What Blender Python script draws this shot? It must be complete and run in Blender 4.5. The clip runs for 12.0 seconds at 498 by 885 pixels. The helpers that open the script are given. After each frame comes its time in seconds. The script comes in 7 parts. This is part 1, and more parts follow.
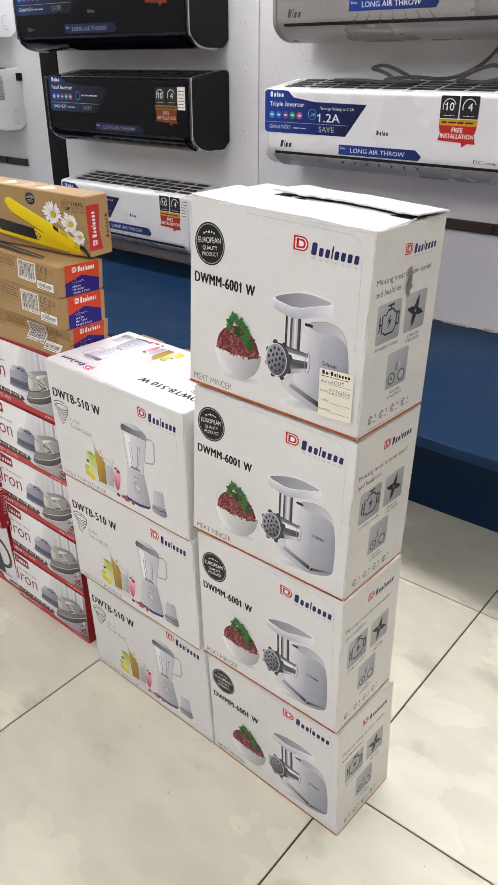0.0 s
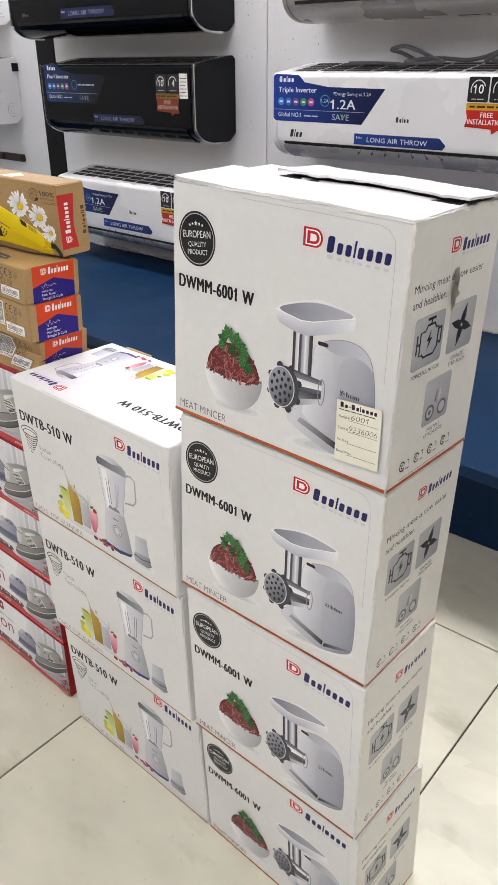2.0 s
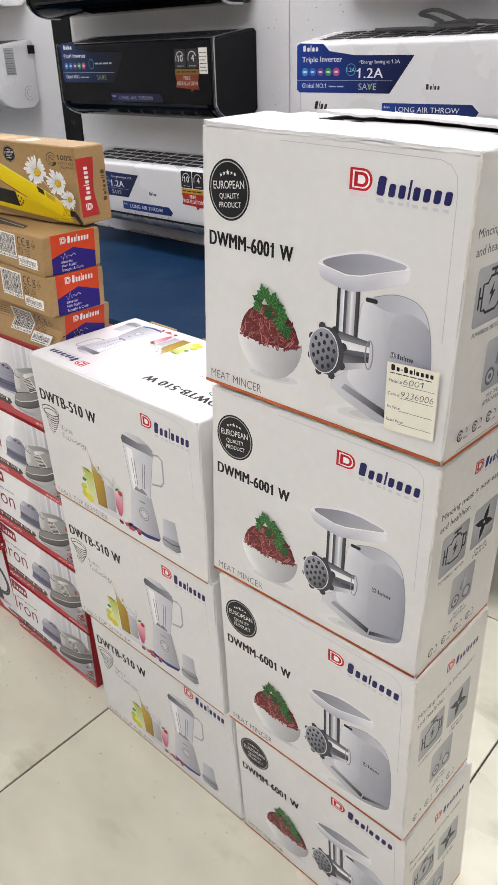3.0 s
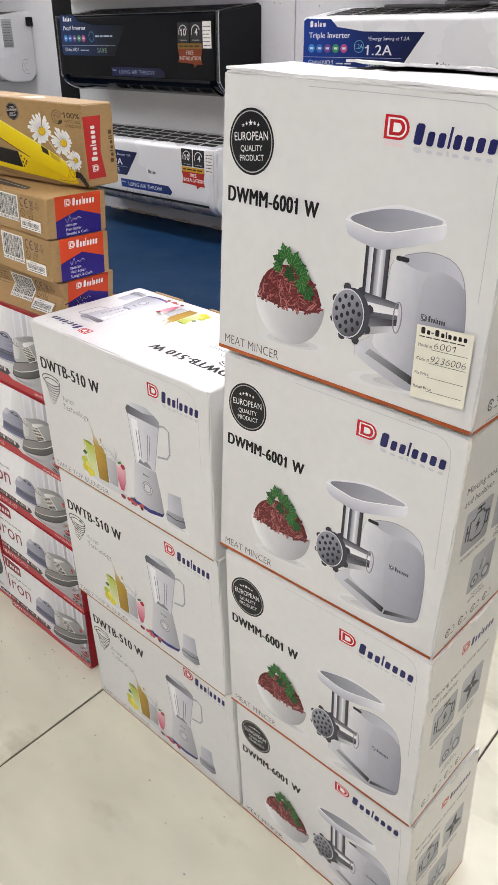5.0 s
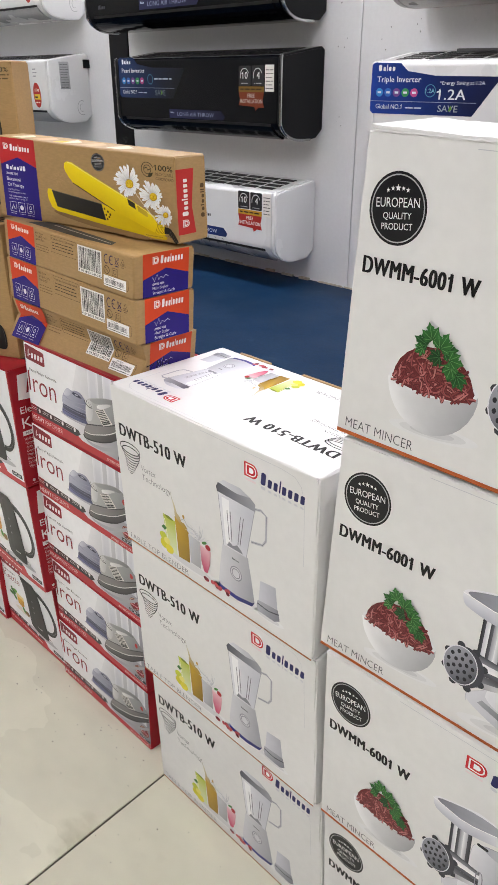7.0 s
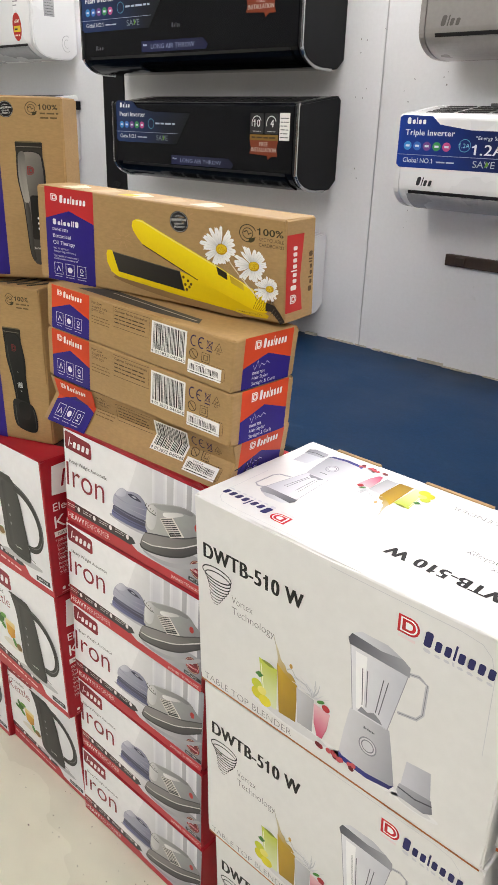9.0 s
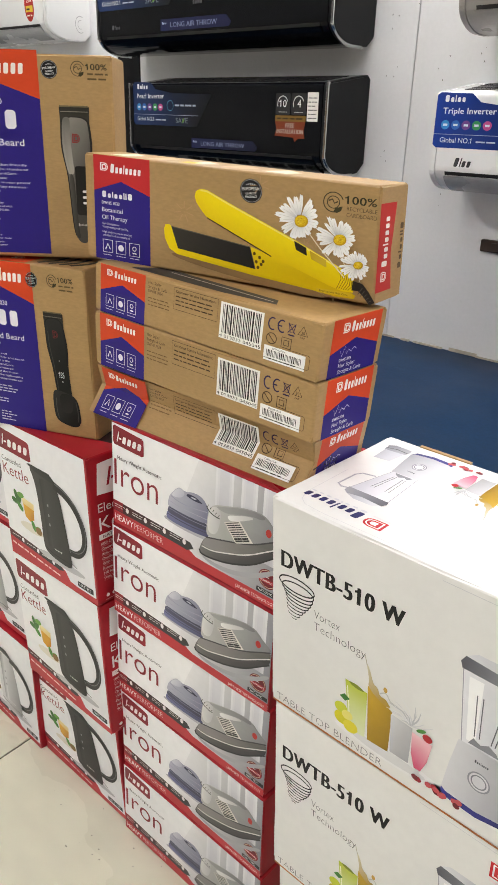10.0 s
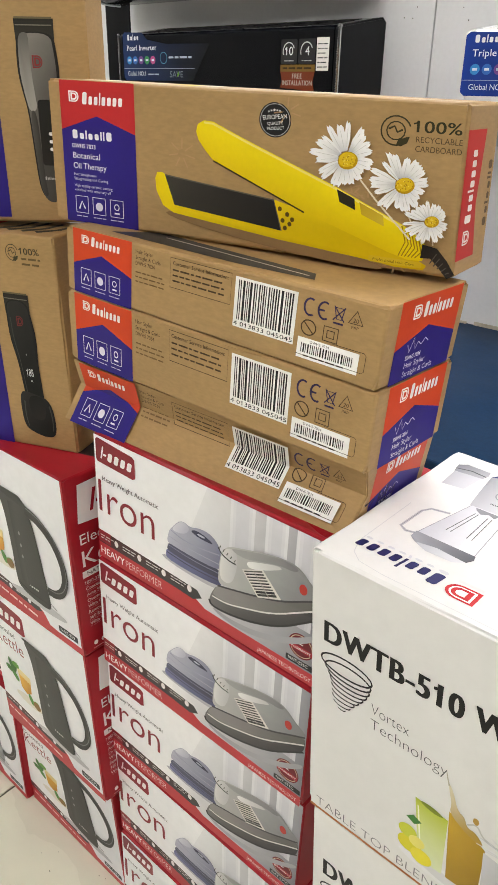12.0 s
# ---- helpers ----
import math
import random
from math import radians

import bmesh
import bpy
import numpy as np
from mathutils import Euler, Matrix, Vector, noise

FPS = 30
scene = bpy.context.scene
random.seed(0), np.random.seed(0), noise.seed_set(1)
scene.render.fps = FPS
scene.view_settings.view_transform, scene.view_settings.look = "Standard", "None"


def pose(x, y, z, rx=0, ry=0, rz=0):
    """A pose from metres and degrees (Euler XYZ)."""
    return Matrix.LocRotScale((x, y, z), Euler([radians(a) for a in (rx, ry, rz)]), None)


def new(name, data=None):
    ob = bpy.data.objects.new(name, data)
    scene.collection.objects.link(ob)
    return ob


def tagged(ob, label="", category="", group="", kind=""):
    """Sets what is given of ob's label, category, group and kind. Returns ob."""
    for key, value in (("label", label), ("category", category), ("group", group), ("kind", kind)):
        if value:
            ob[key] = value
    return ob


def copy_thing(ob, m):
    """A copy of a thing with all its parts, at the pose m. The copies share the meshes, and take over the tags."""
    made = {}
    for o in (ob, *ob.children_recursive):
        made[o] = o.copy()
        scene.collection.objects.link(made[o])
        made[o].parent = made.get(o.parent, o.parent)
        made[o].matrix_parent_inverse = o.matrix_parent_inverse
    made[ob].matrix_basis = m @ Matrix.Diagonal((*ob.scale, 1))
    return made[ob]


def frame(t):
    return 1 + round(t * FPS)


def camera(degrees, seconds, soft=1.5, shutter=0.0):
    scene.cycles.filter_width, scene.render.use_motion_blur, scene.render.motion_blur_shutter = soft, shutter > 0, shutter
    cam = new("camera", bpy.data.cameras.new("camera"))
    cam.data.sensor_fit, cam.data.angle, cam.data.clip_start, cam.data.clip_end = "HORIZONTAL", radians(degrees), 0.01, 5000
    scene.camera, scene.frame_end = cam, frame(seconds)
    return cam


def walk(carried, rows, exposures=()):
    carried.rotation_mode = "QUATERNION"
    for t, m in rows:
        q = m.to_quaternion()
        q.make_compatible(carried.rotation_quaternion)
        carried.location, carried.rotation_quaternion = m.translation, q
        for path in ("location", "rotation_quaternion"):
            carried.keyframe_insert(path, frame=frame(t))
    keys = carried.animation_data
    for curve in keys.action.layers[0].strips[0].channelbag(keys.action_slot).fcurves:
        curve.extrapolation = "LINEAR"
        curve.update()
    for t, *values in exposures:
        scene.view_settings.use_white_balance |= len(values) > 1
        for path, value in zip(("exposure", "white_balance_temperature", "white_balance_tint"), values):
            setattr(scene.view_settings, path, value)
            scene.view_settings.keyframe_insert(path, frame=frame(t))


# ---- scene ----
# ---------- camera and walk ----------
cam = camera(37.0, 12.0, 1.35)
METRES, EYE, TILT, LEAN, TURN = 1.1, 1.174, -27.0, 0.0, 41.0
ROWS = [
    (0.0, 0.0, 0.0, 0.0, -0.0, 0.0, 0.0),
    (0.5, -0.0013, 0.0267, -0.0047, 0.06, -1.02, -0.18),
    (1.0, 0.0079, 0.0548, 0.0154, 0.32, -0.88, -0.19),
    (1.5, 0.0177, 0.1172, 0.032, 0.61, -0.33, -0.28),
    (2.0, 0.0124, 0.19, 0.0457, 0.82, 0.03, -0.13),
    (2.5, 0.0018, 0.2283, 0.0404, 1.9, -0.16, 0.18),
    (3.0, -0.0048, 0.2487, 0.0289, 2.4, -0.72, 0.51),
    (5.0, -0.0292, 0.2778, 0.0093, 1.58, -1.5, -0.66),
    (5.5, -0.0548, 0.3007, 0.0234, 2.48, -1.32, -1.47),
    (6.0, -0.0656, 0.3113, 0.0271, 3.34, -0.93, -1.81),
    (6.5, -0.0745, 0.3226, 0.0379, 3.92, -0.17, -1.98),
    (7.0, -0.111, 0.3564, 0.06, 3.78, 0.87, -1.9),
    (9.0, -0.2777, 0.5149, 0.1382, 0.41, 4.03, -2.17),
    (9.5, -0.3301, 0.5335, 0.1546, 0.27, 4.15, -1.91),
    (10.0, -0.3483, 0.5904, 0.1435, 0.51, 3.47, -2.07),
    (10.5, -0.3638, 0.6674, 0.1508, 0.93, 2.58, -2.62),
    (11.0, -0.3774, 0.7166, 0.1811, 1.36, 2.07, -2.97),
    (11.5, -0.3733, 0.7498, 0.1853, 1.45, 1.7, -2.65),
    (12.0, -0.3683, 0.766, 0.189, 0.61, 1.4, -1.25),
]
walk(cam, [(t, pose(0, 0, EYE, TILT, LEAN, TURN) @ pose(METRES * x, METRES * y, METRES * z, 90 + pitch, roll, yaw))
           for t, x, y, z, yaw, pitch, roll in ROWS],
     exposures=[(0.0, 0.0, 6500, 10), (7.0, 0.0, 6500, 9), (9.0, 0.10, 6750, 7), (12.0, 0.10, 6850, 5)])

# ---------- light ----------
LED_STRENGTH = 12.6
world = bpy.data.worlds.new("showroom_air")
world.use_nodes = True
world.node_tree.nodes["Background"].inputs[0].default_value = (0.9, 0.95, 1.0, 1)
world.node_tree.nodes["Background"].inputs[1].default_value = 0.02
scene.world = world


# ---------- materials ----------
def ink(h):
    """Linear RGBA from an sRGB hex colour."""
    c = [int(h[i:i + 2], 16) / 255 for i in (0, 2, 4)]
    return tuple([(v / 12.92 if v <= 0.04045 else ((v + 0.055) / 1.055) ** 2.4) for v in c] + [1.0])


def surface(name, color, rough=0.5, metal=0.0, vary=0.08, scale=4.0, fine=90.0, fine_vary=0.04, bump=0.1, bump_scale=250.0,
            wave=0.0, wave_scale=9.0, coat=0.0, rough_vary=0.1, stain=None, stain_scale=6.0, stain_from=0.62, stretch=(1, 1, 1)):
    """A procedural surface: colour drift at two scales, uneven gloss, fine relief, slow waviness and optional stains."""
    m = bpy.data.materials.new(name)
    m.use_nodes = True
    nt = m.node_tree
    bsdf = nt.nodes["Principled BSDF"]
    bsdf.inputs["Metallic"].default_value = metal
    bsdf.inputs["Coat Weight"].default_value = coat
    bsdf.inputs["Coat Roughness"].default_value = 0.08
    co = nt.nodes.new("ShaderNodeTexCoord")
    mp = nt.nodes.new("ShaderNodeMapping")
    mp.inputs["Scale"].default_value = stretch
    info = nt.nodes.new("ShaderNodeObjectInfo")
    far = nt.nodes.new("ShaderNodeVectorMath")
    far.operation = "MULTIPLY_ADD"
    far.inputs[1].default_value = (31.0, 17.0, 23.0)
    nt.links.new(info.outputs["Random"], far.inputs[0])
    nt.links.new(co.outputs["Object"], far.inputs[2])
    nt.links.new(far.outputs[0], mp.inputs[0])

    def noise_at(sc, detail=4.0):
        n = nt.nodes.new("ShaderNodeTexNoise")
        n.inputs["Scale"].default_value = sc
        n.inputs["Detail"].default_value = detail
        nt.links.new(mp.outputs[0], n.inputs["Vector"])
        return n.outputs["Fac"]

    def span(fac, lo, hi, a=0.3, b=0.7):
        r = nt.nodes.new("ShaderNodeMapRange")
        r.inputs[1].default_value, r.inputs[2].default_value = a, b
        r.inputs[3].default_value, r.inputs[4].default_value = lo, hi
        nt.links.new(fac, r.inputs[0])
        return r.outputs[0]

    def times(a, b):
        n = nt.nodes.new("ShaderNodeMath")
        n.operation = "MULTIPLY"
        nt.links.new(a, n.inputs[0])
        nt.links.new(b, n.inputs[1])
        return n.outputs[0]

    slow, quick = noise_at(scale), noise_at(fine, 2.0)
    value = times(span(slow, 1 - vary, 1 + vary), span(quick, 1 - fine_vary, 1 + fine_vary))
    if color == "ink":
        src = nt.nodes.new("ShaderNodeAttribute")
        src.attribute_name = "ink"
        base = src.outputs["Color"]
    else:
        src = nt.nodes.new("ShaderNodeRGB")
        src.outputs[0].default_value = color
        base = src.outputs[0]
    mix = nt.nodes.new("ShaderNodeVectorMath")
    mix.operation = "SCALE"
    nt.links.new(base, mix.inputs[0])
    nt.links.new(value, mix.inputs["Scale"])
    out = mix.outputs[0]
    if stain:
        sm = nt.nodes.new("ShaderNodeMix")
        sm.data_type = "RGBA"
        nt.links.new(span(noise_at(stain_scale, 7.0), 0.0, 0.75, stain_from, stain_from + 0.16), sm.inputs[0])
        nt.links.new(out, sm.inputs[6])
        sm.inputs[7].default_value = stain
        out = sm.outputs[2]
    nt.links.new(out, bsdf.inputs["Base Color"])
    nt.links.new(span(slow, max(0.02, rough - rough_vary), min(1.0, rough + rough_vary)), bsdf.inputs["Roughness"])
    last = None
    if bump:
        b = nt.nodes.new("ShaderNodeBump")
        b.inputs["Strength"].default_value = bump
        b.inputs["Distance"].default_value = 0.0006
        nt.links.new(noise_at(bump_scale, 3.0), b.inputs["Height"])
        last = b.outputs[0]
    if wave:
        b = nt.nodes.new("ShaderNodeBump")
        b.inputs["Strength"].default_value = wave
        b.inputs["Distance"].default_value = 0.02
        nt.links.new(noise_at(wave_scale, 1.5), b.inputs["Height"])
        if last:
            nt.links.new(last, b.inputs["Normal"])
        last = b.outputs[0]
    if last:
        nt.links.new(last, bsdf.inputs["Normal"])
    return m


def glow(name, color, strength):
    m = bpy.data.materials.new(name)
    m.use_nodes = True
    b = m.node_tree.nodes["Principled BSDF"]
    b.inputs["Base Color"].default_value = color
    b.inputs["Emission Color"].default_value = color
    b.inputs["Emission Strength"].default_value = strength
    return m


INK = surface("printed_ink", "ink", 0.36, vary=0.02, fine_vary=0.02, bump=0.05, wave=0.05, wave_scale=7.0, rough_vary=0.06)
INK_MATT = surface("printed_ink_matt", "ink", 0.55, vary=0.05, scale=12, fine=300, fine_vary=0.015, bump=0.05, wave=0.04)
WHITE_BOARD = surface("white_coated_board", (0.79, 0.785, 0.775, 1), 0.46, vary=0.03, fine_vary=0.015, bump=0.05, wave=0.06, wave_scale=7.0,
                      rough_vary=0.08, stain=(0.74, 0.73, 0.70, 1), stain_scale=7.0, stain_from=0.71)
IVORY_BOARD = surface("ivory_side_board", (0.78, 0.755, 0.70, 1), 0.42, vary=0.04, bump=0.05, wave=0.06,
                      stain=(0.52, 0.47, 0.38, 1), stain_scale=9.0, stain_from=0.64)
WORN_EDGE = surface("worn_board_edge", (0.56, 0.50, 0.41, 1), 0.8, vary=0.2, scale=40, bump=0.4)
KRAFT = surface("kraft_board", (0.41, 0.257, 0.105, 1), 0.55, vary=0.05, scale=6, fine=160, fine_vary=0.07, bump=0.12, bump_scale=400,
                wave=0.06, wave_scale=9.0, stretch=(1, 1, 3))
RED_BOARD = surface("red_coated_board", (0.36, 0.012, 0.022, 1), 0.36, vary=0.06, bump=0.05, wave=0.06)
GLOSS_WHITE_BOARD = surface("glossy_white_board", (0.80, 0.80, 0.81, 1), 0.28, vary=0.02, bump=0.03, wave=0.05)
WALL_WHITE = surface("white_laminate_wall", (0.80, 0.805, 0.82, 1), 0.38, vary=0.03, scale=1.5, fine_vary=0.015, bump=0.02, wave=0.05, wave_scale=3.0,
                     stain=(0.44, 0.43, 0.40, 1), stain_scale=14.0, stain_from=0.74)
# Two tones for unseen walls: lighter for bounce, dark to calm black reflections.
WALL_PLAIN = surface("unseen_wall_bounce", (0.50, 0.495, 0.485, 1), 0.7, vary=0.05, scale=1.2, bump=0.2)
WALL_DARK = surface("unseen_wall_dark", (0.10, 0.098, 0.095, 1), 0.7, vary=0.05, scale=1.2, bump=0.2)
CEILING_WHITE = surface("ceiling_paint", (0.8, 0.8, 0.8, 1), 0.8, vary=0.03, bump=0.2)
BLUE = surface("deep_blue_cladding", (0.0045, 0.025, 0.068, 1), 0.5, vary=0.12, scale=3.0, fine=120, fine_vary=0.12, bump=0.2, wave=0.05, wave_scale=4.0,
               stain=(0.035, 0.075, 0.13, 1), stain_scale=11.0, stain_from=0.68)
BLACK_STRIP = surface("black_gloss_strip", (0.004, 0.004, 0.005, 1), 0.32, bump=0.03)
SEAM = surface("dark_seam", (0.02, 0.02, 0.02, 1), 0.9)
TILE = surface("cream_porcelain", (0.74, 0.717, 0.58, 1), 0.26, vary=0.07, scale=2.6, fine=9, fine_vary=0.05, bump=0.02, wave=0.012, wave_scale=5,
               stain=(0.44, 0.42, 0.30, 1), stain_scale=5.5, stain_from=0.59, rough_vary=0.06, stretch=(1, 1.8, 1))
GROUT = surface("dirty_grout", (0.075, 0.066, 0.05, 1), 0.85, vary=0.3, scale=30, bump=0.4)
AC_WHITE = surface("white_abs_plastic", (0.80, 0.805, 0.81, 1), 0.26, vary=0.012, fine_vary=0.006, bump=0.02, rough_vary=0.05)
AC_GREY = surface("champagne_grey_plastic", (0.34, 0.325, 0.31, 1), 0.3, metal=0.25, vary=0.03, bump=0.02)
AC_BLACK = surface("black_gloss_plastic", (0.003, 0.0035, 0.005, 1), 0.10, vary=0.05, bump=0.015, rough_vary=0.05)
AC_BLACK_MATT = surface("charcoal_plastic", (0.007, 0.0075, 0.0085, 1), 0.38, vary=0.1, bump=0.05)
VANE_GREY = surface("grey_vane_plastic", (0.40, 0.41, 0.42, 1), 0.3, vary=0.04, bump=0.02)
# Near-black standing in for the shade inside slots, holes and the flap gap.
SLOT_DARK = surface("opening_shade", (0.012, 0.012, 0.013, 1), 0.7)
CHROME = surface("bright_trim", (0.55, 0.55, 0.56, 1), 0.16, metal=1.0, vary=0.04, bump=0.02)
CABLE_GREY = surface("grey_rubber_cable", (0.13, 0.13, 0.135, 1), 0.5, vary=0.1, bump=0.1)
RAIL_BROWN = surface("rusty_brown_steel", (0.045, 0.026, 0.018, 1), 0.6, vary=0.25, scale=20, bump=0.3)
PAPER = surface("sticker_paper", (0.82, 0.81, 0.73, 1), 0.6, vary=0.03, bump=0.05)
TAPE = surface("torn_tape", (0.50, 0.46, 0.38, 1), 0.35, vary=0.12, scale=30, bump=0.2)
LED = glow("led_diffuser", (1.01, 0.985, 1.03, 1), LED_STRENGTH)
STEEL_GREY = surface("painted_fixture_frame", (0.6, 0.6, 0.6, 1), 0.4)


for m in (RED_BOARD, INK, INK_MATT):
    m.node_tree.nodes["Principled BSDF"].inputs["Specular IOR Level"].default_value = 0.28
for m in (AC_BLACK, AC_BLACK_MATT, BLUE, BLACK_STRIP):
    m.node_tree.nodes["Principled BSDF"].inputs["Specular IOR Level"].default_value = 0.16


# ---------- mesh helpers ----------
def part(name, bm, material, parent=None, label="", smooth=False):
    me = bpy.data.meshes.new(name)
    bm.to_mesh(me)
    bm.free()
    me.materials.append(material)
    if smooth:
        for p in me.polygons:
            p.use_smooth = True
    ob = new(name, me)
    if parent is not None:
        ob.parent = parent
    if label:
        ob["label"] = label
    return ob


def thing(name, m, label, category, group="", kind=""):
    ob = new(name)
    ob.empty_display_size = 0.05
    ob.matrix_basis = m
    return tagged(ob, label, category, group, kind)


def box_bm(x0, y0, z0, x1, y1, z1, bevel=0.0, segments=2):
    bm = bmesh.new()
    bmesh.ops.create_cube(bm, size=1)
    for v in bm.verts:
        v.co = Vector(((x0 + x1) / 2 + v.co.x * (x1 - x0), (y0 + y1) / 2 + v.co.y * (y1 - y0), (z0 + z1) / 2 + v.co.z * (z1 - z0)))
    if bevel:
        bmesh.ops.bevel(bm, geom=bm.edges[:], offset=bevel, segments=segments, affect="EDGES", profile=0.5)
    return bm


def worn_box(w, d, h, seed, wear=0.0014):
    """A board box whose edges and corners are a little rounded and knocked in."""
    q = random.Random(seed)

    def ticks(n):
        mid = max(2, int(n / 0.035))
        return [0, 0.0022, 0.008] + [0.008 + (n - 0.016) * k / mid for k in range(1, mid)] + [n - 0.008, n - 0.0022, n]

    size, grid = (w, d, h), [ticks(n) for n in (w, d, h)]
    bm = bmesh.new()
    made = {}

    def vert(i, j, k):
        if (i, j, k) not in made:
            co = [grid[0][i], grid[1][j], grid[2][k]]
            gap = [(min(c, n - c), a) for a, (c, n) in enumerate(zip(co, size))]
            gap.sort()
            if gap[1][0] < 0.0001:
                s = 0.0007 + wear * q.random() ** 2
            elif gap[1][0] < 0.0023:
                s = 0.12 * wear * q.random()
            else:
                s = 0.0
            corner = 1.8 if gap[2][0] < 0.0023 else 1.0
            for g, a in gap[:2] if gap[2][0] > 0.0001 else gap:
                co[a] += s * corner * (1 if co[a] < size[a] / 2 else -1)
            made[i, j, k] = bm.verts.new(co)
        return made[i, j, k]

    n = [len(g) - 1 for g in grid]
    for i in range(n[0]):
        for j in range(n[1]):
            bm.faces.new((vert(i, j, 0), vert(i, j + 1, 0), vert(i + 1, j + 1, 0), vert(i + 1, j, 0)))
            bm.faces.new((vert(i, j, n[2]), vert(i + 1, j, n[2]), vert(i + 1, j + 1, n[2]), vert(i, j + 1, n[2])))
    for i in range(n[0]):
        for k in range(n[2]):
            bm.faces.new((vert(i, 0, k), vert(i + 1, 0, k), vert(i + 1, 0, k + 1), vert(i, 0, k + 1)))
            bm.faces.new((vert(i, n[1], k), vert(i, n[1], k + 1), vert(i + 1, n[1], k + 1), vert(i + 1, n[1], k)))
    for j in range(n[1]):
        for k in range(n[2]):
            bm.faces.new((vert(0, j, k), vert(0, j, k + 1), vert(0, j + 1, k + 1), vert(0, j + 1, k)))
            bm.faces.new((vert(n[0], j, k), vert(n[0], j + 1, k), vert(n[0], j + 1, k + 1), vert(n[0], j, k + 1)))
    return bm


def settle(t, w, h, tl, bl, br, tr):
    """Lean and squeeze a carton: the corners of its front come to these places, and all that is on it goes along."""
    ends = ((tl[0], tl[1] - h), bl, (br[0] - w, br[1]), (tr[0] - w, tr[1] - h))
    for o in t.children_recursive:
        o.data = o.data.copy()
        for v in o.data.vertices:
            a, b = v.co.x / w, v.co.z / h
            share = ((1 - a) * b, (1 - a) * (1 - b), a * (1 - b), a * b)
            v.co.x += sum(k * e[0] for k, e in zip(share, ends))
            v.co.z += sum(k * e[1] for k, e in zip(share, ends))
    return t


def add_box(bm, x0, y0, z0, x1, y1, z1):
    vs = [bm.verts.new(p) for p in ((x0, y0, z0), (x1, y0, z0), (x1, y1, z0), (x0, y1, z0), (x0, y0, z1), (x1, y0, z1), (x1, y1, z1), (x0, y1, z1))]
    for f in ((3, 2, 1, 0), (4, 5, 6, 7), (0, 1, 5, 4), (1, 2, 6, 5), (2, 3, 7, 6), (3, 0, 4, 7)):
        bm.faces.new([vs[i] for i in f])


def crushed_edge(a, b, radius, seed):
    """A lumpy, folded roll of board along an edge, thickest at its far end."""
    q = random.Random(seed)
    a, b = Vector(a), Vector(b)
    bm = bmesh.new()
    along = (b - a).normalized()
    side = along.cross(Vector((0.31, 0.17, 0.93)) if abs(along.z) < 0.9 else Vector((1, 0, 0))).normalized()
    up = side.cross(along)
    n, rings = max(10, int((b - a).length / 0.006)), []
    for i in range(n + 1):
        t = i / n
        swell = radius * (0.45 + 0.35 * t + 0.45 * q.random() * q.random()) * (0.25 if i in (0, n) else 1.0)
        mid = a + (b - a) * t + side * q.uniform(-0.25, 0.25) * radius + up * q.uniform(-0.2, 0.3) * radius
        rings.append([bm.verts.new(mid + swell * q.uniform(0.75, 1.2) * (math.cos(k * math.pi / 3) * side + math.sin(k * math.pi / 3) * up)) for k in range(6)])
    for r0, r1 in zip(rings, rings[1:]):
        for k in range(6):
            bm.faces.new((r0[k], r0[(k + 1) % 6], r1[(k + 1) % 6], r1[k]))
    bm.faces.new(rings[0][::-1])
    bm.faces.new(rings[-1])
    bmesh.ops.recalc_face_normals(bm, faces=bm.faces[:])
    return bm


def extrude_x(profile, x0, x1, bevel=0.0):
    """A closed (y, z) profile swept along x."""
    bm = bmesh.new()
    a = [bm.verts.new((x0, y, z)) for y, z in profile]
    b = [bm.verts.new((x1, y, z)) for y, z in profile]
    n = len(profile)
    caps = [bm.faces.new(a[::-1]), bm.faces.new(b)]
    for i in range(n):
        bm.faces.new((a[i], a[(i + 1) % n], b[(i + 1) % n], b[i]))
    bmesh.ops.recalc_face_normals(bm, faces=bm.faces[:])
    if bevel:
        edges = [e for f in caps for e in f.edges]
        bmesh.ops.bevel(bm, geom=edges, offset=bevel, segments=2, affect="EDGES")
    return bm


def tube_bm(points, radius, sides=8, closed=False):
    """A round tube through the points, smoothed by Catmull-Rom."""
    pts = [Vector(p) for p in points]
    fine = []
    n = len(pts)
    for i in range(n - 1):
        p0, p1, p2, p3 = pts[max(i - 1, 0)], pts[i], pts[i + 1], pts[min(i + 2, n - 1)]
        for k in range(6):
            t = k / 6
            fine.append(0.5 * ((2 * p1) + (p2 - p0) * t + (2 * p0 - 5 * p1 + 4 * p2 - p3) * t * t + (3 * p1 - p0 - 3 * p2 + p3) * t ** 3))
    fine.append(pts[-1])
    bm = bmesh.new()
    rings = []
    for i, p in enumerate(fine):
        d = (fine[min(i + 1, len(fine) - 1)] - fine[max(i - 1, 0)]).normalized()
        side = d.cross(Vector((0.13, 0.21, 0.97))).normalized()
        up = side.cross(d)
        rings.append([bm.verts.new(p + radius * (math.cos(a) * side + math.sin(a) * up)) for a in [2 * math.pi * k / sides for k in range(sides)]])
    for r, s in zip(rings, rings[1:]):
        for k in range(sides):
            bm.faces.new((r[k], r[(k + 1) % sides], s[(k + 1) % sides], s[k]))
    bm.faces.new(rings[0][::-1])
    bm.faces.new(rings[-1])
    return bm


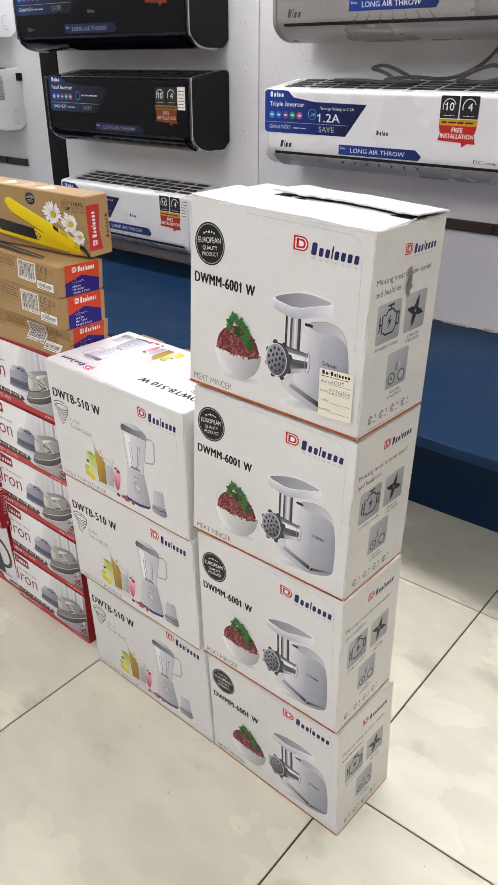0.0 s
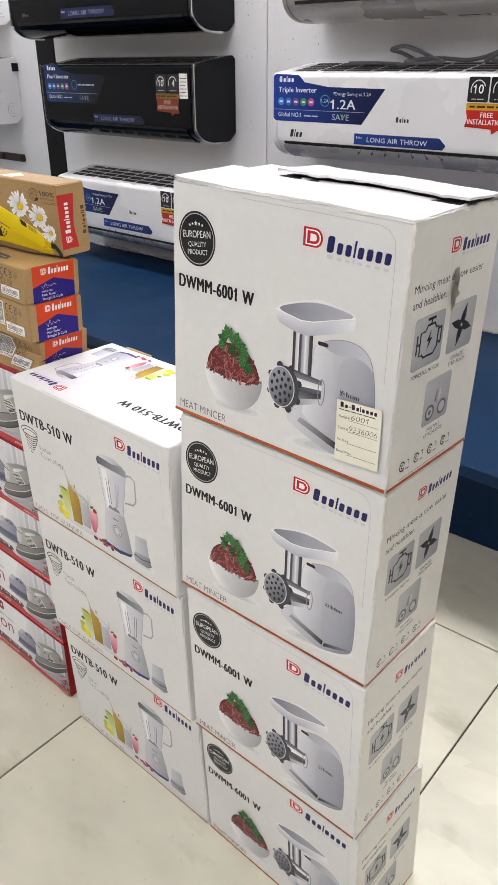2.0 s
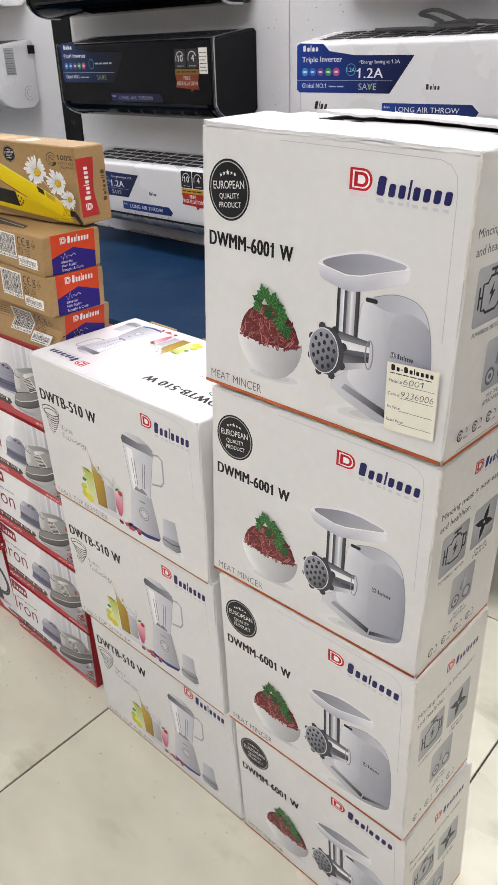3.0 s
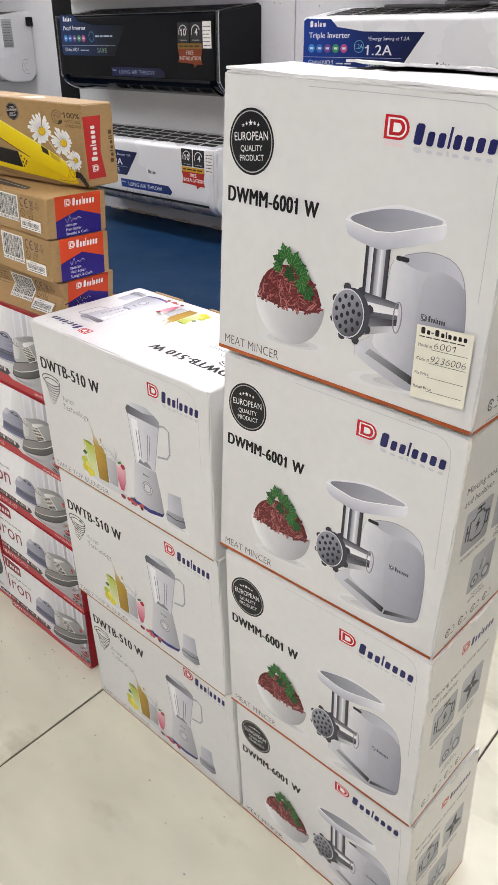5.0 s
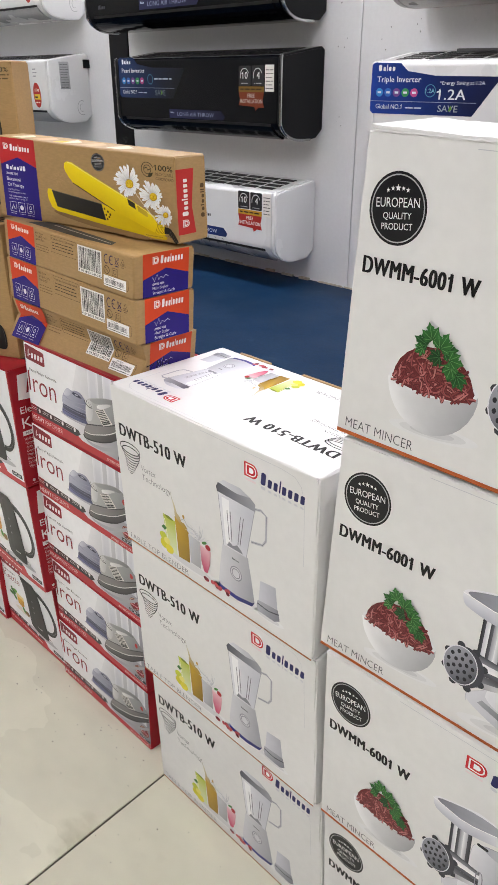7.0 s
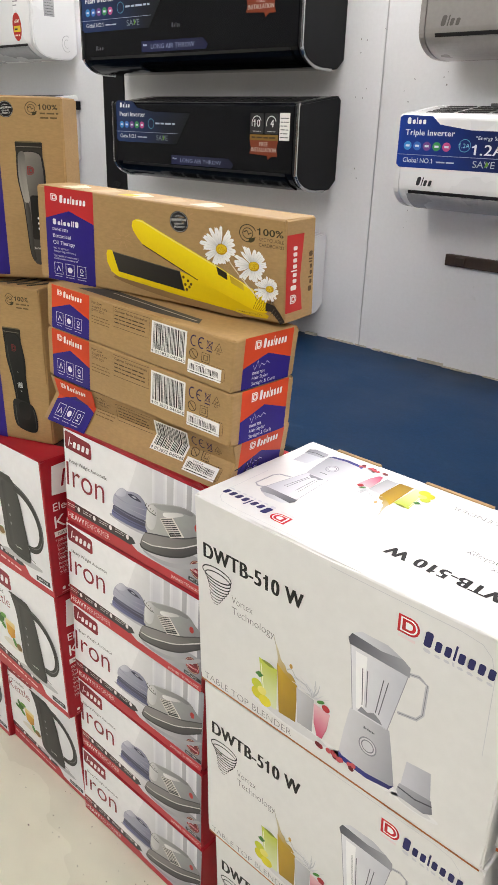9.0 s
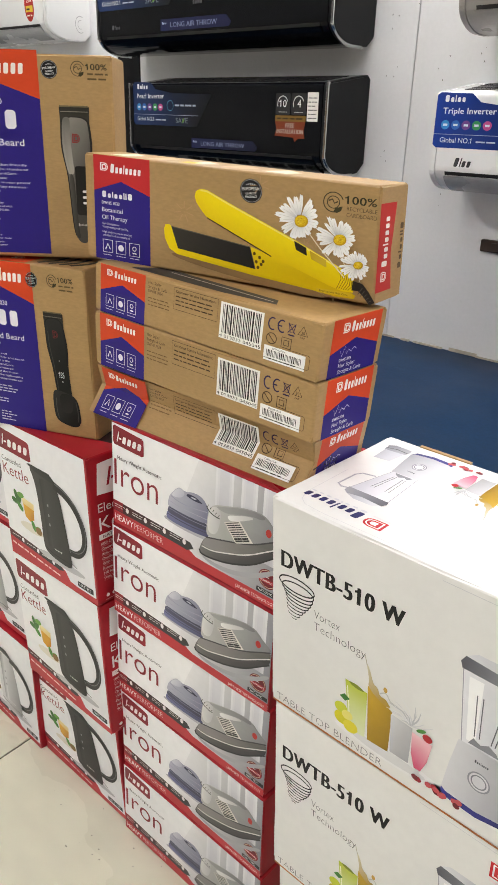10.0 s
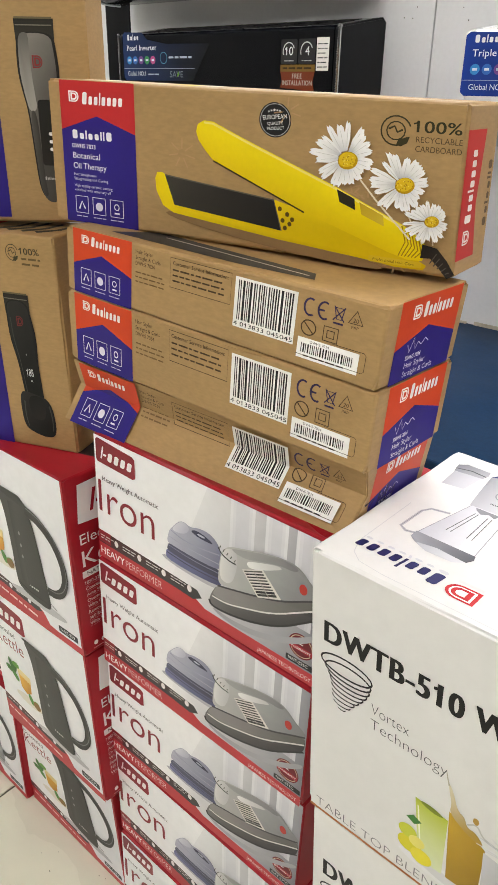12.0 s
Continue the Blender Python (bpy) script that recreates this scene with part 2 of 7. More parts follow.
# ---------- the showroom ----------
WX0, WX1, WY0, WALL, WZ = -4.7, 1.7, -2.4, 2.36, 2.9
floor = tagged(part("floor", box_bm(WX0, WY0, -0.15, WX1, WALL + 0.12, -0.003), GROUT), "floor of polished cream tiles with dark dirty grout", "floor", kind="structure")
ceiling = tagged(part("ceiling", box_bm(WX0, WY0, WZ, WX1, WALL + 0.12, WZ + 0.1), CEILING_WHITE), "plain white painted ceiling", "ceiling", kind="structure")
north = tagged(part("wall_north", box_bm(WX0, WALL + 0.012, -0.003, WX1, WALL + 0.12, WZ), SEAM), "display wall clad in scuffed white laminate panels", "wall", kind="structure")
# The other three walls are unseen; their tones steer bounce and reflections.
for name, b in (("wall_south", (WX0, WY0 - 0.12, -0.15, WX1, WY0, WZ)), ("wall_west", (WX0 - 0.12, WY0 - 0.12, -0.15, WX0, WALL + 0.12, WZ)),
                ("wall_east", (WX1, WY0 - 0.12, -0.15, WX1 + 0.12, WALL + 0.12, WZ))):
    tagged(part(name, box_bm(*b), WALL_DARK if name == "wall_south" else WALL_PLAIN), "unseen wall closing the showroom, toned to steer the light", "wall", kind="structure")
BENCH_TOP = 0.364
for x0, x1 in ((WX0, -3.372), (-3.236, -2.0055), (-2.0015, -0.81), (-0.806, 0.42), (0.424, WX1)):
    part("panel", box_bm(x0, WALL, BENCH_TOP, x1, WALL + 0.0119, WZ, 0.0008, 1), WALL_WHITE, north)
part("black_strip", box_bm(-3.371, WALL - 0.004, BENCH_TOP, -3.237, WALL + 0.0119, WZ, 0.001, 1), BLACK_STRIP, north, "glossy black upright strip between the panels")

bench = tagged(new("platform"), "low display platform clad in deep blue", "platform", kind="structure")
part("platform_top", box_bm(WX0, 1.500, BENCH_TOP - 0.03, WX1, WALL + 0.0118, BENCH_TOP, 0.004), BLUE, bench)
part("platform_base", box_bm(WX0, 1.775, -0.003, WX1, WALL, BENCH_TOP - 0.03), BLUE, bench)
part("cleat", box_bm(-0.905, 1.53, BENCH_TOP - 0.085, -0.880, 1.56, BENCH_TOP - 0.0301, 0.002), WORN_EDGE, bench, "small wooden cleat under the top")
bm = bmesh.new()
rr = random.Random(5)
x = -3.2
while x < 0.6:
    w = rr.uniform(0.03, 0.12)
    add_box(bm, x, WALL - rr.uniform(0.004, 0.012), BENCH_TOP, x + w, WALL - 0.0005, BENCH_TOP + rr.uniform(0.003, 0.010))
    x += w + rr.uniform(0.0, 0.05)
part("sealant", bm, WORN_EDGE, bench, "crumbling grey sealant along the wall")

# Assumed ceiling panels, out of view; rows and sizes balance wall, tops and floor.
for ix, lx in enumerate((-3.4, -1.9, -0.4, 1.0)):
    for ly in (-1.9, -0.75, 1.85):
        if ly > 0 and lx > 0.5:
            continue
        li = thing("ceiling_light", pose(lx, ly, WZ - 0.03), "unseen LED ceiling panel, added to light the showroom", "light", "ceiling lights")
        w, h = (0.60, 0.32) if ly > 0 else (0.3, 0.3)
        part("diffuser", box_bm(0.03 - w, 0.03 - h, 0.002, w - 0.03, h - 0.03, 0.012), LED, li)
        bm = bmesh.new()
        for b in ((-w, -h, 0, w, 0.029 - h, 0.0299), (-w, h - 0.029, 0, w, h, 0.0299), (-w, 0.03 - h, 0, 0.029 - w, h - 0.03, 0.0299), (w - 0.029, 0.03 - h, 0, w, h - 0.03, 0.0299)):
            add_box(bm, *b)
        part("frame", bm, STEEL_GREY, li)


# ---------- air conditioners ----------
SLOPE = 0.028


def ac_curve(d, degrees, out=0.0):
    """A place on the swept underside: 0 is where the upright front ends, 90 the flat bottom."""
    a = math.radians(degrees)
    return (-d + 0.105 - (0.105 + out) * math.cos(a), 0.064 - (0.064 + out) * math.sin(a))


def ac_profile(h, d):
    pts = [(0, 0.03), (-0.03, 0.004), (-0.06, 0.0)]
    pts += [ac_curve(d, 90 - 9 * k) for k in range(11)]
    pts += [(-d, h - SLOPE - 0.014)]
    for k in range(1, 5):
        a = math.radians(78 * k / 4)
        pts.append((-d + 0.014 * (1 - math.cos(a)), h - SLOPE - 0.014 + 0.014 * math.sin(a)))
    pts += [(-0.014, h), (0, h - 0.01)]
    return pts


def air_conditioner(m, w, h, label, shell, cap, vane, trim=None, d=0.21):
    ac = thing("air_conditioner", m, label, "air conditioner", "wall-mounted air conditioners")
    prof = ac_profile(h, d)
    part("body", extrude_x(prof, 0.022, w - 0.022), shell, ac)
    cap_prof = [(y, z) for y, z in prof]
    for x0, x1 in ((0, 0.0219), (w - 0.0219, w)):
        c = part("end_cap", extrude_x(cap_prof, x0, x1, 0.004), cap, ac)
        if trim:
            x = x0 + 0.004 if x0 == 0 else x1 - 0.004
            loop = [(x, y - 0.001, z) for y, z in prof[2:18]]
            part("trim", tube_bm(loop, 0.0048, 6), trim, c, "bright edge trim")
    # outlet slot, its shaded gap a dark strip set proud, and vane under the front
    slot_prof = [ac_curve(d, 10, 0.0012), ac_curve(d, 14, 0.0012), ac_curve(d, 18, 0.0012), ac_curve(d, 18, -0.01), ac_curve(d, 10, -0.01)]
    part("outlet_slot", extrude_x(slot_prof, 0.05, w - 0.05), SLOT_DARK, ac)
    vane_prof = [ac_curve(d, 19 + 6 * k, 0.0040) for k in range(9)] + [ac_curve(d, 67 - 6 * k, 0.0) for k in range(9)]
    part("vane", extrude_x(vane_prof, 0.045, w - 0.045, 0.001), vane, ac)
    # intake slots on the sloping top, their shaded depth drawn as raised black slabs
    rows, cols = 4, 9
    y0, y1 = -d + 0.034, -0.030
    bm = bmesh.new()
    for i in range(rows):
        for j in range(cols):
            xa, xb = 0.05 + (w - 0.10) * j / cols + 0.007, 0.05 + (w - 0.10) * (j + 1) / cols - 0.007
            ya, yb = y0 + (y1 - y0) * i / rows + 0.007, y0 + (y1 - y0) * (i + 1) / rows - 0.007
            za, zb = [h - SLOPE + SLOPE * (y + d - 0.014) / (d - 0.028) for y in (ya, yb)]
            vs = [bm.verts.new(c) for c in ((xa, ya, za - 0.004), (xb, ya, za - 0.004), (xb, yb, zb - 0.004), (xa, yb, zb - 0.004),
                                            (xa, ya, za + 0.0012), (xb, ya, za + 0.0012), (xb, yb, zb + 0.0012), (xa, yb, zb + 0.0012))]
            for f in ((4, 5, 6, 7), (0, 1, 5, 4), (1, 2, 6, 5), (2, 3, 7, 6), (3, 0, 4, 7)):
                bm.faces.new([vs[n] for n in f])
    part("intake_grille", bm, SLOT_DARK, ac, "black slabs painted as the shaded intake slots")
    return ac


AC_TRIPLE = air_conditioner(pose(-1.80, WALL, 0.852), 0.96, 0.275, "white wall-mounted air conditioner with a dark blue feature sticker", AC_WHITE, AC_WHITE, VANE_GREY)
AC_STAR = air_conditioner(pose(-1.77, WALL, 1.235), 1.0, 0.30, "champagne grey wall-mounted air conditioner with a blue sticker", AC_GREY, AC_GREY, AC_GREY)
AC_PEARL = air_conditioner(pose(-3.05, WALL, 0.866), 0.90, 0.285, "glossy black wall-mounted air conditioner with stickers", AC_BLACK, AC_BLACK_MATT, AC_BLACK, CHROME)
AC_PEARL_BIG = air_conditioner(pose(-3.22, WALL, 1.222), 1.07, 0.32, "large glossy black wall-mounted air conditioner", AC_BLACK, AC_BLACK_MATT, AC_BLACK, CHROME)
AC_LOW = air_conditioner(pose(-3.02, WALL, 0.452), 0.85, 0.275, "white air conditioner hung low over the blue platform", AC_WHITE, AC_WHITE, VANE_GREY)
AC_FAR = air_conditioner(pose(-4.42, WALL, 0.872), 0.87, 0.285, "white wall-mounted air conditioner with a red sale sticker", AC_WHITE, AC_WHITE, VANE_GREY)
AC_FAR_TOP = air_conditioner(pose(-4.42, WALL, 1.285), 0.88, 0.30, "white wall-mounted air conditioner with a red sale sticker", AC_WHITE, AC_WHITE, VANE_GREY)


def mounting_rail(x0, x1, z, label):
    r = thing("mounting_rail", pose(x0, WALL, z), label, "rail")
    bm = box_bm(0, -0.016, 0, x1 - x0, 0.0, 0.034, 0.003)
    bar = part("rail", bm, RAIL_BROWN, r)
    for k in range(5):
        x = (x1 - x0) * (0.04 + 0.23 * k)
        part("hook", box_bm(x, -0.026, 0.006, x + 0.03, -0.0161, 0.028, 0.002), RAIL_BROWN, bar)


mounting_rail(-1.71, -0.78, 0.682, "empty rusty brown steel mounting rail screwed to the wall")
mounting_rail(-4.30, -3.575, 0.695, "empty dark steel mounting rail screwed to the wall")


# ---------- flat printing on boards, labels and stickers ----------
GLYPHS = {}


def glyphs(s, bold):
    """Outline mesh of a line of text in the built-in font, scaled so that capitals are 1 high."""
    key = (s, bold)
    if key not in GLYPHS:
        cu = bpy.data.curves.new("line_of_text", "FONT")
        cu.body, cu.size, cu.resolution_u, cu.offset = s, 1.0, (4 if len(s) < 12 else 2), min(bold, 0.0)
        cu.space_character = 1.0 + max(0.0, bold) * 3.0
        ob = bpy.data.objects.new("line_of_text", cu)
        me = ob.to_mesh()
        pts = [(v.co.x / 0.729, v.co.y / 0.729) for v in me.vertices]
        faces = [tuple(p.vertices) for p in me.polygons]
        ob.to_mesh_clear()
        bpy.data.objects.remove(ob)
        bpy.data.curves.remove(cu)
        x0 = min(p[0] for p in pts)
        GLYPHS[key] = ([(p[0] - x0, p[1]) for p in pts], faces, max(p[0] for p in pts) - x0)
    return GLYPHS[key]


def soft(pts, closed=True, rounds=2):
    """Round the corners of an outline by cutting them twice."""
    for _ in range(rounds):
        out = [] if closed else [pts[0]]
        n = len(pts)
        for i in range(n if closed else n - 1):
            (ax, ay), (bx, by) = pts[i], pts[(i + 1) % n]
            out += [(0.75 * ax + 0.25 * bx, 0.75 * ay + 0.25 * by), (0.25 * ax + 0.75 * bx, 0.25 * ay + 0.75 * by)]
        pts = out if closed else out + [pts[-1]]
    return pts


class Print:
    """Shapes laid over one another on a flat face, in metres from its lower left corner."""

    def __init__(self, sx=1.0, sy=1.0):
        self.v, self.f, self.c, self.k, self.sx, self.sy, self.hold, self.shift, self.lift = [], [], [], 0, sx, sy, False, 0.0, 0.0

    def mesh2d(self, pts, faces, col, col2=None, axis=None):
        a, b = ink(col), ink(col2 or col)
        base = len(self.v)
        off = 0.00025 + 0.000014 * self.k
        self.k += 0 if self.hold else 1
        self.v += [((u + self.shift) * self.sx, (v + self.lift) * self.sy, off) for u, v in pts]
        for f in faces:
            self.f.append([base + i for i in f])
            for i in f:
                t = 0.0
                if axis:
                    u0, v0, u1, v1 = axis
                    du, dv = u1 - u0, v1 - v0
                    t = max(0.0, min(1.0, ((pts[i][0] - u0) * du + (pts[i][1] - v0) * dv) / (du * du + dv * dv)))
                self.c += [a[n] + (b[n] - a[n]) * t for n in range(4)]

    def poly(self, pts, col, col2=None, axis=None):
        self.mesh2d(pts, [tuple(range(len(pts)))], col, col2, axis)

    def rect(self, u0, v0, u1, v1, col, col2=None, axis=None):
        self.poly([(u0, v0), (u1, v0), (u1, v1), (u0, v1)], col, col2, axis)

    def rrect(self, u0, v0, u1, v1, r, col, col2=None, axis=None):
        pts = []
        for cx, cy, s in ((u1 - r, v0 + r, -90), (u1 - r, v1 - r, 0), (u0 + r, v1 - r, 90), (u0 + r, v0 + r, 180)):
            pts += [(cx + r * math.cos(math.radians(s + d)), cy + r * math.sin(math.radians(s + d))) for d in (0, 30, 60, 90)]
        self.poly(pts, col, col2, axis)

    def ell(self, cx, cy, rx, ry, col, n=20, rot=0.0, col2=None, axis=None):
        c, s = math.cos(math.radians(rot)), math.sin(math.radians(rot))
        pts = []
        for k in range(n):
            x, y = rx * math.cos(2 * math.pi * k / n), ry * math.sin(2 * math.pi * k / n)
            pts.append((cx + x * c - y * s, cy + x * s + y * c))
        self.poly(pts, col, col2, axis)

    def arc(self, cx, cy, rx, ry, w, col, a0=0, a1=360, n=24):
        self.line([(cx + rx * math.cos(math.radians(a0 + (a1 - a0) * k / n)), cy + ry * math.sin(math.radians(a0 + (a1 - a0) * k / n))) for k in range(n + 1)], w, col)

    def line(self, pts, w, col, w2=None, col2=None, axis=None):
        L, R = [], []
        n = len(pts)
        for i, (x, y) in enumerate(pts):
            ax, ay = pts[max(i - 1, 0)]
            bx, by = pts[min(i + 1, n - 1)]
            if i in (0, n - 1) and n > 3 and pts[0] == pts[-1]:
                (ax, ay), (bx, by) = pts[-2], pts[1]
            d = math.hypot(bx - ax, by - ay) or 1e-9
            ww = w if w2 is None else w + (w2 - w) * i / (n - 1)
            nx, ny = -(by - ay) / d * ww / 2, (bx - ax) / d * ww / 2
            L.append((x + nx, y + ny))
            R.append((x - nx, y - ny))
        self.mesh2d(L + R, [(i, i + 1, n + i + 1, n + i) for i in range(n - 1)], col, col2, axis)

    def text(self, s, u, v, h, col, width=None, bold=0.0, slant=0.0, rot=0.0, align="l"):
        pts, faces, w = glyphs(s, bold)
        k = (width / w) if width else h
        u0 = {"l": 0, "c": -w * k / 2, "r": -w * k}[align]
        c, sn = math.cos(math.radians(rot)), math.sin(math.radians(rot))
        for push in ((0.0,) if bold <= 0 else (-1.6 * bold, 0.0, 1.6 * bold)):
            out = []
            for x, y in pts:
                x, y = u0 + x * k + slant * y * h + push * h, y * h
                out.append((u + x * c - y * sn, v + x * sn + y * c))
            self.mesh2d(out, faces, col)
        # the font's figure one is a bare stem: give it its flag
        for i, ch in enumerate(s):
            if ch == "1" and (h > 0.003 or width):
                right = glyphs(s[:i + 1], bold)[2]
                flag = []
                for x, y in ((right - 0.06, 1.0), (right - 0.10, 0.90), (right - 0.22, 0.78), (right - 0.36, 0.74), (right - 0.36, 0.61), (right - 0.16, 0.66), (right - 0.06, 0.72)):
                    x, y = u0 + x * k + slant * y * h, y * h
                    flag.append((u + x * c - y * sn, v + x * sn + y * c))
                self.poly(flag[::-1], col)

    def words(self, u, v, w, h, col, seed=1, rot=0.0):
        """A line of small print, too small to read, as plain bars."""
        r = random.Random(seed)
        x = 0.0
        c, sn = math.cos(math.radians(rot)), math.sin(math.radians(rot))
        self.hold = True
        while x < w - h:
            b = min(r.uniform(1.5, 5.0) * h, w - x)
            self.poly([(u + a * c - d * sn, v + a * sn + d * c) for a, d in ((x, 0.15 * h), (x + b, 0.15 * h), (x + b, 0.8 * h), (x, 0.8 * h))], col)
            x += b + 0.7 * h
        self.hold = False
        self.k += 1

    def wordmark(self, u, v, w, h, col, pattern="Xxxlxxxx", slant=0.0, rot=0.0):
        """A trade mark as a row of plain upright bars in its colour."""
        size = {"X": 1.25, "x": 1.0, "l": 0.42, "i": 0.42, "w": 1.35, "-": 0.6}
        total = sum(size[c] for c in pattern)
        k = w / total
        c, sn = math.cos(math.radians(rot)), math.sin(math.radians(rot))

        def at(x, y):
            x += slant * y
            return (u + x * c - y * sn, v + x * sn + y * c)

        x = 0.0
        self.hold = True
        for ch in pattern:
            b = size[ch] * k
            top = h if ch in "Xli" else h * 0.68
            if ch == "-":
                self.poly([at(x + 0.1 * b, h * 0.28), at(x + 0.9 * b, h * 0.28), at(x + 0.9 * b, h * 0.44), at(x + 0.1 * b, h * 0.44)], col)
            elif ch in "li":
                self.poly([at(x + 0.26 * b, 0), at(x + 0.80 * b, 0), at(x + 0.80 * b, top), at(x + 0.26 * b, top)], col)
            else:
                e = 0.14 * b
                self.poly([at(x + 0.17 * b, e), at(x + 0.17 * b + e, 0), at(x + 0.83 * b - e, 0), at(x + 0.83 * b, e), at(x + 0.83 * b, top - e),
                           at(x + 0.83 * b - e, top), at(x + 0.17 * b + e, top), at(x + 0.17 * b, top - e)], col)
            x += b
        self.hold = False
        self.k += 1

    def mark(self, u, v, w, h, col, back):
        """The maker's emblem: a half-round block with a half-round line in it."""
        for inset, cc in ((0, col), (0.17, back), (0.28, col), (0.5, back)):
            x0, x1, y0, y1 = u + w * inset * 0.72, u + w * (1 - inset * 0.62), v + h * inset * 0.62, v + h * (1 - inset * 0.62)
            r = (y1 - y0) / 2
            pts = [(x0, y0)] + [(max(x0, x1 - r) + r * math.cos(math.radians(a)), (y0 + y1) / 2 + r * math.sin(math.radians(a))) for a in range(-90, 91, 20)] + [(x0, y1)]
            self.poly(pts, cc)

    def icon(self, u, v, s, col, kind=0):
        self.line([(u, v), (u + s, v), (u + s, v + s * 1.15), (u, v + s * 1.15), (u, v)], s * 0.06, col)
        if kind == 0:
            self.line([(u + 0.25 * s, v + 0.25 * s), (u + 0.5 * s, v + 0.8 * s), (u + 0.75 * s, v + 0.3 * s)], s * 0.12, col)
        elif kind == 1:
            self.ell(u + 0.5 * s, v + 0.55 * s, 0.3 * s, 0.3 * s, col, 12)
        else:
            self.arc(u + 0.5 * s, v + 0.68 * s, 0.18 * s, 0.2 * s, s * 0.07, col, 0, 360, 10)
            self.rect(u + 0.3 * s, v + 0.2 * s, u + 0.7 * s, v + 0.32 * s, col)

    def put(self, name, parent, place, label="", material=None):
        me = bpy.data.meshes.new(name)
        me.from_pydata([place(*p) for p in self.v], [], self.f)
        att = me.color_attributes.new("ink", "FLOAT_COLOR", "CORNER")
        att.data.foreach_set("color", self.c)
        me.materials.append(material or INK)
        ob = new(name, me)
        ob.parent = parent
        if label:
            ob["label"] = label
        return ob


def front(u, v, o):
    return (u, -o, v)


def right_of(w):
    return lambda u, v, o: (w + o, u, v)


def top_turned(w, d, h):
    return lambda u, v, o: (w - u, d - v, h + o)


def top_of(h):
    return lambda u, v, o: (u, v, h + o)


def quality_badge(p, cx, cy, r, rot=6.0):
    p.ell(cx, cy, r, r * 1.0, "17171a", 36)
    p.arc(cx, cy, r * 0.91, r * 0.91, r * 0.035, "b9b9bb", n=36)
    c, s = math.cos(math.radians(rot)), math.sin(math.radians(rot))

    def at(x, y):
        return cx + (x * c - y * s) * r, cy + (x * s + y * c) * r

    for i, x in enumerate((-0.34, -0.18, 0.0, 0.18, 0.34)):
        q = 0.10 if i == 2 else 0.07
        star = []
        for k in range(10):
            a = math.radians(90 + 36 * k)
            rr_ = q if k % 2 == 0 else q * 0.42
            star.append(at(x + rr_ * math.cos(a), 0.50 + 0.06 * (1 - (x / 0.34) ** 2) + rr_ * math.sin(a)))
        p.poly(star, "f2f2f2")
    for s_, y, h, w in (("EUROPEAN", 0.05, 0.27, 1.5), ("QUALITY", -0.27, 0.19, 0.98), ("PRODUCT", -0.56, 0.19, 1.08)):
        u, v = at(0, y)
        p.text(s_, u, v, h * r, "efefef", width=w * r, rot=rot, align="c")


def maker_logo(p, u, v, w, h, mark="c8202a", word="25265f", back="ffffff", echo=True):
    p.mark(u, v + 0.1 * h, 0.235 * w, h, mark, back)
    p.wordmark(u + 0.26 * w, v + 0.02 * h, 0.74 * w, 0.86 * h, word, slant=0.12)
    if echo:
        p.wordmark(u + 0.27 * w, v - 0.30 * h, 0.73 * w, 0.22 * h, "d4d4da", slant=-0.2)
        p.rect(u + 0.01 * w, v - 0.18 * h, u + 0.2 * w, v - 0.02 * h, "ecdcdd")


# ---------- meat mincer cartons ----------
MW, MD, MH = 0.295, 0.156, 0.256


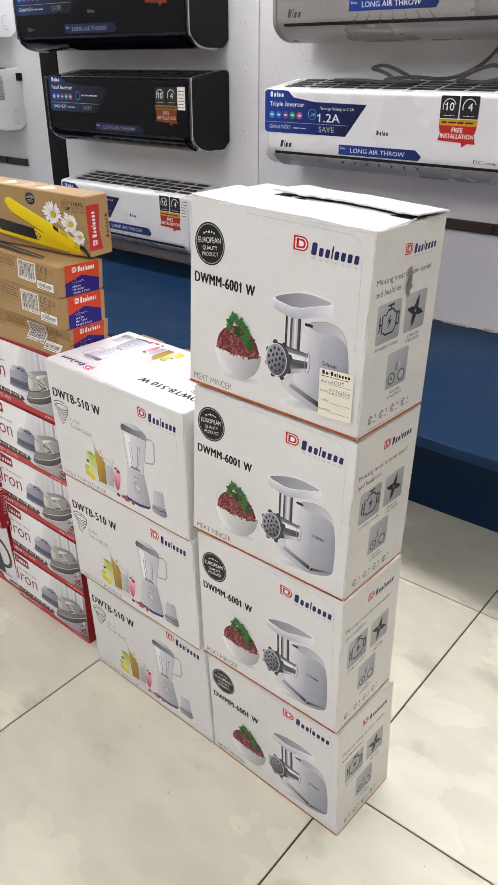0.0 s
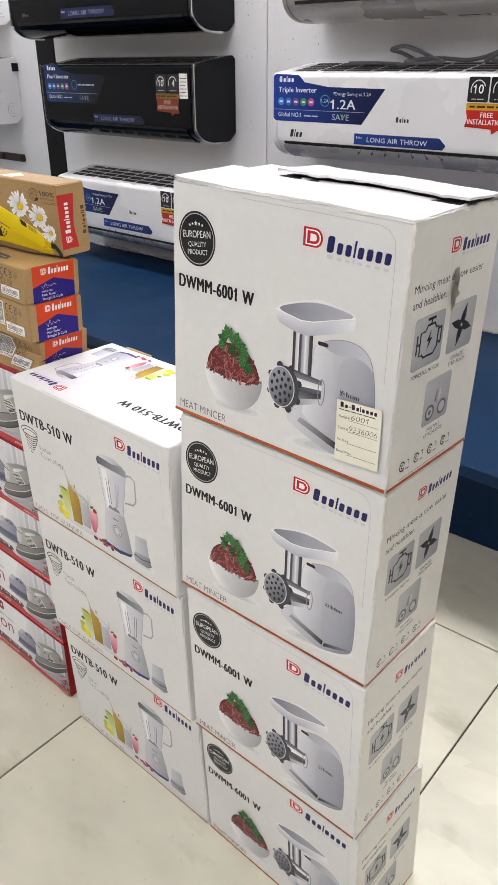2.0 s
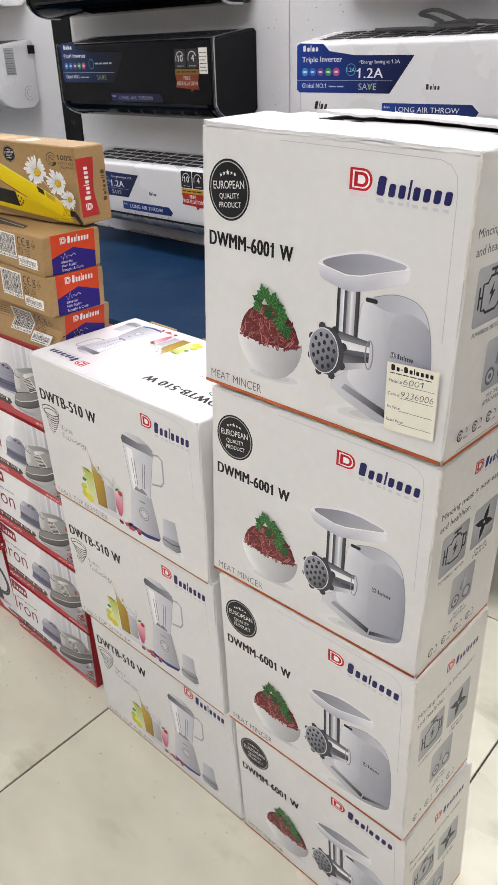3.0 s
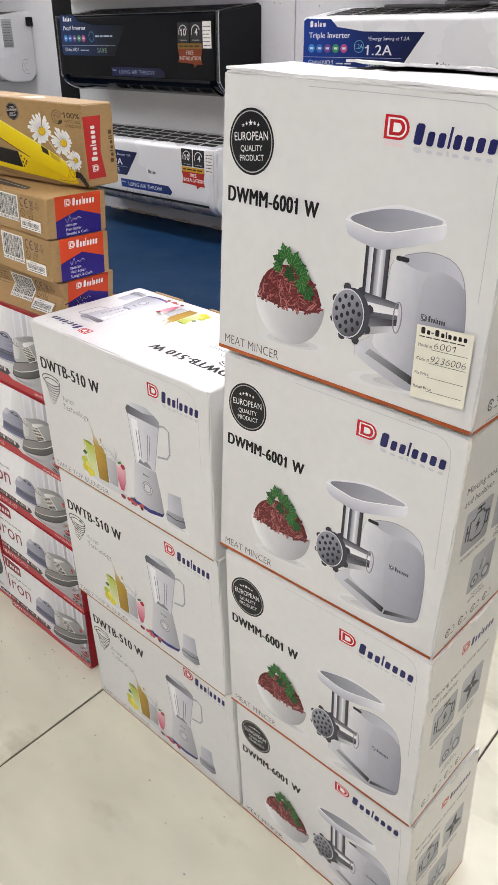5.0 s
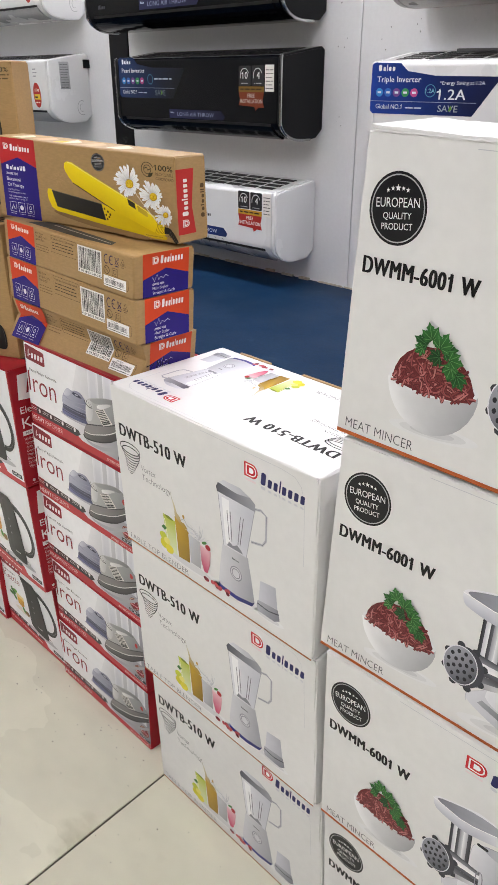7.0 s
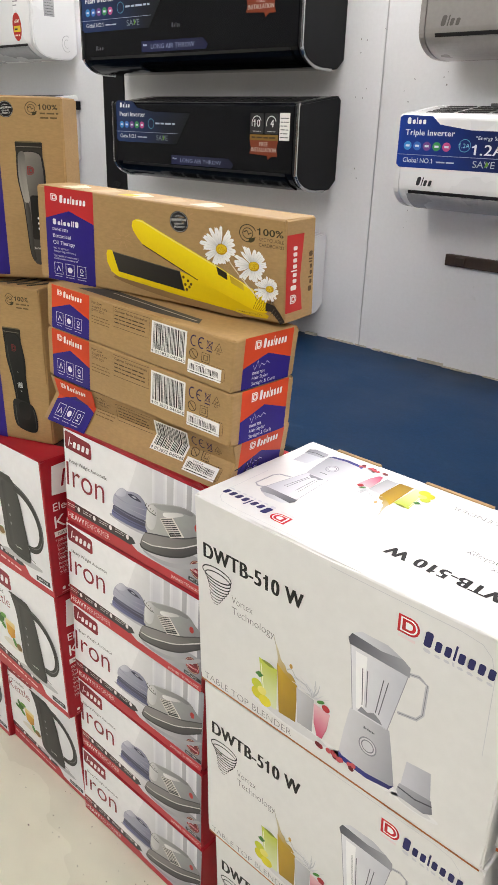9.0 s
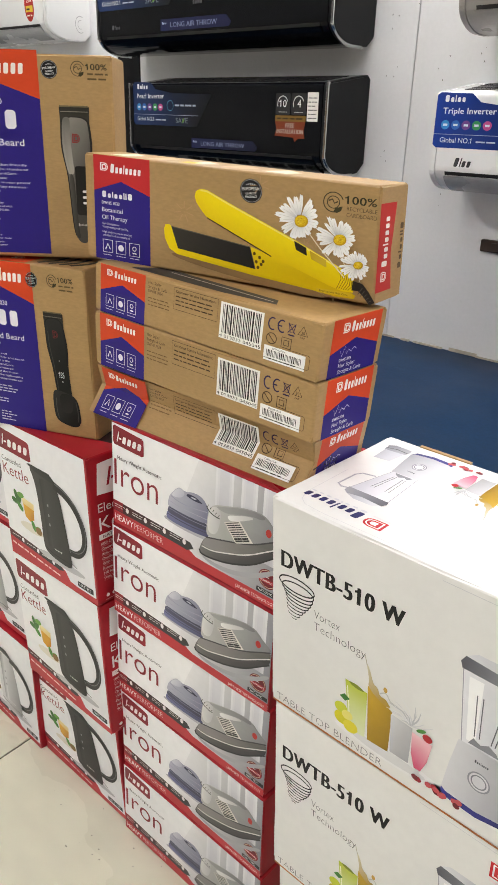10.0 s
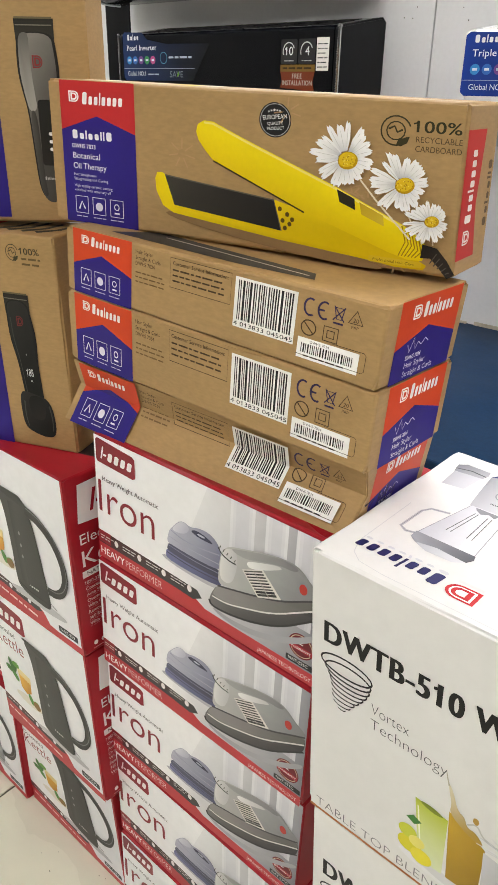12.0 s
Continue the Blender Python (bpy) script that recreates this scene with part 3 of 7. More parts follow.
def mincer_picture(p, machine):
    r = random.Random(3)
    # soft ground under the things
    for q, c in ((1.0, "e9e9ea"), (0.75, "dededf"), (0.5, "cfcfd1")):
        p.ell(0.100, 0.031, 0.043 * q, 0.007 * q, c, 24, 4)
        machine.ell(0.222, 0.026, 0.056 * q, 0.009 * q, c, 24, 10)
    # bowl
    bowl = [(0.051, 0.070)] + [(0.093 + 0.043 * math.cos(math.radians(a)), 0.072 + 0.044 * math.sin(math.radians(a))) for a in range(186, 360, 12)] + [(0.135, 0.075)]
    p.poly(bowl, "f6f6f7", "a2a3a8", (0.075, 0.058, 0.125, 0.032))
    p.ell(0.093, 0.0725, 0.0425, 0.0115, "e8e8ea", 28, 3)
    p.ell(0.093, 0.0725, 0.039, 0.0095, "5d2225", 28, 3)
    # minced meat
    p.poly([(0.093 + 0.0385 * math.cos(math.radians(a)), 0.069 + (0.034 if a < 180 else 0.006) * math.sin(math.radians(a))) for a in range(0, 360, 15)], "6e2a2e")
    base = p.k
    for i in range(260):
        a = r.uniform(0, math.pi)
        q = math.sqrt(r.random())
        x, y = 0.093 + 0.036 * q * math.cos(a), 0.066 + 0.036 * q * math.sin(a) - 0.003 * (1 - q)
        th = r.uniform(0, math.pi)
        ln = r.uniform(0.0025, 0.0055)
        bend = r.uniform(-0.0015, 0.0015)
        pts = [(x + t * ln * math.cos(th) - bend * (1 - t * t) * math.sin(th), y + t * ln * math.sin(th) + bend * (1 - t * t) * math.cos(th)) for t in (-1, -0.5, 0, 0.5, 1)]
        p.k = base + 2 * (i % 22)
        p.line(pts, 0.0023, "5f2327")
        p.line([(a_, b_ + 0.0003) for a_, b_ in pts], 0.0014, r.choice(("b06060", "9c4c4e", "c27a78", "8a3c40", "7a3236")))
    # parsley: a sprig standing up at the back and leaves hanging over the meat
    p.k = base + 46

    def sprig(x, y, size, turn, tone):
        dark, mid, pale = (("1c4420", "2b6230", "4d8a4c"), ("255428", "3a7a3a", "69a25c"), ("17391c", "224f27", "3f7440"))[tone]
        for j, (a, k) in enumerate(((-78, 0.62), (-40, 0.85), (0, 1.0), (40, 0.85), (78, 0.62))):
            a = math.radians(turn + a)
            c, s_ = math.cos(a), math.sin(a)
            ln = size * k
            lobe = [(0.0, -0.05), (0.30, -0.16), (0.42, -0.30), (0.52, -0.17), (0.68, -0.27), (0.76, -0.12), (1.0, 0.0), (0.80, 0.13), (0.70, 0.27), (0.55, 0.16), (0.42, 0.29), (0.30, 0.15), (0.0, 0.05)]
            pts = [(x + ln * (u * c - v * s_), y + ln * (u * s_ + v * c)) for u, v in lobe]
            p.poly(pts, dark, mid, (x, y, x + ln * c, y + ln * s_))
            p.line([(x, y), (x + 0.8 * ln * c, y + 0.8 * ln * s_)], 0.0005, pale)

    p.line(soft([(0.098, 0.088), (0.094, 0.102), (0.087, 0.114)], False), 0.0012, "3f7a3c")
    p.line(soft([(0.098, 0.090), (0.110, 0.094), (0.118, 0.086)], False), 0.0012, "3f7a3c")
    for x, y, size, turn, tone in ((0.104, 0.092, 0.016, -35, 2), (0.112, 0.088, 0.015, -80, 2), (0.097, 0.097, 0.015, 200, 2), (0.084, 0.104, 0.016, 160, 0), (0.100, 0.102, 0.016, 20, 0),
                                   (0.088, 0.109, 0.017, 110, 1), (0.096, 0.104, 0.018, 65, 1), (0.106, 0.097, 0.016, -5, 1), (0.115, 0.086, 0.015, -60, 0), (0.109, 0.091, 0.013, -105, 1), (0.081, 0.101, 0.011, 215, 1)):
        sprig(x, y, 0.86 * size, turn, tone)
    # machine housing
    p = machine
    body = [(0.199, 0.122), (0.202, 0.129), (0.212, 0.135), (0.231, 0.1415), (0.248, 0.141), (0.259, 0.1365), (0.266, 0.128), (0.2705, 0.112), (0.274, 0.087), (0.274, 0.050),
            (0.272, 0.036), (0.250, 0.026), (0.235, 0.0215), (0.221, 0.021), (0.173, 0.038), (0.1715, 0.047), (0.176, 0.052), (0.190, 0.062), (0.197, 0.080)]
    p.poly(soft(body), "dedee4", "8c8d9b", (0.19, 0.09, 0.277, 0.06))
    p.poly(soft([(0.199, 0.122), (0.202, 0.129), (0.212, 0.135), (0.224, 0.128), (0.229, 0.110), (0.231, 0.036), (0.190, 0.050), (0.190, 0.062), (0.197, 0.080)]), "e9e9ee", "bcbdc7", (0.20, 0.10, 0.231, 0.095))
    p.poly(soft([(0.205, 0.131), (0.212, 0.135), (0.231, 0.1415), (0.248, 0.141), (0.259, 0.1365), (0.266, 0.128), (0.269, 0.117), (0.262, 0.125), (0.246, 0.129), (0.228, 0.124)]), "b3b4bf", "d0d1d9", (0.21, 0.13, 0.265, 0.125))
    p.poly(soft([(0.228, 0.120), (0.246, 0.127), (0.262, 0.123), (0.269, 0.117), (0.273, 0.090), (0.273, 0.050), (0.270, 0.038), (0.239, 0.031), (0.231, 0.036)]), "c0c1ca", "9a9ba8", (0.23, 0.10, 0.272, 0.085))
    p.line(soft(body[2:12], False), 0.0006, "8d8e9a")
    p.line(soft(body[14:19] + body[:2], False), 0.0006, "c3c4cc")
    p.poly([(0.184, 0.0430), (0.233, 0.0275), (0.2345, 0.0345), (0.188, 0.0485)], "a9abb3", "26272c", (0.19, 0.045, 0.222, 0.034))
    p.poly([(0.2345, 0.0265), (0.2705, 0.0385), (0.2705, 0.0415), (0.236, 0.0325)], "2b2c31", "8a8c94", (0.235, 0.03, 0.268, 0.04))
    p.rrect(0.204, 0.1295, 0.2165, 0.1335, 0.0018, "26262b")
    p.mark(0.234, 0.086, 0.0055, 0.0055, "33343c", "dcdde3")
    p.wordmark(0.2405, 0.0865, 0.016, 0.005, "44454d")
    # feed tube and tray
    for a, b, c, d in ((0, 0.14, "26272d", "4a4b54"), (0.14, 0.32, "c9cad2", "f4f4f7"), (0.32, 0.45, "3b3c44", "60616a"), (0.45, 0.62, "8f909a", "d9dae0"), (0.62, 0.82, "f2f2f5", "b1b2ba"), (0.82, 1, "54555d", "2e2f35")):
        x0, x1 = 0.1735 + 0.0245 * a, 0.1735 + 0.0245 * b
        p.poly([(x0, 0.138), (x1, 0.139), (x1 + 0.0005, 0.094), (x0 + 0.0005, 0.093)], c, d, (x0, 0.1, x1, 0.1))
    tray = [(0.150, 0.154), (0.156, 0.160), (0.198, 0.1725), (0.205, 0.173), (0.240, 0.1695), (0.246, 0.165), (0.2455, 0.155), (0.241, 0.1505), (0.196, 0.136), (0.182, 0.1345), (0.158, 0.1395), (0.1525, 0.143)]
    p.poly(soft(tray), "f0f0f4", "bfc0cb", (0.2, 0.155, 0.2, 0.137))
    p.poly(soft([(0.153, 0.1535), (0.159, 0.1590), (0.200, 0.1710), (0.238, 0.1677), (0.243, 0.1655), (0.236, 0.161), (0.196, 0.1495), (0.182, 0.148)]), "83848f", "b7b8c3", (0.16, 0.165, 0.225, 0.152))
    p.line([(0.1505, 0.1535), (0.182, 0.1485), (0.197, 0.1502), (0.245, 0.1645)], 0.0009, "ffffff")
    # barrel and perforated disc
    for a, b, c, d in ((0, 0.2, "3a3b43", "8d8e97"), (0.2, 0.42, "e9e9ee", "ffffff"), (0.42, 0.58, "6c6d76", "2f3037"), (0.58, 0.8, "2f3037", "9b9ca5"), (0.8, 1, "dfdfe5", "55565e")):
        p.poly([(0.166, 0.098 - 0.044 * a), (0.212, 0.0945 - 0.024 * a), (0.212, 0.0945 - 0.024 * b), (0.166, 0.098 - 0.044 * b)], c, d, (0.19, 0.096 - 0.034 * a, 0.19, 0.096 - 0.034 * b))
    p.arc(0.212, 0.0825, 0.004, 0.0135, 0.0012, "8f909a", n=16)
    for k in range(8):
        a = math.radians(20 + 45 * k)
        p.ell(0.1655 + 0.0195 * math.cos(a), 0.0748 + 0.0238 * math.sin(a), 0.0042, 0.0042, "3b3c43", 8)
    p.ell(0.1655, 0.0748, 0.0195, 0.0232, "45464e", 28)
    p.ell(0.1615, 0.0742, 0.0172, 0.0218, "9d9ea8", 28, 0, "4c4d56", (0.15, 0.085, 0.176, 0.06))
    p.arc(0.1615, 0.0742, 0.0172, 0.0218, 0.0010, "e4e4ea")
    p.hold = True
    for ring, n in ((0.0, 1), (0.38, 6), (0.72, 11)):
        for k in range(n):
            a = 2 * math.pi * k / n + ring
            p.ell(0.1615 + 0.0172 * ring * math.cos(a), 0.0742 + 0.0218 * ring * math.sin(a), 0.0019, 0.0024, "24252b", 8)


def mincer_carton(m, label):
    t = thing("mincer_carton", m, label, "carton", "stack of mincer cartons")
    part("box", worn_box(MW, MD, MH, 1, 0.0020), WHITE_BOARD, t)
    p = Print()
    p.rect(0.002, 0.0005, MW - 0.002, 0.0042, "c0622f", "a8532a", (0, 0, MW, 0))
    p.line([(0.10, 0.2495), (0.20, 0.2495), (0.262, 0.249), (0.271, 0.246), (0.277, 0.239), (0.279, 0.225), (0.281, 0.11)], 0.0006, "c9c9ce")
    p.text("MEAT MINCER", 0.011, 0.0080, 0.0098, "4a4a50", width=0.073, bold=-0.012)
    p.put("print", t, front, "orange base line and grey lettering")
    p = Print()
    quality_badge(p, 0.0378, 0.2015, 0.0275)
    p.put("quality_badge", t, front, "round black badge with white lettering")
    p = Print()
    p.text("DWMM-6001 W", 0.011, 0.1485, 0.0145, "101012", width=0.109, bold=0.034)
    p.put("model_lettering", t, front)
    p = Print()
    maker_logo(p, 0.179, 0.217, 0.097, 0.0172)
    p.put("maker_logo", t, front, "red emblem with dark blue word mark")
    p, q = Print(), Print()
    mincer_picture(p, q)
    p.put("bowl_picture", t, front, "printed picture of a bowl of mince with parsley")
    q.put("mincer_picture", t, front, "printed picture of a white mincer")
    # side face
    side = right_of(MW)
    p = Print()
    p.rect(0.0005, 0.0002, MD, MH, "e9e6df")
    p.rect(0.0006, 0.0005, MD - 0.001, 0.0040, "c0622f")
    maker_logo(p, 0.066, 0.219, 0.072, 0.0135, back="e9e6df")
    p.text("Mincing meat is now easier", 0.010, 0.1945, 0.0078, "3c3b40", width=0.124)
    p.text("and healthier.", 0.010, 0.1805, 0.0078, "3c3b40", width=0.058)
    for u, v, w, h in ((0.018, 0.120, 0.053, 0.050), (0.081, 0.120, 0.050, 0.050), (0.052, 0.052, 0.049, 0.049)):
        p.rrect(u, v, u + w, v + h, 0.004, "c6c6c8", "9d9ea2", (u, v + h, u + w, v))
    # motor
    k = "1d1d20"
    p.line([(0.030, 0.133), (0.030, 0.155), (0.037, 0.155), (0.041, 0.160), (0.053, 0.160), (0.057, 0.155), (0.061, 0.155), (0.061, 0.136), (0.055, 0.130), (0.038, 0.130), (0.035, 0.133), (0.030, 0.133)], 0.0024, k)
    p.line([(0.047, 0.160), (0.047, 0.165)], 0.0026, k)
    p.line([(0.040, 0.1655), (0.054, 0.1655)], 0.0026, k)
    p.line([(0.0245, 0.135), (0.0245, 0.154)], 0.0024, k)
    p.line([(0.0245, 0.1445), (0.030, 0.1445)], 0.0024, k)
    p.line([(0.0665, 0.138), (0.0665, 0.154)], 0.0024, k)
    p.line([(0.061, 0.152), (0.0665, 0.154)], 0.0024, k)
    p.line([(0.061, 0.140), (0.0665, 0.138)], 0.0024, k)
    p.poly([(0.048, 0.155), (0.041, 0.1445), (0.045, 0.1445), (0.0425, 0.135), (0.051, 0.147), (0.0465, 0.147)], k)
    # blade
    for q in range(4):
        a = math.radians(70 + 90 * q)
        c, s = math.cos(a), math.sin(a)
        p.poly([(0.106 + (x * c - y * s), 0.145 + (x * s + y * c)) for x, y in ((0.000, -0.004), (0.010, -0.004), (0.022, 0.001), (0.012, 0.0045), (0.004, 0.005))], k)
    p.ell(0.106, 0.145, 0.0012, 0.0012, "c6c6c8", 8)
    # attachments
    p.poly([(0.072, 0.075), (0.074, 0.085), (0.077, 0.088), (0.077, 0.096), (0.080, 0.096), (0.080, 0.088), (0.083, 0.084), (0.082, 0.075), (0.077, 0.072)], "55565a", "d7d7da", (0.072, 0.08, 0.083, 0.08))
    for cx in (0.065, 0.088):
        p.ell(cx, 0.065, 0.0085, 0.0085, "67686d", 18)
        p.ell(cx, 0.065, 0.0058, 0.0058, "c2c3c7", 16)
    p.ell(0.065, 0.065, 0.0028, 0.0028, "67686d", 10)
    p.text("POWERFUL MOTOR", 0.0205, 0.112, 0.0042, "45444a", width=0.050)
    p.text("STAINLESS", 0.106, 0.112, 0.0042, "45444a", width=0.026, align="c")
    p.text("STEEL BLADE", 0.106, 0.106, 0.0042, "45444a", width=0.032, align="c")
    p.text("MULTIPLE", 0.0765, 0.044, 0.0042, "45444a", width=0.024, align="c")
    p.text("ATTACHMENTS", 0.0765, 0.038, 0.0042, "45444a", width=0.036, align="c")
    for i in range(4):
        u = 0.024 + 0.026 * i
        p.arc(u, 0.021, 0.0042, 0.0050, 0.0014, "2b2b2f", 20, 330, 14)
        p.arc(u, 0.021, 0.0016, 0.0019, 0.0010, "2b2b2f", 0, 300, 8)
        p.arc(u + 0.010, 0.023, 0.0022, 0.0026, 0.0010, "2b2b2f", -60, 120, 8)
        p.rect(u + 0.007, 0.0155, u + 0.013, 0.0165, "5a5a5e")
    p.words(0.02, 0.0068, 0.09, 0.0012, "8a8a8c", 4)
    p.put("side_print", t, side, "ivory side with feature symbols")
    # crushed and rubbed upper edges
    part("crushed_edge", crushed_edge((MW - 0.002, -0.001, MH - 0.001), (MW - 0.002, MD + 0.003, MH - 0.001), 0.0032, 4), IVORY_BOARD, t, "crushed ivory board edge")
    part("crushed_edge", crushed_edge((0.004, 0.0005, MH - 0.0012), (MW - 0.003, 0.0005, MH - 0.0012), 0.0016, 9), WHITE_BOARD, t)
    part("crushed_edge", crushed_edge((MW - 0.0015, 0.0015, MH * 0.62), (MW - 0.0012, 0.0012, MH), 0.0019, 12), IVORY_BOARD, t)
    return t


M_TOP = mincer_carton(pose(-0.727, 0.710, 0.757, 0, 0, -0.4), "white printed carton of a meat mincer, top flaps torn open")
for x, y, z, yaw, corners, label in ((-0.736, 0.712, 0.500, 0.2, ((0.009, 0.2535), (-0.0055, -0.0034), (0.2915, -0.001), (0.297, 0.2515)), "white printed carton of a meat mincer under another"),
                                     (-0.731, 0.708, 0.2435, 0.2, ((0.0025, 0.2525), (0.008, 0.003), (0.2935, 0.003), (0.2905, 0.2555)), "white printed carton of a meat mincer, corners rubbed"),
                                     (-0.724, 0.725, 0.0, -0.8, ((-0.007, 0.229), (0.005, 0.0), (0.2955, 0.0), (0.286, 0.233)), "slightly crushed white carton of a meat mincer on the floor")):
    c = copy_thing(M_TOP, pose(x, y, z, 0, 0, yaw))
    settle(c, MW, MH, *corners)
    c["label"] = label
    if z < 0.1:
        bulge = [(0.001, 0.2295), (0.006, 0.2380), (0.016, 0.2425), (MD - 0.012, 0.2425), (MD - 0.002, 0.2295)]
        part("lid", extrude_x(bulge, -0.003, 0.286, 0.003), WHITE_BOARD, c, "bulging white lid")

# torn top of the uppermost carton


def ragged_flap(x0, x1, y0, y1, z, lift_front, lift_back, seed, rag):
    q = random.Random(seed)
    bm = bmesh.new()
    nx, ny = 24, 5
    tops, lows = {}, {}
    edge = [q.uniform(-1, 1) * rag for _ in range(nx + 1)]
    for i in range(nx + 1):
        for j in range(ny + 1):
            s, t = i / nx, j / ny
            x = x0 + (x1 - x0) * s
            y = y0 + (y1 - y0) * t + (edge[i] if j == 0 else 0.0)
            zz = z + lift_front * (1 - t) + lift_back * t + 0.0007 * math.sin(9 * s + seed) + q.uniform(-0.0004, 0.0004)
            tops[i, j] = bm.verts.new((x, y, zz + 0.0022))
            lows[i, j] = bm.verts.new((x, y, zz))
    for i in range(nx):
        for j in range(ny):
            bm.faces.new((tops[i, j], tops[i + 1, j], tops[i + 1, j + 1], tops[i, j + 1]))
            bm.faces.new((lows[i, j + 1], lows[i + 1, j + 1], lows[i + 1, j], lows[i, j]))
    for i in range(nx):
        bm.faces.new((lows[i, 0], lows[i + 1, 0], tops[i + 1, 0], tops[i, 0]))
        bm.faces.new((tops[i, ny], tops[i + 1, ny], lows[i + 1, ny], lows[i, ny]))
    for j in range(ny):
        bm.faces.new((lows[0, j + 1], lows[0, j], tops[0, j], tops[0, j + 1]))
        bm.faces.new((lows[nx, j], lows[nx, j + 1], tops[nx, j + 1], tops[nx, j]))
    return bm


part("flap", ragged_flap(0.002, MW - 0.002, 0.0008, 0.088, MH - 0.0002, 0.0, 0.0022, 2, 0.0008), WHITE_BOARD, M_TOP, "torn front flap")
part("flap", ragged_flap(0.075, MW + 0.003, 0.082, 0.156, MH + 0.0040, 0.0040, 0.0, 3, 0.0030), WHITE_BOARD, M_TOP, "lifted rear flap")
# Dark slab under the rear flap, painted in for the shade of the gap.
bm = box_bm(0.08, 0.078, MH + 0.0018, MW - 0.004, 0.152, MH + 0.0036)
part("inner_flap", bm, SLOT_DARK, M_TOP, "dark slab painted as the shaded gap between the flaps")
bm = bmesh.new()
pts = [(0.0, 0.0), (0.005, 0.003), (0.004, 0.010), (0.012, 0.013), (0.006, 0.018), (0.007, 0.030), (0.003, 0.040), (-0.005, 0.038), (-0.003, 0.026), (-0.006, 0.018), (-0.004, 0.008)]
vs = [bm.verts.new((MW + 0.0016, 0.080 + a, 0.166 + b)) for a, b in pts]
f = bm.faces.new(vs)
bmesh.ops.solidify(bm, geom=[f], thickness=0.0005)
part("torn_tape", bm, TAPE, M_TOP, "grey patch of torn tape")
# shop price label stuck on the uppermost carton
bm = bmesh.new()
quad = ((0.233, 0.083), (0.235, 0.019), (0.285, 0.0225), (0.284, 0.0865))
vs = [bm.verts.new((u, -0.0022, v)) for u, v in quad]
f = bm.faces.new(vs)
bmesh.ops.solidify(bm, geom=[f], thickness=0.0004)
tag = part("price_label", bm, PAPER, M_TOP, "pale shop price label with handwriting")
p = Print()
p.poly(list(quad), "f4f1e0")
p.wordmark(0.2365, 0.0765, 0.043, 0.0055, "1a1a1c", "Xx-Xxlxxxx", rot=3)
p.words(0.2365, 0.0735, 0.043, 0.0014, "3a3a3c", 5, 3)
for s, u, v in (("Model #", 0.2365, 0.0655), ("Code #", 0.2365, 0.0535), ("Fix Price", 0.2368, 0.041), ("Retail Price", 0.237, 0.0285)):
    p.text(s, u, v, 0.0028, "333335", rot=3)
    p.line([(u + 0.012, v - 0.0005), (u + 0.045, v + 0.0013)], 0.0004, "55555a")
p.text("6001", 0.2505, 0.0663, 0.0060, "2c2c34", width=0.019, slant=0.25, rot=5, bold=-0.02)
p.text("9236006", 0.2490, 0.0540, 0.0062, "2c2c34", width=0.032, slant=0.25, rot=5, bold=-0.02)
p.put("label_print", tag, lambda u, v, o: (u, -o - 0.0027, v))
settle(M_TOP, MW, MH, (0.0086, 0.2636), (-0.0068, 0.0015), (0.289, -0.0005), (0.2945, 0.2535))


# ---------- table blender cartons ----------
BW, BD, BH = 0.362, 0.200, 0.232


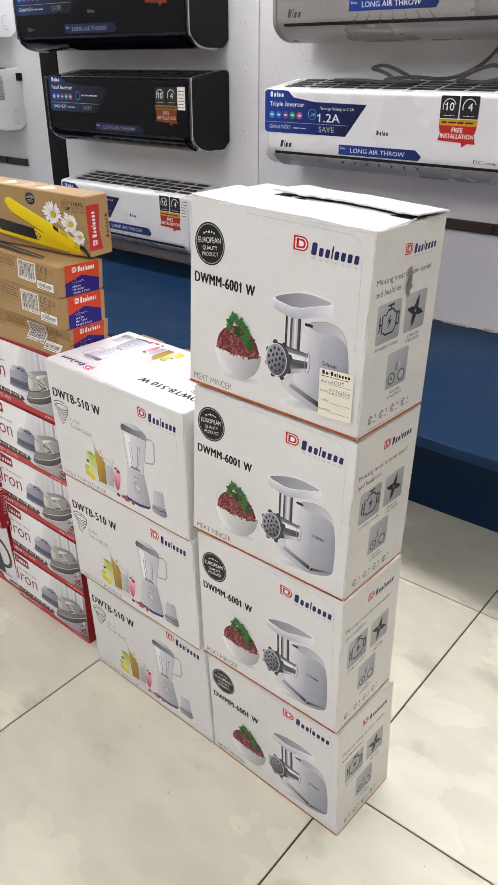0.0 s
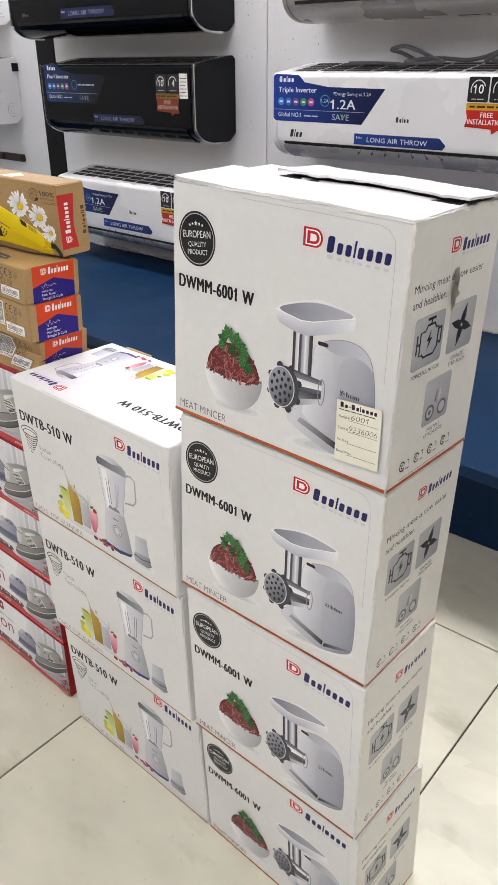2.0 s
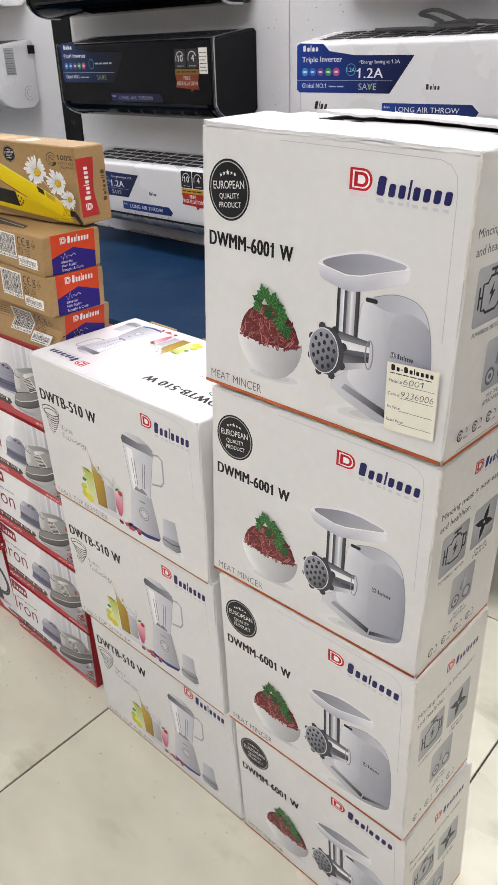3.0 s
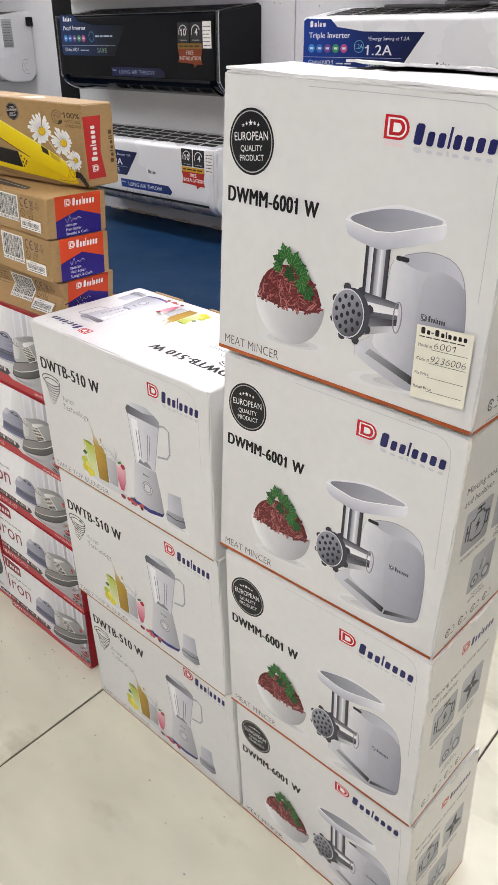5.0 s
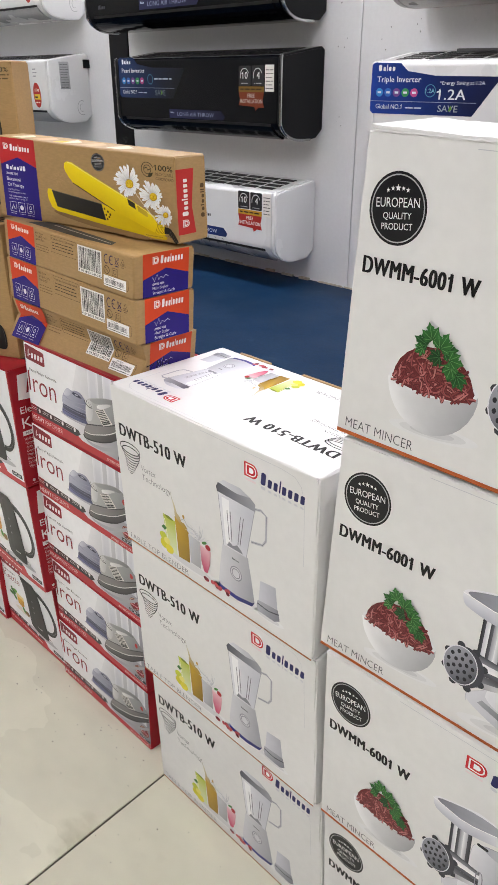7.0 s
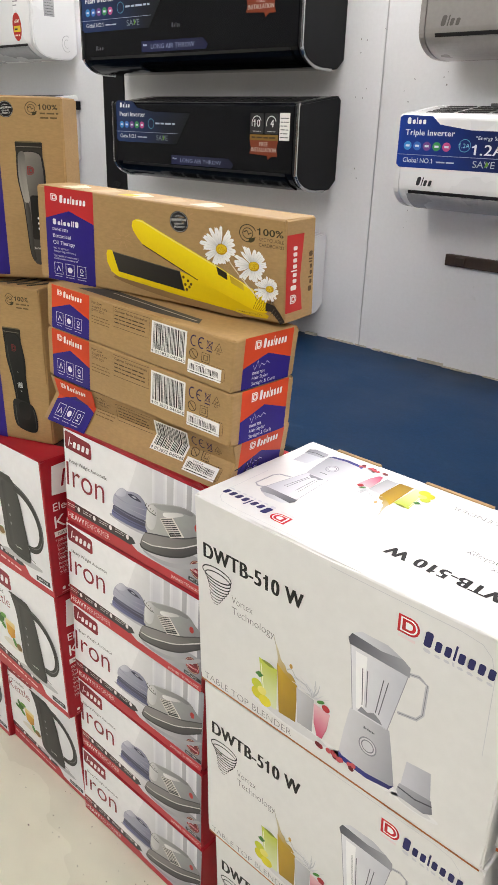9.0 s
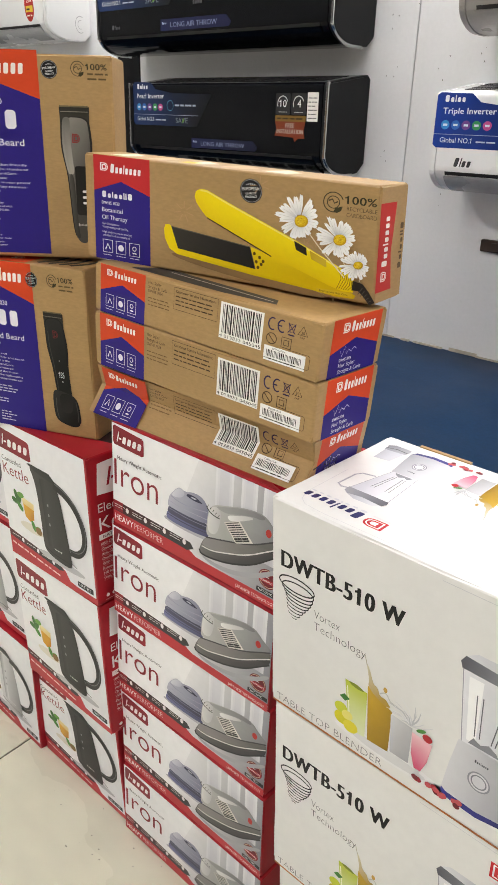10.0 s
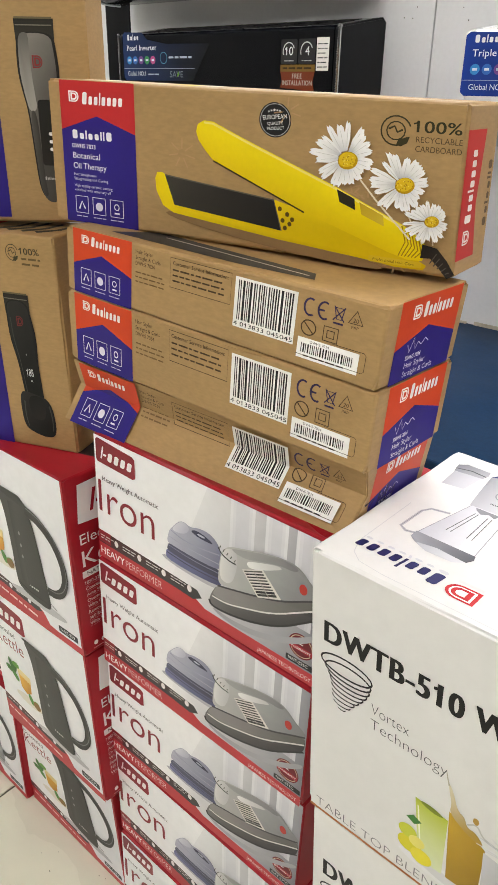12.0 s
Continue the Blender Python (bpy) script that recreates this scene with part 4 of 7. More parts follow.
def blender_art(p, lettering, picture, motor, spiral, drinks, feature, base, cup, echo=True):
    lettering.text("DWTB-510 W", 0.0105, 0.1635, 0.0180, "101012", width=0.136, bold=0.034)
    for k in range(9):
        t = k / 8
        rx = 0.0185 * (1 - t) ** 0.55 * (1 - 0.35 * t) + 0.003
        cy = 0.149 - 0.036 * t
        spiral.arc(0.029 + 0.0025 * math.sin(5 * t), cy, rx, rx * 0.36, 0.0014 - 0.0006 * t, "1f1f22", 165 + 9 * (k % 3) if k > 1 else 0, 375 - 8 * (k % 2) if k > 1 else 360, 20)
    feature.text("Vortex", 0.051, 0.1255, 0.0095, "55555a", width=0.030, bold=-0.018)
    feature.text("Technology", 0.051, 0.1125, 0.0095, "55555a", width=0.060, bold=-0.018)
    base.text("TABLE TOP BLENDER", 0.008, 0.0052, 0.0088, "77777c", width=0.132, bold=-0.018)
    p.line([(0.18, 0.225), (0.31, 0.2245), (0.329, 0.222), (0.338, 0.214), (0.343, 0.198), (0.344, 0.12)], 0.0006, "d2d2d6")
    maker_logo(p, 0.253, 0.194, 0.091, 0.0175, echo=echo)
    q = drinks
    r = random.Random(6)
    for k, c in ((1.0, "ececed"), (0.7, "dcdcde")):
        q.ell(0.130, 0.030, 0.055 * k, 0.008 * k, c, 20)
        motor.ell(0.235, 0.024, 0.040 * k, 0.007 * k, c, 20)
        cup.ell(0.290, 0.021, 0.026 * k, 0.005 * k, c, 20)
    # drinks
    q.poly([(0.084, 0.086), (0.107, 0.084), (0.107, 0.033), (0.090, 0.032)], "b9c437", "dfe6c0", (0.095, 0.082, 0.099, 0.038))
    q.poly(soft([(0.085, 0.0855), (0.096, 0.0870), (0.106, 0.0835), (0.096, 0.0815)]), "7d8a2a")
    q.line([(0.0865, 0.080), (0.0915, 0.036)], 0.0010, "f4f6dc")
    for x, y, s, c in ((0.083, 0.040, 0.009, "d8cf2a"), (0.081, 0.051, 0.007, "c9cf3c"), (0.092, 0.035, 0.008, "e6d93a"), (0.088, 0.046, 0.006, "eae27a")):
        q.ell(x, y, s, s * 0.85, c, 14, 20)
    q.poly([(0.079, 0.064), (0.084, 0.069), (0.090, 0.066), (0.085, 0.061)], "3f7a35")
    q.poly([(0.107, 0.093), (0.132, 0.080), (0.131, 0.034), (0.110, 0.033)], "c9a32e", "94731c", (0.110, 0.07, 0.131, 0.06))
    q.poly(soft([(0.107, 0.092), (0.108, 0.100), (0.105, 0.112), (0.1045, 0.117), (0.1085, 0.110), (0.112, 0.098), (0.117, 0.0965), (0.119, 0.089), (0.125, 0.090), (0.132, 0.081), (0.120, 0.083)]), "d6cfb4", "b08f3a", (0.107, 0.112, 0.122, 0.085))
    q.line(soft([(0.105, 0.114), (0.103, 0.121), (0.1025, 0.124)], False), 0.0012, "b9b4a4", 0.0004)
    q.line(soft([(0.119, 0.092), (0.125, 0.097), (0.129, 0.090), (0.133, 0.088)], False), 0.0012, "c9c8c4")
    q.ell(0.124, 0.099, 0.002, 0.003, "c9a04e", 8)
    q.poly([(0.131, 0.078), (0.152, 0.076), (0.151, 0.036), (0.133, 0.036)], "d2d2d6", "a3a3a9", (0.13, 0.06, 0.152, 0.05))
    for i in range(26):
        a = r.uniform(0.2, 2.9)
        ln = r.uniform(0.008, 0.026)
        q.line([(0.150, 0.078), (0.150 + 0.5 * ln * math.cos(a), 0.078 + 0.6 * ln * math.sin(a)), (0.150 + ln * math.cos(a + 0.25), 0.078 + ln * math.sin(a + 0.25))], 0.0015, r.choice(("d9d9dd", "c3c4c9", "e8e8ea")), 0.0005)
    q.poly([(0.152, 0.073), (0.171, 0.071), (0.168, 0.050), (0.163, 0.036), (0.157, 0.036), (0.153, 0.050)], "eec3cc", "cf4f74", (0.16, 0.073, 0.161, 0.045))
    q.rect(0.158, 0.030, 0.162, 0.036, "d9d9dc")
    q.ell(0.166, 0.075, 0.0045, 0.004, "b7242f", 12)
    q.ell(0.160, 0.079, 0.005, 0.002, "4a8a3e", 10, 30)
    for i in range(16):
        q.ell(0.158 + 0.042 * r.random(), 0.023 + 0.007 * r.random(), 0.0032, 0.0030, r.choice(("8e1c2a", "b3303a", "6c1520", "c4525a")), 10)
    q = picture
    # jug, handle, lid
    q.line([(0.266, 0.158), (0.279, 0.161), (0.2875, 0.157), (0.2865, 0.125), (0.281, 0.117), (0.262, 0.113)], 0.0035, "c0c1c8")
    q.line([(0.266, 0.158), (0.279, 0.161), (0.2875, 0.157), (0.2865, 0.125), (0.281, 0.117), (0.262, 0.113)], 0.0007, "86878f")
    q.poly([(0.207, 0.158), (0.269, 0.157), (0.2535, 0.087), (0.214, 0.087)], "e9e9ee", "c8c9d2", (0.208, 0.12, 0.268, 0.12))
    q.poly([(0.213, 0.152), (0.226, 0.152), (0.226, 0.091), (0.218, 0.091)], "f8f8fa")
    for x0, x1 in ((0.222, 0.2245), (0.250, 0.243), (0.2275, 0.229), (0.245, 0.2395)):
        q.line([(x0, 0.138), (x1, 0.098)], 0.0010, "63646d")
    q.line([(0.207, 0.158), (0.214, 0.087)], 0.0008, "9a9ba4")
    q.line([(0.269, 0.157), (0.2535, 0.087)], 0.0008, "9a9ba4")
    q.poly([(0.224, 0.096), (0.231, 0.093), (0.238, 0.097), (0.245, 0.093), (0.248, 0.089), (0.220, 0.089)], "8a8b94")
    q.poly([(0.204, 0.1625), (0.208, 0.169), (0.218, 0.172), (0.262, 0.170), (0.270, 0.165), (0.270, 0.1555), (0.206, 0.1565)], "5c5d66", "9d9ea7", (0.21, 0.16, 0.25, 0.165))
    q.poly([(0.208, 0.169), (0.218, 0.1755), (0.246, 0.176), (0.262, 0.170), (0.24, 0.1665)], "dfe0e5", "b7b8c0", (0.21, 0.17, 0.26, 0.17))
    # motor base
    q = motor
    q.poly([(0.2115, 0.087), (0.256, 0.088), (0.2615, 0.060), (0.2665, 0.030), (0.262, 0.025), (0.235, 0.0205), (0.205, 0.022), (0.2015, 0.027), (0.206, 0.058)], "d9d9de", "9c9da7", (0.212, 0.06, 0.266, 0.05))
    q.poly([(0.2018, 0.0285), (0.2015, 0.024), (0.205, 0.0195), (0.236, 0.0175), (0.262, 0.0225), (0.2668, 0.030), (0.2625, 0.0275), (0.235, 0.0235), (0.206, 0.0255)], "3c3f96", "2a2c6a", (0.21, 0.02, 0.26, 0.02))
    q.ell(0.2345, 0.0555, 0.0105, 0.0100, "8e8f99", 22)
    q.ell(0.2345, 0.0555, 0.0090, 0.0086, "d2d2d8", 22)
    q.arc(0.2345, 0.0555, 0.0068, 0.0064, 0.0012, "80818b", n=18)
    q.wordmark(0.228, 0.0735, 0.013, 0.0030, "4b4c55")
    # grinder cup
    q = cup
    q.poly([(0.277, 0.067), (0.302, 0.070), (0.305, 0.041), (0.2735, 0.038)], "d3d4db", "b2b3bd", (0.275, 0.05, 0.304, 0.05))
    q.poly([(0.272, 0.038), (0.306, 0.041), (0.309, 0.027), (0.300, 0.0215), (0.272, 0.0225), (0.270, 0.029)], "b5b6bf", "7b7c86", (0.272, 0.04, 0.305, 0.022))
    q.line([(0.271, 0.033), (0.290, 0.031), (0.3075, 0.035)], 0.0016, "4c4d56")


def blender_carton(m, label):
    t = thing("blender_carton", m, label, "carton", "stack of blender cartons")
    part("box", worn_box(BW, BD, BH, 2, 0.0018), WHITE_BOARD, t)
    for place, sx, sy, where in ((front, 1.0, 1.0, "front"), (top_turned(BW, BD, BH), 1.0, BD / BH, "top")):
        a, b, c, d, e, f, g, h, m_ = [Print(sx, sy) for _ in range(9)]
        e.sx, e.shift, e.lift = 1.1 * sx, 0.001, -0.007
        b.shift = d.shift = f.shift = 0.003
        if where == "top":
            c.sx = h.sx = m_.sx = 0.70
            c.shift = h.shift = m_.shift = 0.188
            e.sx, e.shift, g.shift, g.lift, b.shift, f.shift = 0.80, 0.146, 0.012, 0.026, 0.010, -0.010
        blender_art(a, b, c, m_, d, e, f, g, h)
        if where == "front":
            a.rect(0.002, 0.0004, BW - 0.002, 0.0026, "b8703f", "a86236", (0, 0, BW, 0))
        a.put("maker_logo", t, place, "red emblem with dark blue word mark")
        b.put("lettering", t, place, "black model lettering")
        d.put("spiral_mark", t, place)
        e.put("drinks_picture", t, place, "printed picture of fruit drinks")
        f.put("feature_lettering", t, place)
        g.put("base_lettering", t, place, "thin grey lettering along the base")
        h.put("cup_picture", t, place, "printed picture of a grinder cup")
        c.put("jug_picture", t, place, "printed picture of a clear blender jug")
        m_.put("motor_picture", t, place, "printed picture of a grey blender base")
    # raw board showing at the back flaps and a taped seam
    for x0, x1 in ((0.04, 0.10), (0.16, 0.24), (0.30, 0.35)):
        bm = bmesh.new()
        add_box(bm, x0, BD - 0.003, BH - 0.004, x1, BD + 0.0015, BH + 0.0012)
        part("back_flap", bm, KRAFT, t, "brown board showing at the back fold")
    return t


B_TOP = blender_carton(pose(-1.102, 0.708, 0.470, 0, 0, 0.0), "white printed carton of a table blender, uppermost of its stack")
for x, y, z, corners, label in ((-1.092, 0.711, 0.236, ((0.003, 0.233), (0.013, 0.003), (0.358, 0.0), (0.349, 0.2315)), "white printed carton of a table blender under another"),
                               (-1.074, 0.725, 0.0, ((-0.008, 0.234), (0.004, 0.0), (0.352, 0.0), (0.338, 0.231)), "white printed carton of a table blender on the tiled floor")):
    c = copy_thing(B_TOP, pose(x, y, z))
    c["label"] = label
    if z < 0.1:
        for x0, x1, d in ((0.0, 0.07, 0.007), (0.085, 0.20, 0.004), (0.22, 0.345, 0.006)):
            bm = bmesh.new()
            add_box(bm, x0, -0.0030, BH - 0.0035 - d, x1, -0.0012, BH - 0.001)
            part("loose_flap", bm, GLOSS_WHITE_BOARD, c, "loose front edge of the lid")
    settle(c, BW, BH, *corners)
settle(B_TOP, BW, BH, (-0.0015, 0.2335), (0.011, 0.003), (0.356, -0.003), (0.354, 0.2295))


# ---------- red and white cartons of irons ----------
IW, ID, IH = 0.273, 0.15, 0.1362
RED, DARK_RED = "b3232f", "7d1424"


def house_label(p, u, v, w, h, rot=0.0):
    """Dark red house label with a white word mark drawn as plain shapes."""
    p.poly([(u, v + 0.16 * h), (u + 0.04 * w, v + 0.06 * h), (u + 0.94 * w, v), (u + w, v + 0.08 * h), (u + 0.99 * w, v + 0.78 * h), (u + 0.93 * w, v + 0.86 * h), (u + 0.05 * w, v + h), (u, v + 0.92 * h)], DARK_RED, "8f1a2b", (u, v, u + w, v))
    p.wordmark(u + 0.10 * w, v + 0.24 * h, 0.82 * w, 0.5 * h, "f3eeee", "l-xxxx", slant=0.25)


def iron_art(p, pic, cloth):
    p.rect(0.0012, 0.0012, IW - 0.001, IH - 0.0022, "f5f5f7")
    # grey photo ground with a window's stripes
    p.poly([(0.10, 0.010), (IW - 0.001, 0.010), (IW - 0.001, IH - 0.0022), (0.15, IH - 0.0022)], "f1f1f3", "83838e", (0.12, 0.07, 0.27, 0.03))
    for u, w in ((0.176, 0.026), (0.213, 0.022), (0.243, 0.020)):
        for inset, low, high in ((0.0, "d3d3d9", "e9e9ed"), (0.003, "c9c9d0", "e2e2e7"), (0.006, "bfbfc8", "dcdce2")):
            p.poly([(u + inset, 0.05), (u + w - inset, 0.05), (u + w - inset, IH - 0.0022), (u + inset, IH - 0.0022)], low, high, (u, 0.06, u, 0.12))
    p.poly([(0.0012, 0.0012), (IW - 0.001, 0.0012), (IW - 0.001, 0.013), (0.17, 0.013), (0.150, 0.0135), (0.135, 0.020), (0.0012, 0.026)], RED, "c33a42", (0, 0, IW, 0))
    p.poly([(0.0012, 0.0185), (0.110, 0.0175), (0.135, 0.0165), (0.146, 0.0225), (0.140, 0.0285), (0.0012, 0.0325)], "4a1a20", "3a3a3c", (0.02, 0.02, 0.06, 0.02))
    p.rect(0.0012, 0.0195, 0.020, 0.0325, "8c1a28")
    p.text("HEAVY", 0.004, 0.0060, 0.0085, "f4e9e9", width=0.036, bold=0.015)
    p.text("PERFORMER", 0.042, 0.0060, 0.0085, "eccfd0", width=0.052, bold=-0.015)
    for i in range(4):
        p.words(0.004 + 0.034 * i, 0.0265, 0.020, 0.0016, "d9d4d4", i)
        p.words(0.004 + 0.034 * i, 0.0235, 0.017, 0.0016, "d9d4d4", i + 9)
        p.ell(0.0285 + 0.034 * i, 0.0255, 0.0030, 0.0036, "e9e4e4", 10)
    p.text("JAPANESE TECHNOLOGY", 0.212, 0.0045, 0.0042, "f0d5d5", width=0.056)
    house_label(p, 0.004, 0.106, 0.056, 0.026)
    p.text("Heavy Weight Automatic", 0.0115, 0.0895, 0.0052, "3b3034", width=0.079)
    p.text("Iron", 0.005, 0.0550, 0.0365, "8c2331", width=0.080, bold=-0.006)
    # warranty seal
    p.ell(0.256, 0.034, 0.0125, 0.0115, "6f1220", 24)
    p.arc(0.256, 0.034, 0.0110, 0.0100, 0.0007, "d9c3a5", n=20)
    p.rect(0.2445, 0.029, 0.2675, 0.0335, "a62633")
    p.text("2", 0.256, 0.0355, 0.0055, "f2eaea", align="c", bold=0.02)
    p.text("WARRANTY", 0.256, 0.0298, 0.0026, "f2eaea", width=0.020, align="c")
    p.rrect(0.242, 0.0150, 0.2715, 0.0205, 0.001, "26262a")
    p.text("NAT-231C", 0.2445, 0.0164, 0.0032, "eeeeee")
    q = cloth
    # folded clothes
    q.ell(0.135, 0.0465, 0.040, 0.005, "b4b4bd", 16)
    q.poly(soft([(0.0995, 0.050), (0.102, 0.0455), (0.130, 0.0445), (0.1665, 0.0470), (0.170, 0.052), (0.168, 0.058), (0.135, 0.0565), (0.102, 0.0585)]), "7476a0", "4c4e70", (0.10, 0.05, 0.168, 0.053))
    q.line(soft([(0.101, 0.0530), (0.130, 0.0505), (0.168, 0.0530)], False), 0.0011, "44455c")
    q.poly(soft([(0.1015, 0.0575), (0.104, 0.0545), (0.135, 0.0535), (0.1675, 0.0555), (0.170, 0.060), (0.1665, 0.0655), (0.135, 0.0640), (0.104, 0.0655)]), "56576e", "3e3f54", (0.10, 0.06, 0.168, 0.06))
    q.line(soft([(0.103, 0.0615), (0.133, 0.0590), (0.167, 0.0610)], False), 0.0009, "7c7d94")
    q.poly(soft([(0.1015, 0.0650), (0.1040, 0.0760), (0.1060, 0.0800), (0.1165, 0.0925), (0.1230, 0.0950), (0.1310, 0.0925), (0.1420, 0.0965), (0.1560, 0.0965), (0.1665, 0.0880), (0.1690, 0.0720), (0.1670, 0.0640), (0.135, 0.0625), (0.106, 0.0635)]), "babbca", "777992", (0.108, 0.09, 0.166, 0.07))
    q.poly(soft([(0.1065, 0.0800), (0.1170, 0.0920), (0.1230, 0.0945), (0.1300, 0.0915), (0.1280, 0.0850), (0.1180, 0.0800)]), "dcdde4", "b3b4c4", (0.11, 0.09, 0.128, 0.082))
    q.poly(soft([(0.1310, 0.0890), (0.1365, 0.0925), (0.1480, 0.0920), (0.1600, 0.0875), (0.1520, 0.0865), (0.1400, 0.0865)]), "3a3b52")
    q.poly(soft([(0.1385, 0.0890), (0.1420, 0.0908), (0.1500, 0.0900), (0.1460, 0.0880)]), "b9bac8")
    q.line(soft([(0.1075, 0.0790), (0.1200, 0.0755), (0.1420, 0.0760), (0.1660, 0.0800)], False), 0.0012, "9b9cb2")
    q.line(soft([(0.1050, 0.0715), (0.1250, 0.0690), (0.1670, 0.0705)], False), 0.0008, "a5a6ba")
    # the iron, its dark-edged soleplate and pale body
    q = pic
    q.poly(soft([(0.156, 0.0225), (0.180, 0.0190), (0.215, 0.0240), (0.250, 0.0400), (0.2715, 0.0560), (0.2715, 0.0490), (0.245, 0.0300), (0.205, 0.0150), (0.170, 0.0150)]), "a9a9b0")
    q.poly(soft([(0.1649, 0.0482), (0.1590, 0.0390), (0.1550, 0.0275), (0.1575, 0.0215), (0.1800, 0.0235), (0.2062, 0.0300), (0.2352, 0.0425), (0.2584, 0.0608), (0.2715, 0.0700), (0.2715, 0.0890), (0.2572, 0.0814), (0.2341, 0.0682), (0.2055, 0.0588), (0.1806, 0.0521)]), "757373", "3f3e41", (0.17, 0.05, 0.20, 0.025))
    q.poly(soft([(0.1655, 0.0480), (0.1605, 0.0400), (0.1594, 0.0350), (0.1750, 0.0345), (0.1935, 0.0400), (0.2255, 0.0515), (0.2578, 0.0720), (0.2715, 0.0800), (0.2715, 0.0885), (0.2572, 0.0805), (0.2341, 0.0675), (0.2055, 0.0580), (0.1806, 0.0514)]), "8f8c8b", "666463", (0.17, 0.045, 0.25, 0.065))
    q.line(soft([(0.1592, 0.0335), (0.1750, 0.0335), (0.1935, 0.0393), (0.2255, 0.0504), (0.2578, 0.0712), (0.2712, 0.0795)], False), 0.0015, "dcdad8")
    q.line(soft([(0.1556, 0.0280), (0.1580, 0.0222), (0.1800, 0.0240), (0.2062, 0.0303), (0.2352, 0.0428), (0.2584, 0.0610), (0.2710, 0.0705)], False), 0.0026, "343336", 0.0016)
    q.line(soft([(0.1649, 0.0478), (0.1806, 0.0519), (0.2055, 0.0586), (0.2341, 0.0680), (0.2572, 0.0812), (0.2710, 0.0885)], False), 0.0018, "454346")
    q.poly(soft([(0.1655, 0.0500), (0.1655, 0.0640), (0.1670, 0.0810), (0.1720, 0.0910), (0.1800, 0.0955), (0.1925, 0.0990), (0.2149, 0.1062), (0.2372, 0.1100), (0.2500, 0.1080), (0.2600, 0.0990), (0.2715, 0.0930), (0.2715, 0.0895), (0.2572, 0.0822), (0.2341, 0.0690), (0.2055, 0.0596), (0.1806, 0.0529)]), "bfbfbd", "85868a", (0.168, 0.09, 0.25, 0.07))
    q.poly(soft([(0.1665, 0.0560), (0.1675, 0.0800), (0.1725, 0.0900), (0.1800, 0.0935), (0.1860, 0.0900), (0.1860, 0.0740), (0.1800, 0.0560)]), "dddcda", "bdbdbf", (0.168, 0.07, 0.186, 0.07))
    q.poly(soft([(0.1760, 0.0925), (0.1925, 0.0978), (0.2149, 0.1050), (0.2372, 0.1088), (0.2490, 0.1065), (0.2440, 0.1020), (0.2300, 0.1015), (0.2100, 0.0955), (0.1930, 0.0895)]), "a2a2a2", "7b7b7f", (0.19, 0.10, 0.245, 0.104))
    q.poly(soft([(0.1950, 0.0885), (0.2080, 0.0935), (0.2276, 0.1003), (0.2330, 0.0990), (0.2250, 0.0945), (0.2165, 0.0899), (0.1989, 0.0825)]), "e9e8e8", "c3c2c2", (0.2, 0.088, 0.23, 0.098))
    q.poly([(0.1915, 0.0786), (0.2133, 0.0888), (0.2335, 0.0695), (0.2095, 0.0592)], "d9d6d0")
    for i in range(9):
        a = i / 8.6
        q.line([(0.1936 + 0.0168 * a, 0.0778 - 0.0172 * a), (0.2126 + 0.0172 * a, 0.0866 - 0.0172 * a)], 0.0013 if i < 7 else 0.0022, ("55544f", "2c2c2e", "3a3a38")[i % 3])
    q.line([(0.2040, 0.0830), (0.2215, 0.0648)], 0.0009, "a3a09a")
    q.ell(0.2534, 0.0905, 0.0038, 0.0050, "b8352f", 14)
    q.line(soft([(0.1648, 0.0880), (0.1685, 0.0830), (0.1770, 0.0800), (0.1850, 0.0800)], False), 0.0013, "2b2b2e")
    for i in range(5):
        q.line([(0.1660 + 0.0042 * i, 0.0875 - 0.0015 * i), (0.1675 + 0.0042 * i, 0.0910 - 0.0017 * i)], 0.0009, "4b4a48")


def iron_carton(m, label):
    t = thing("iron_carton", m, label, "carton", "stack of iron cartons")
    part("box", worn_box(IW, ID, IH, 3, 0.0006), RED_BOARD, t)
    a, b, c = Print(), Print(1.0, 0.948), Print(1.0, 0.948)
    b.lift = c.lift = 0.001
    iron_art(a, b, c)
    a.put("front_print", t, front, "white front with dark red lettering")
    b.put("picture", t, lambda u, v, o: front(u, v, o + 0.0007), "printed picture of a grey iron")
    c.put("clothes_picture", t, lambda u, v, o: front(u, v, o + 0.0005), "printed picture of folded clothes")
    return t


I_TOP = iron_carton(pose(-1.397, 0.741, 4 * 0.137), "red and white glossy carton of a dry iron")
for i, (top, low, dy, yaw) in enumerate(((0.005, 0.002, -0.001, 0.2), (0.003, 0.003, 0.002, -0.4), (0.0046, 0.0, 0.001, 0.3), (0.0083, 0.0038, -0.002, -0.1))):
    c = copy_thing(I_TOP, pose(-1.397, 0.741 + dy, i * 0.137, 0, 0, yaw))
    settle(c, IW, IH, (top, IH), (low, 0.0), (IW + low, 0.0), (IW + top, IH))
settle(I_TOP, IW, IH, (0.0145, 0.1400), (0.009, 0.0), (IW + 0.009, 0.0), (IW + 0.0145, 0.1400))


# ---------- kettle cartons ----------
KW, KD, KH = 0.212, 0.175, 0.2105


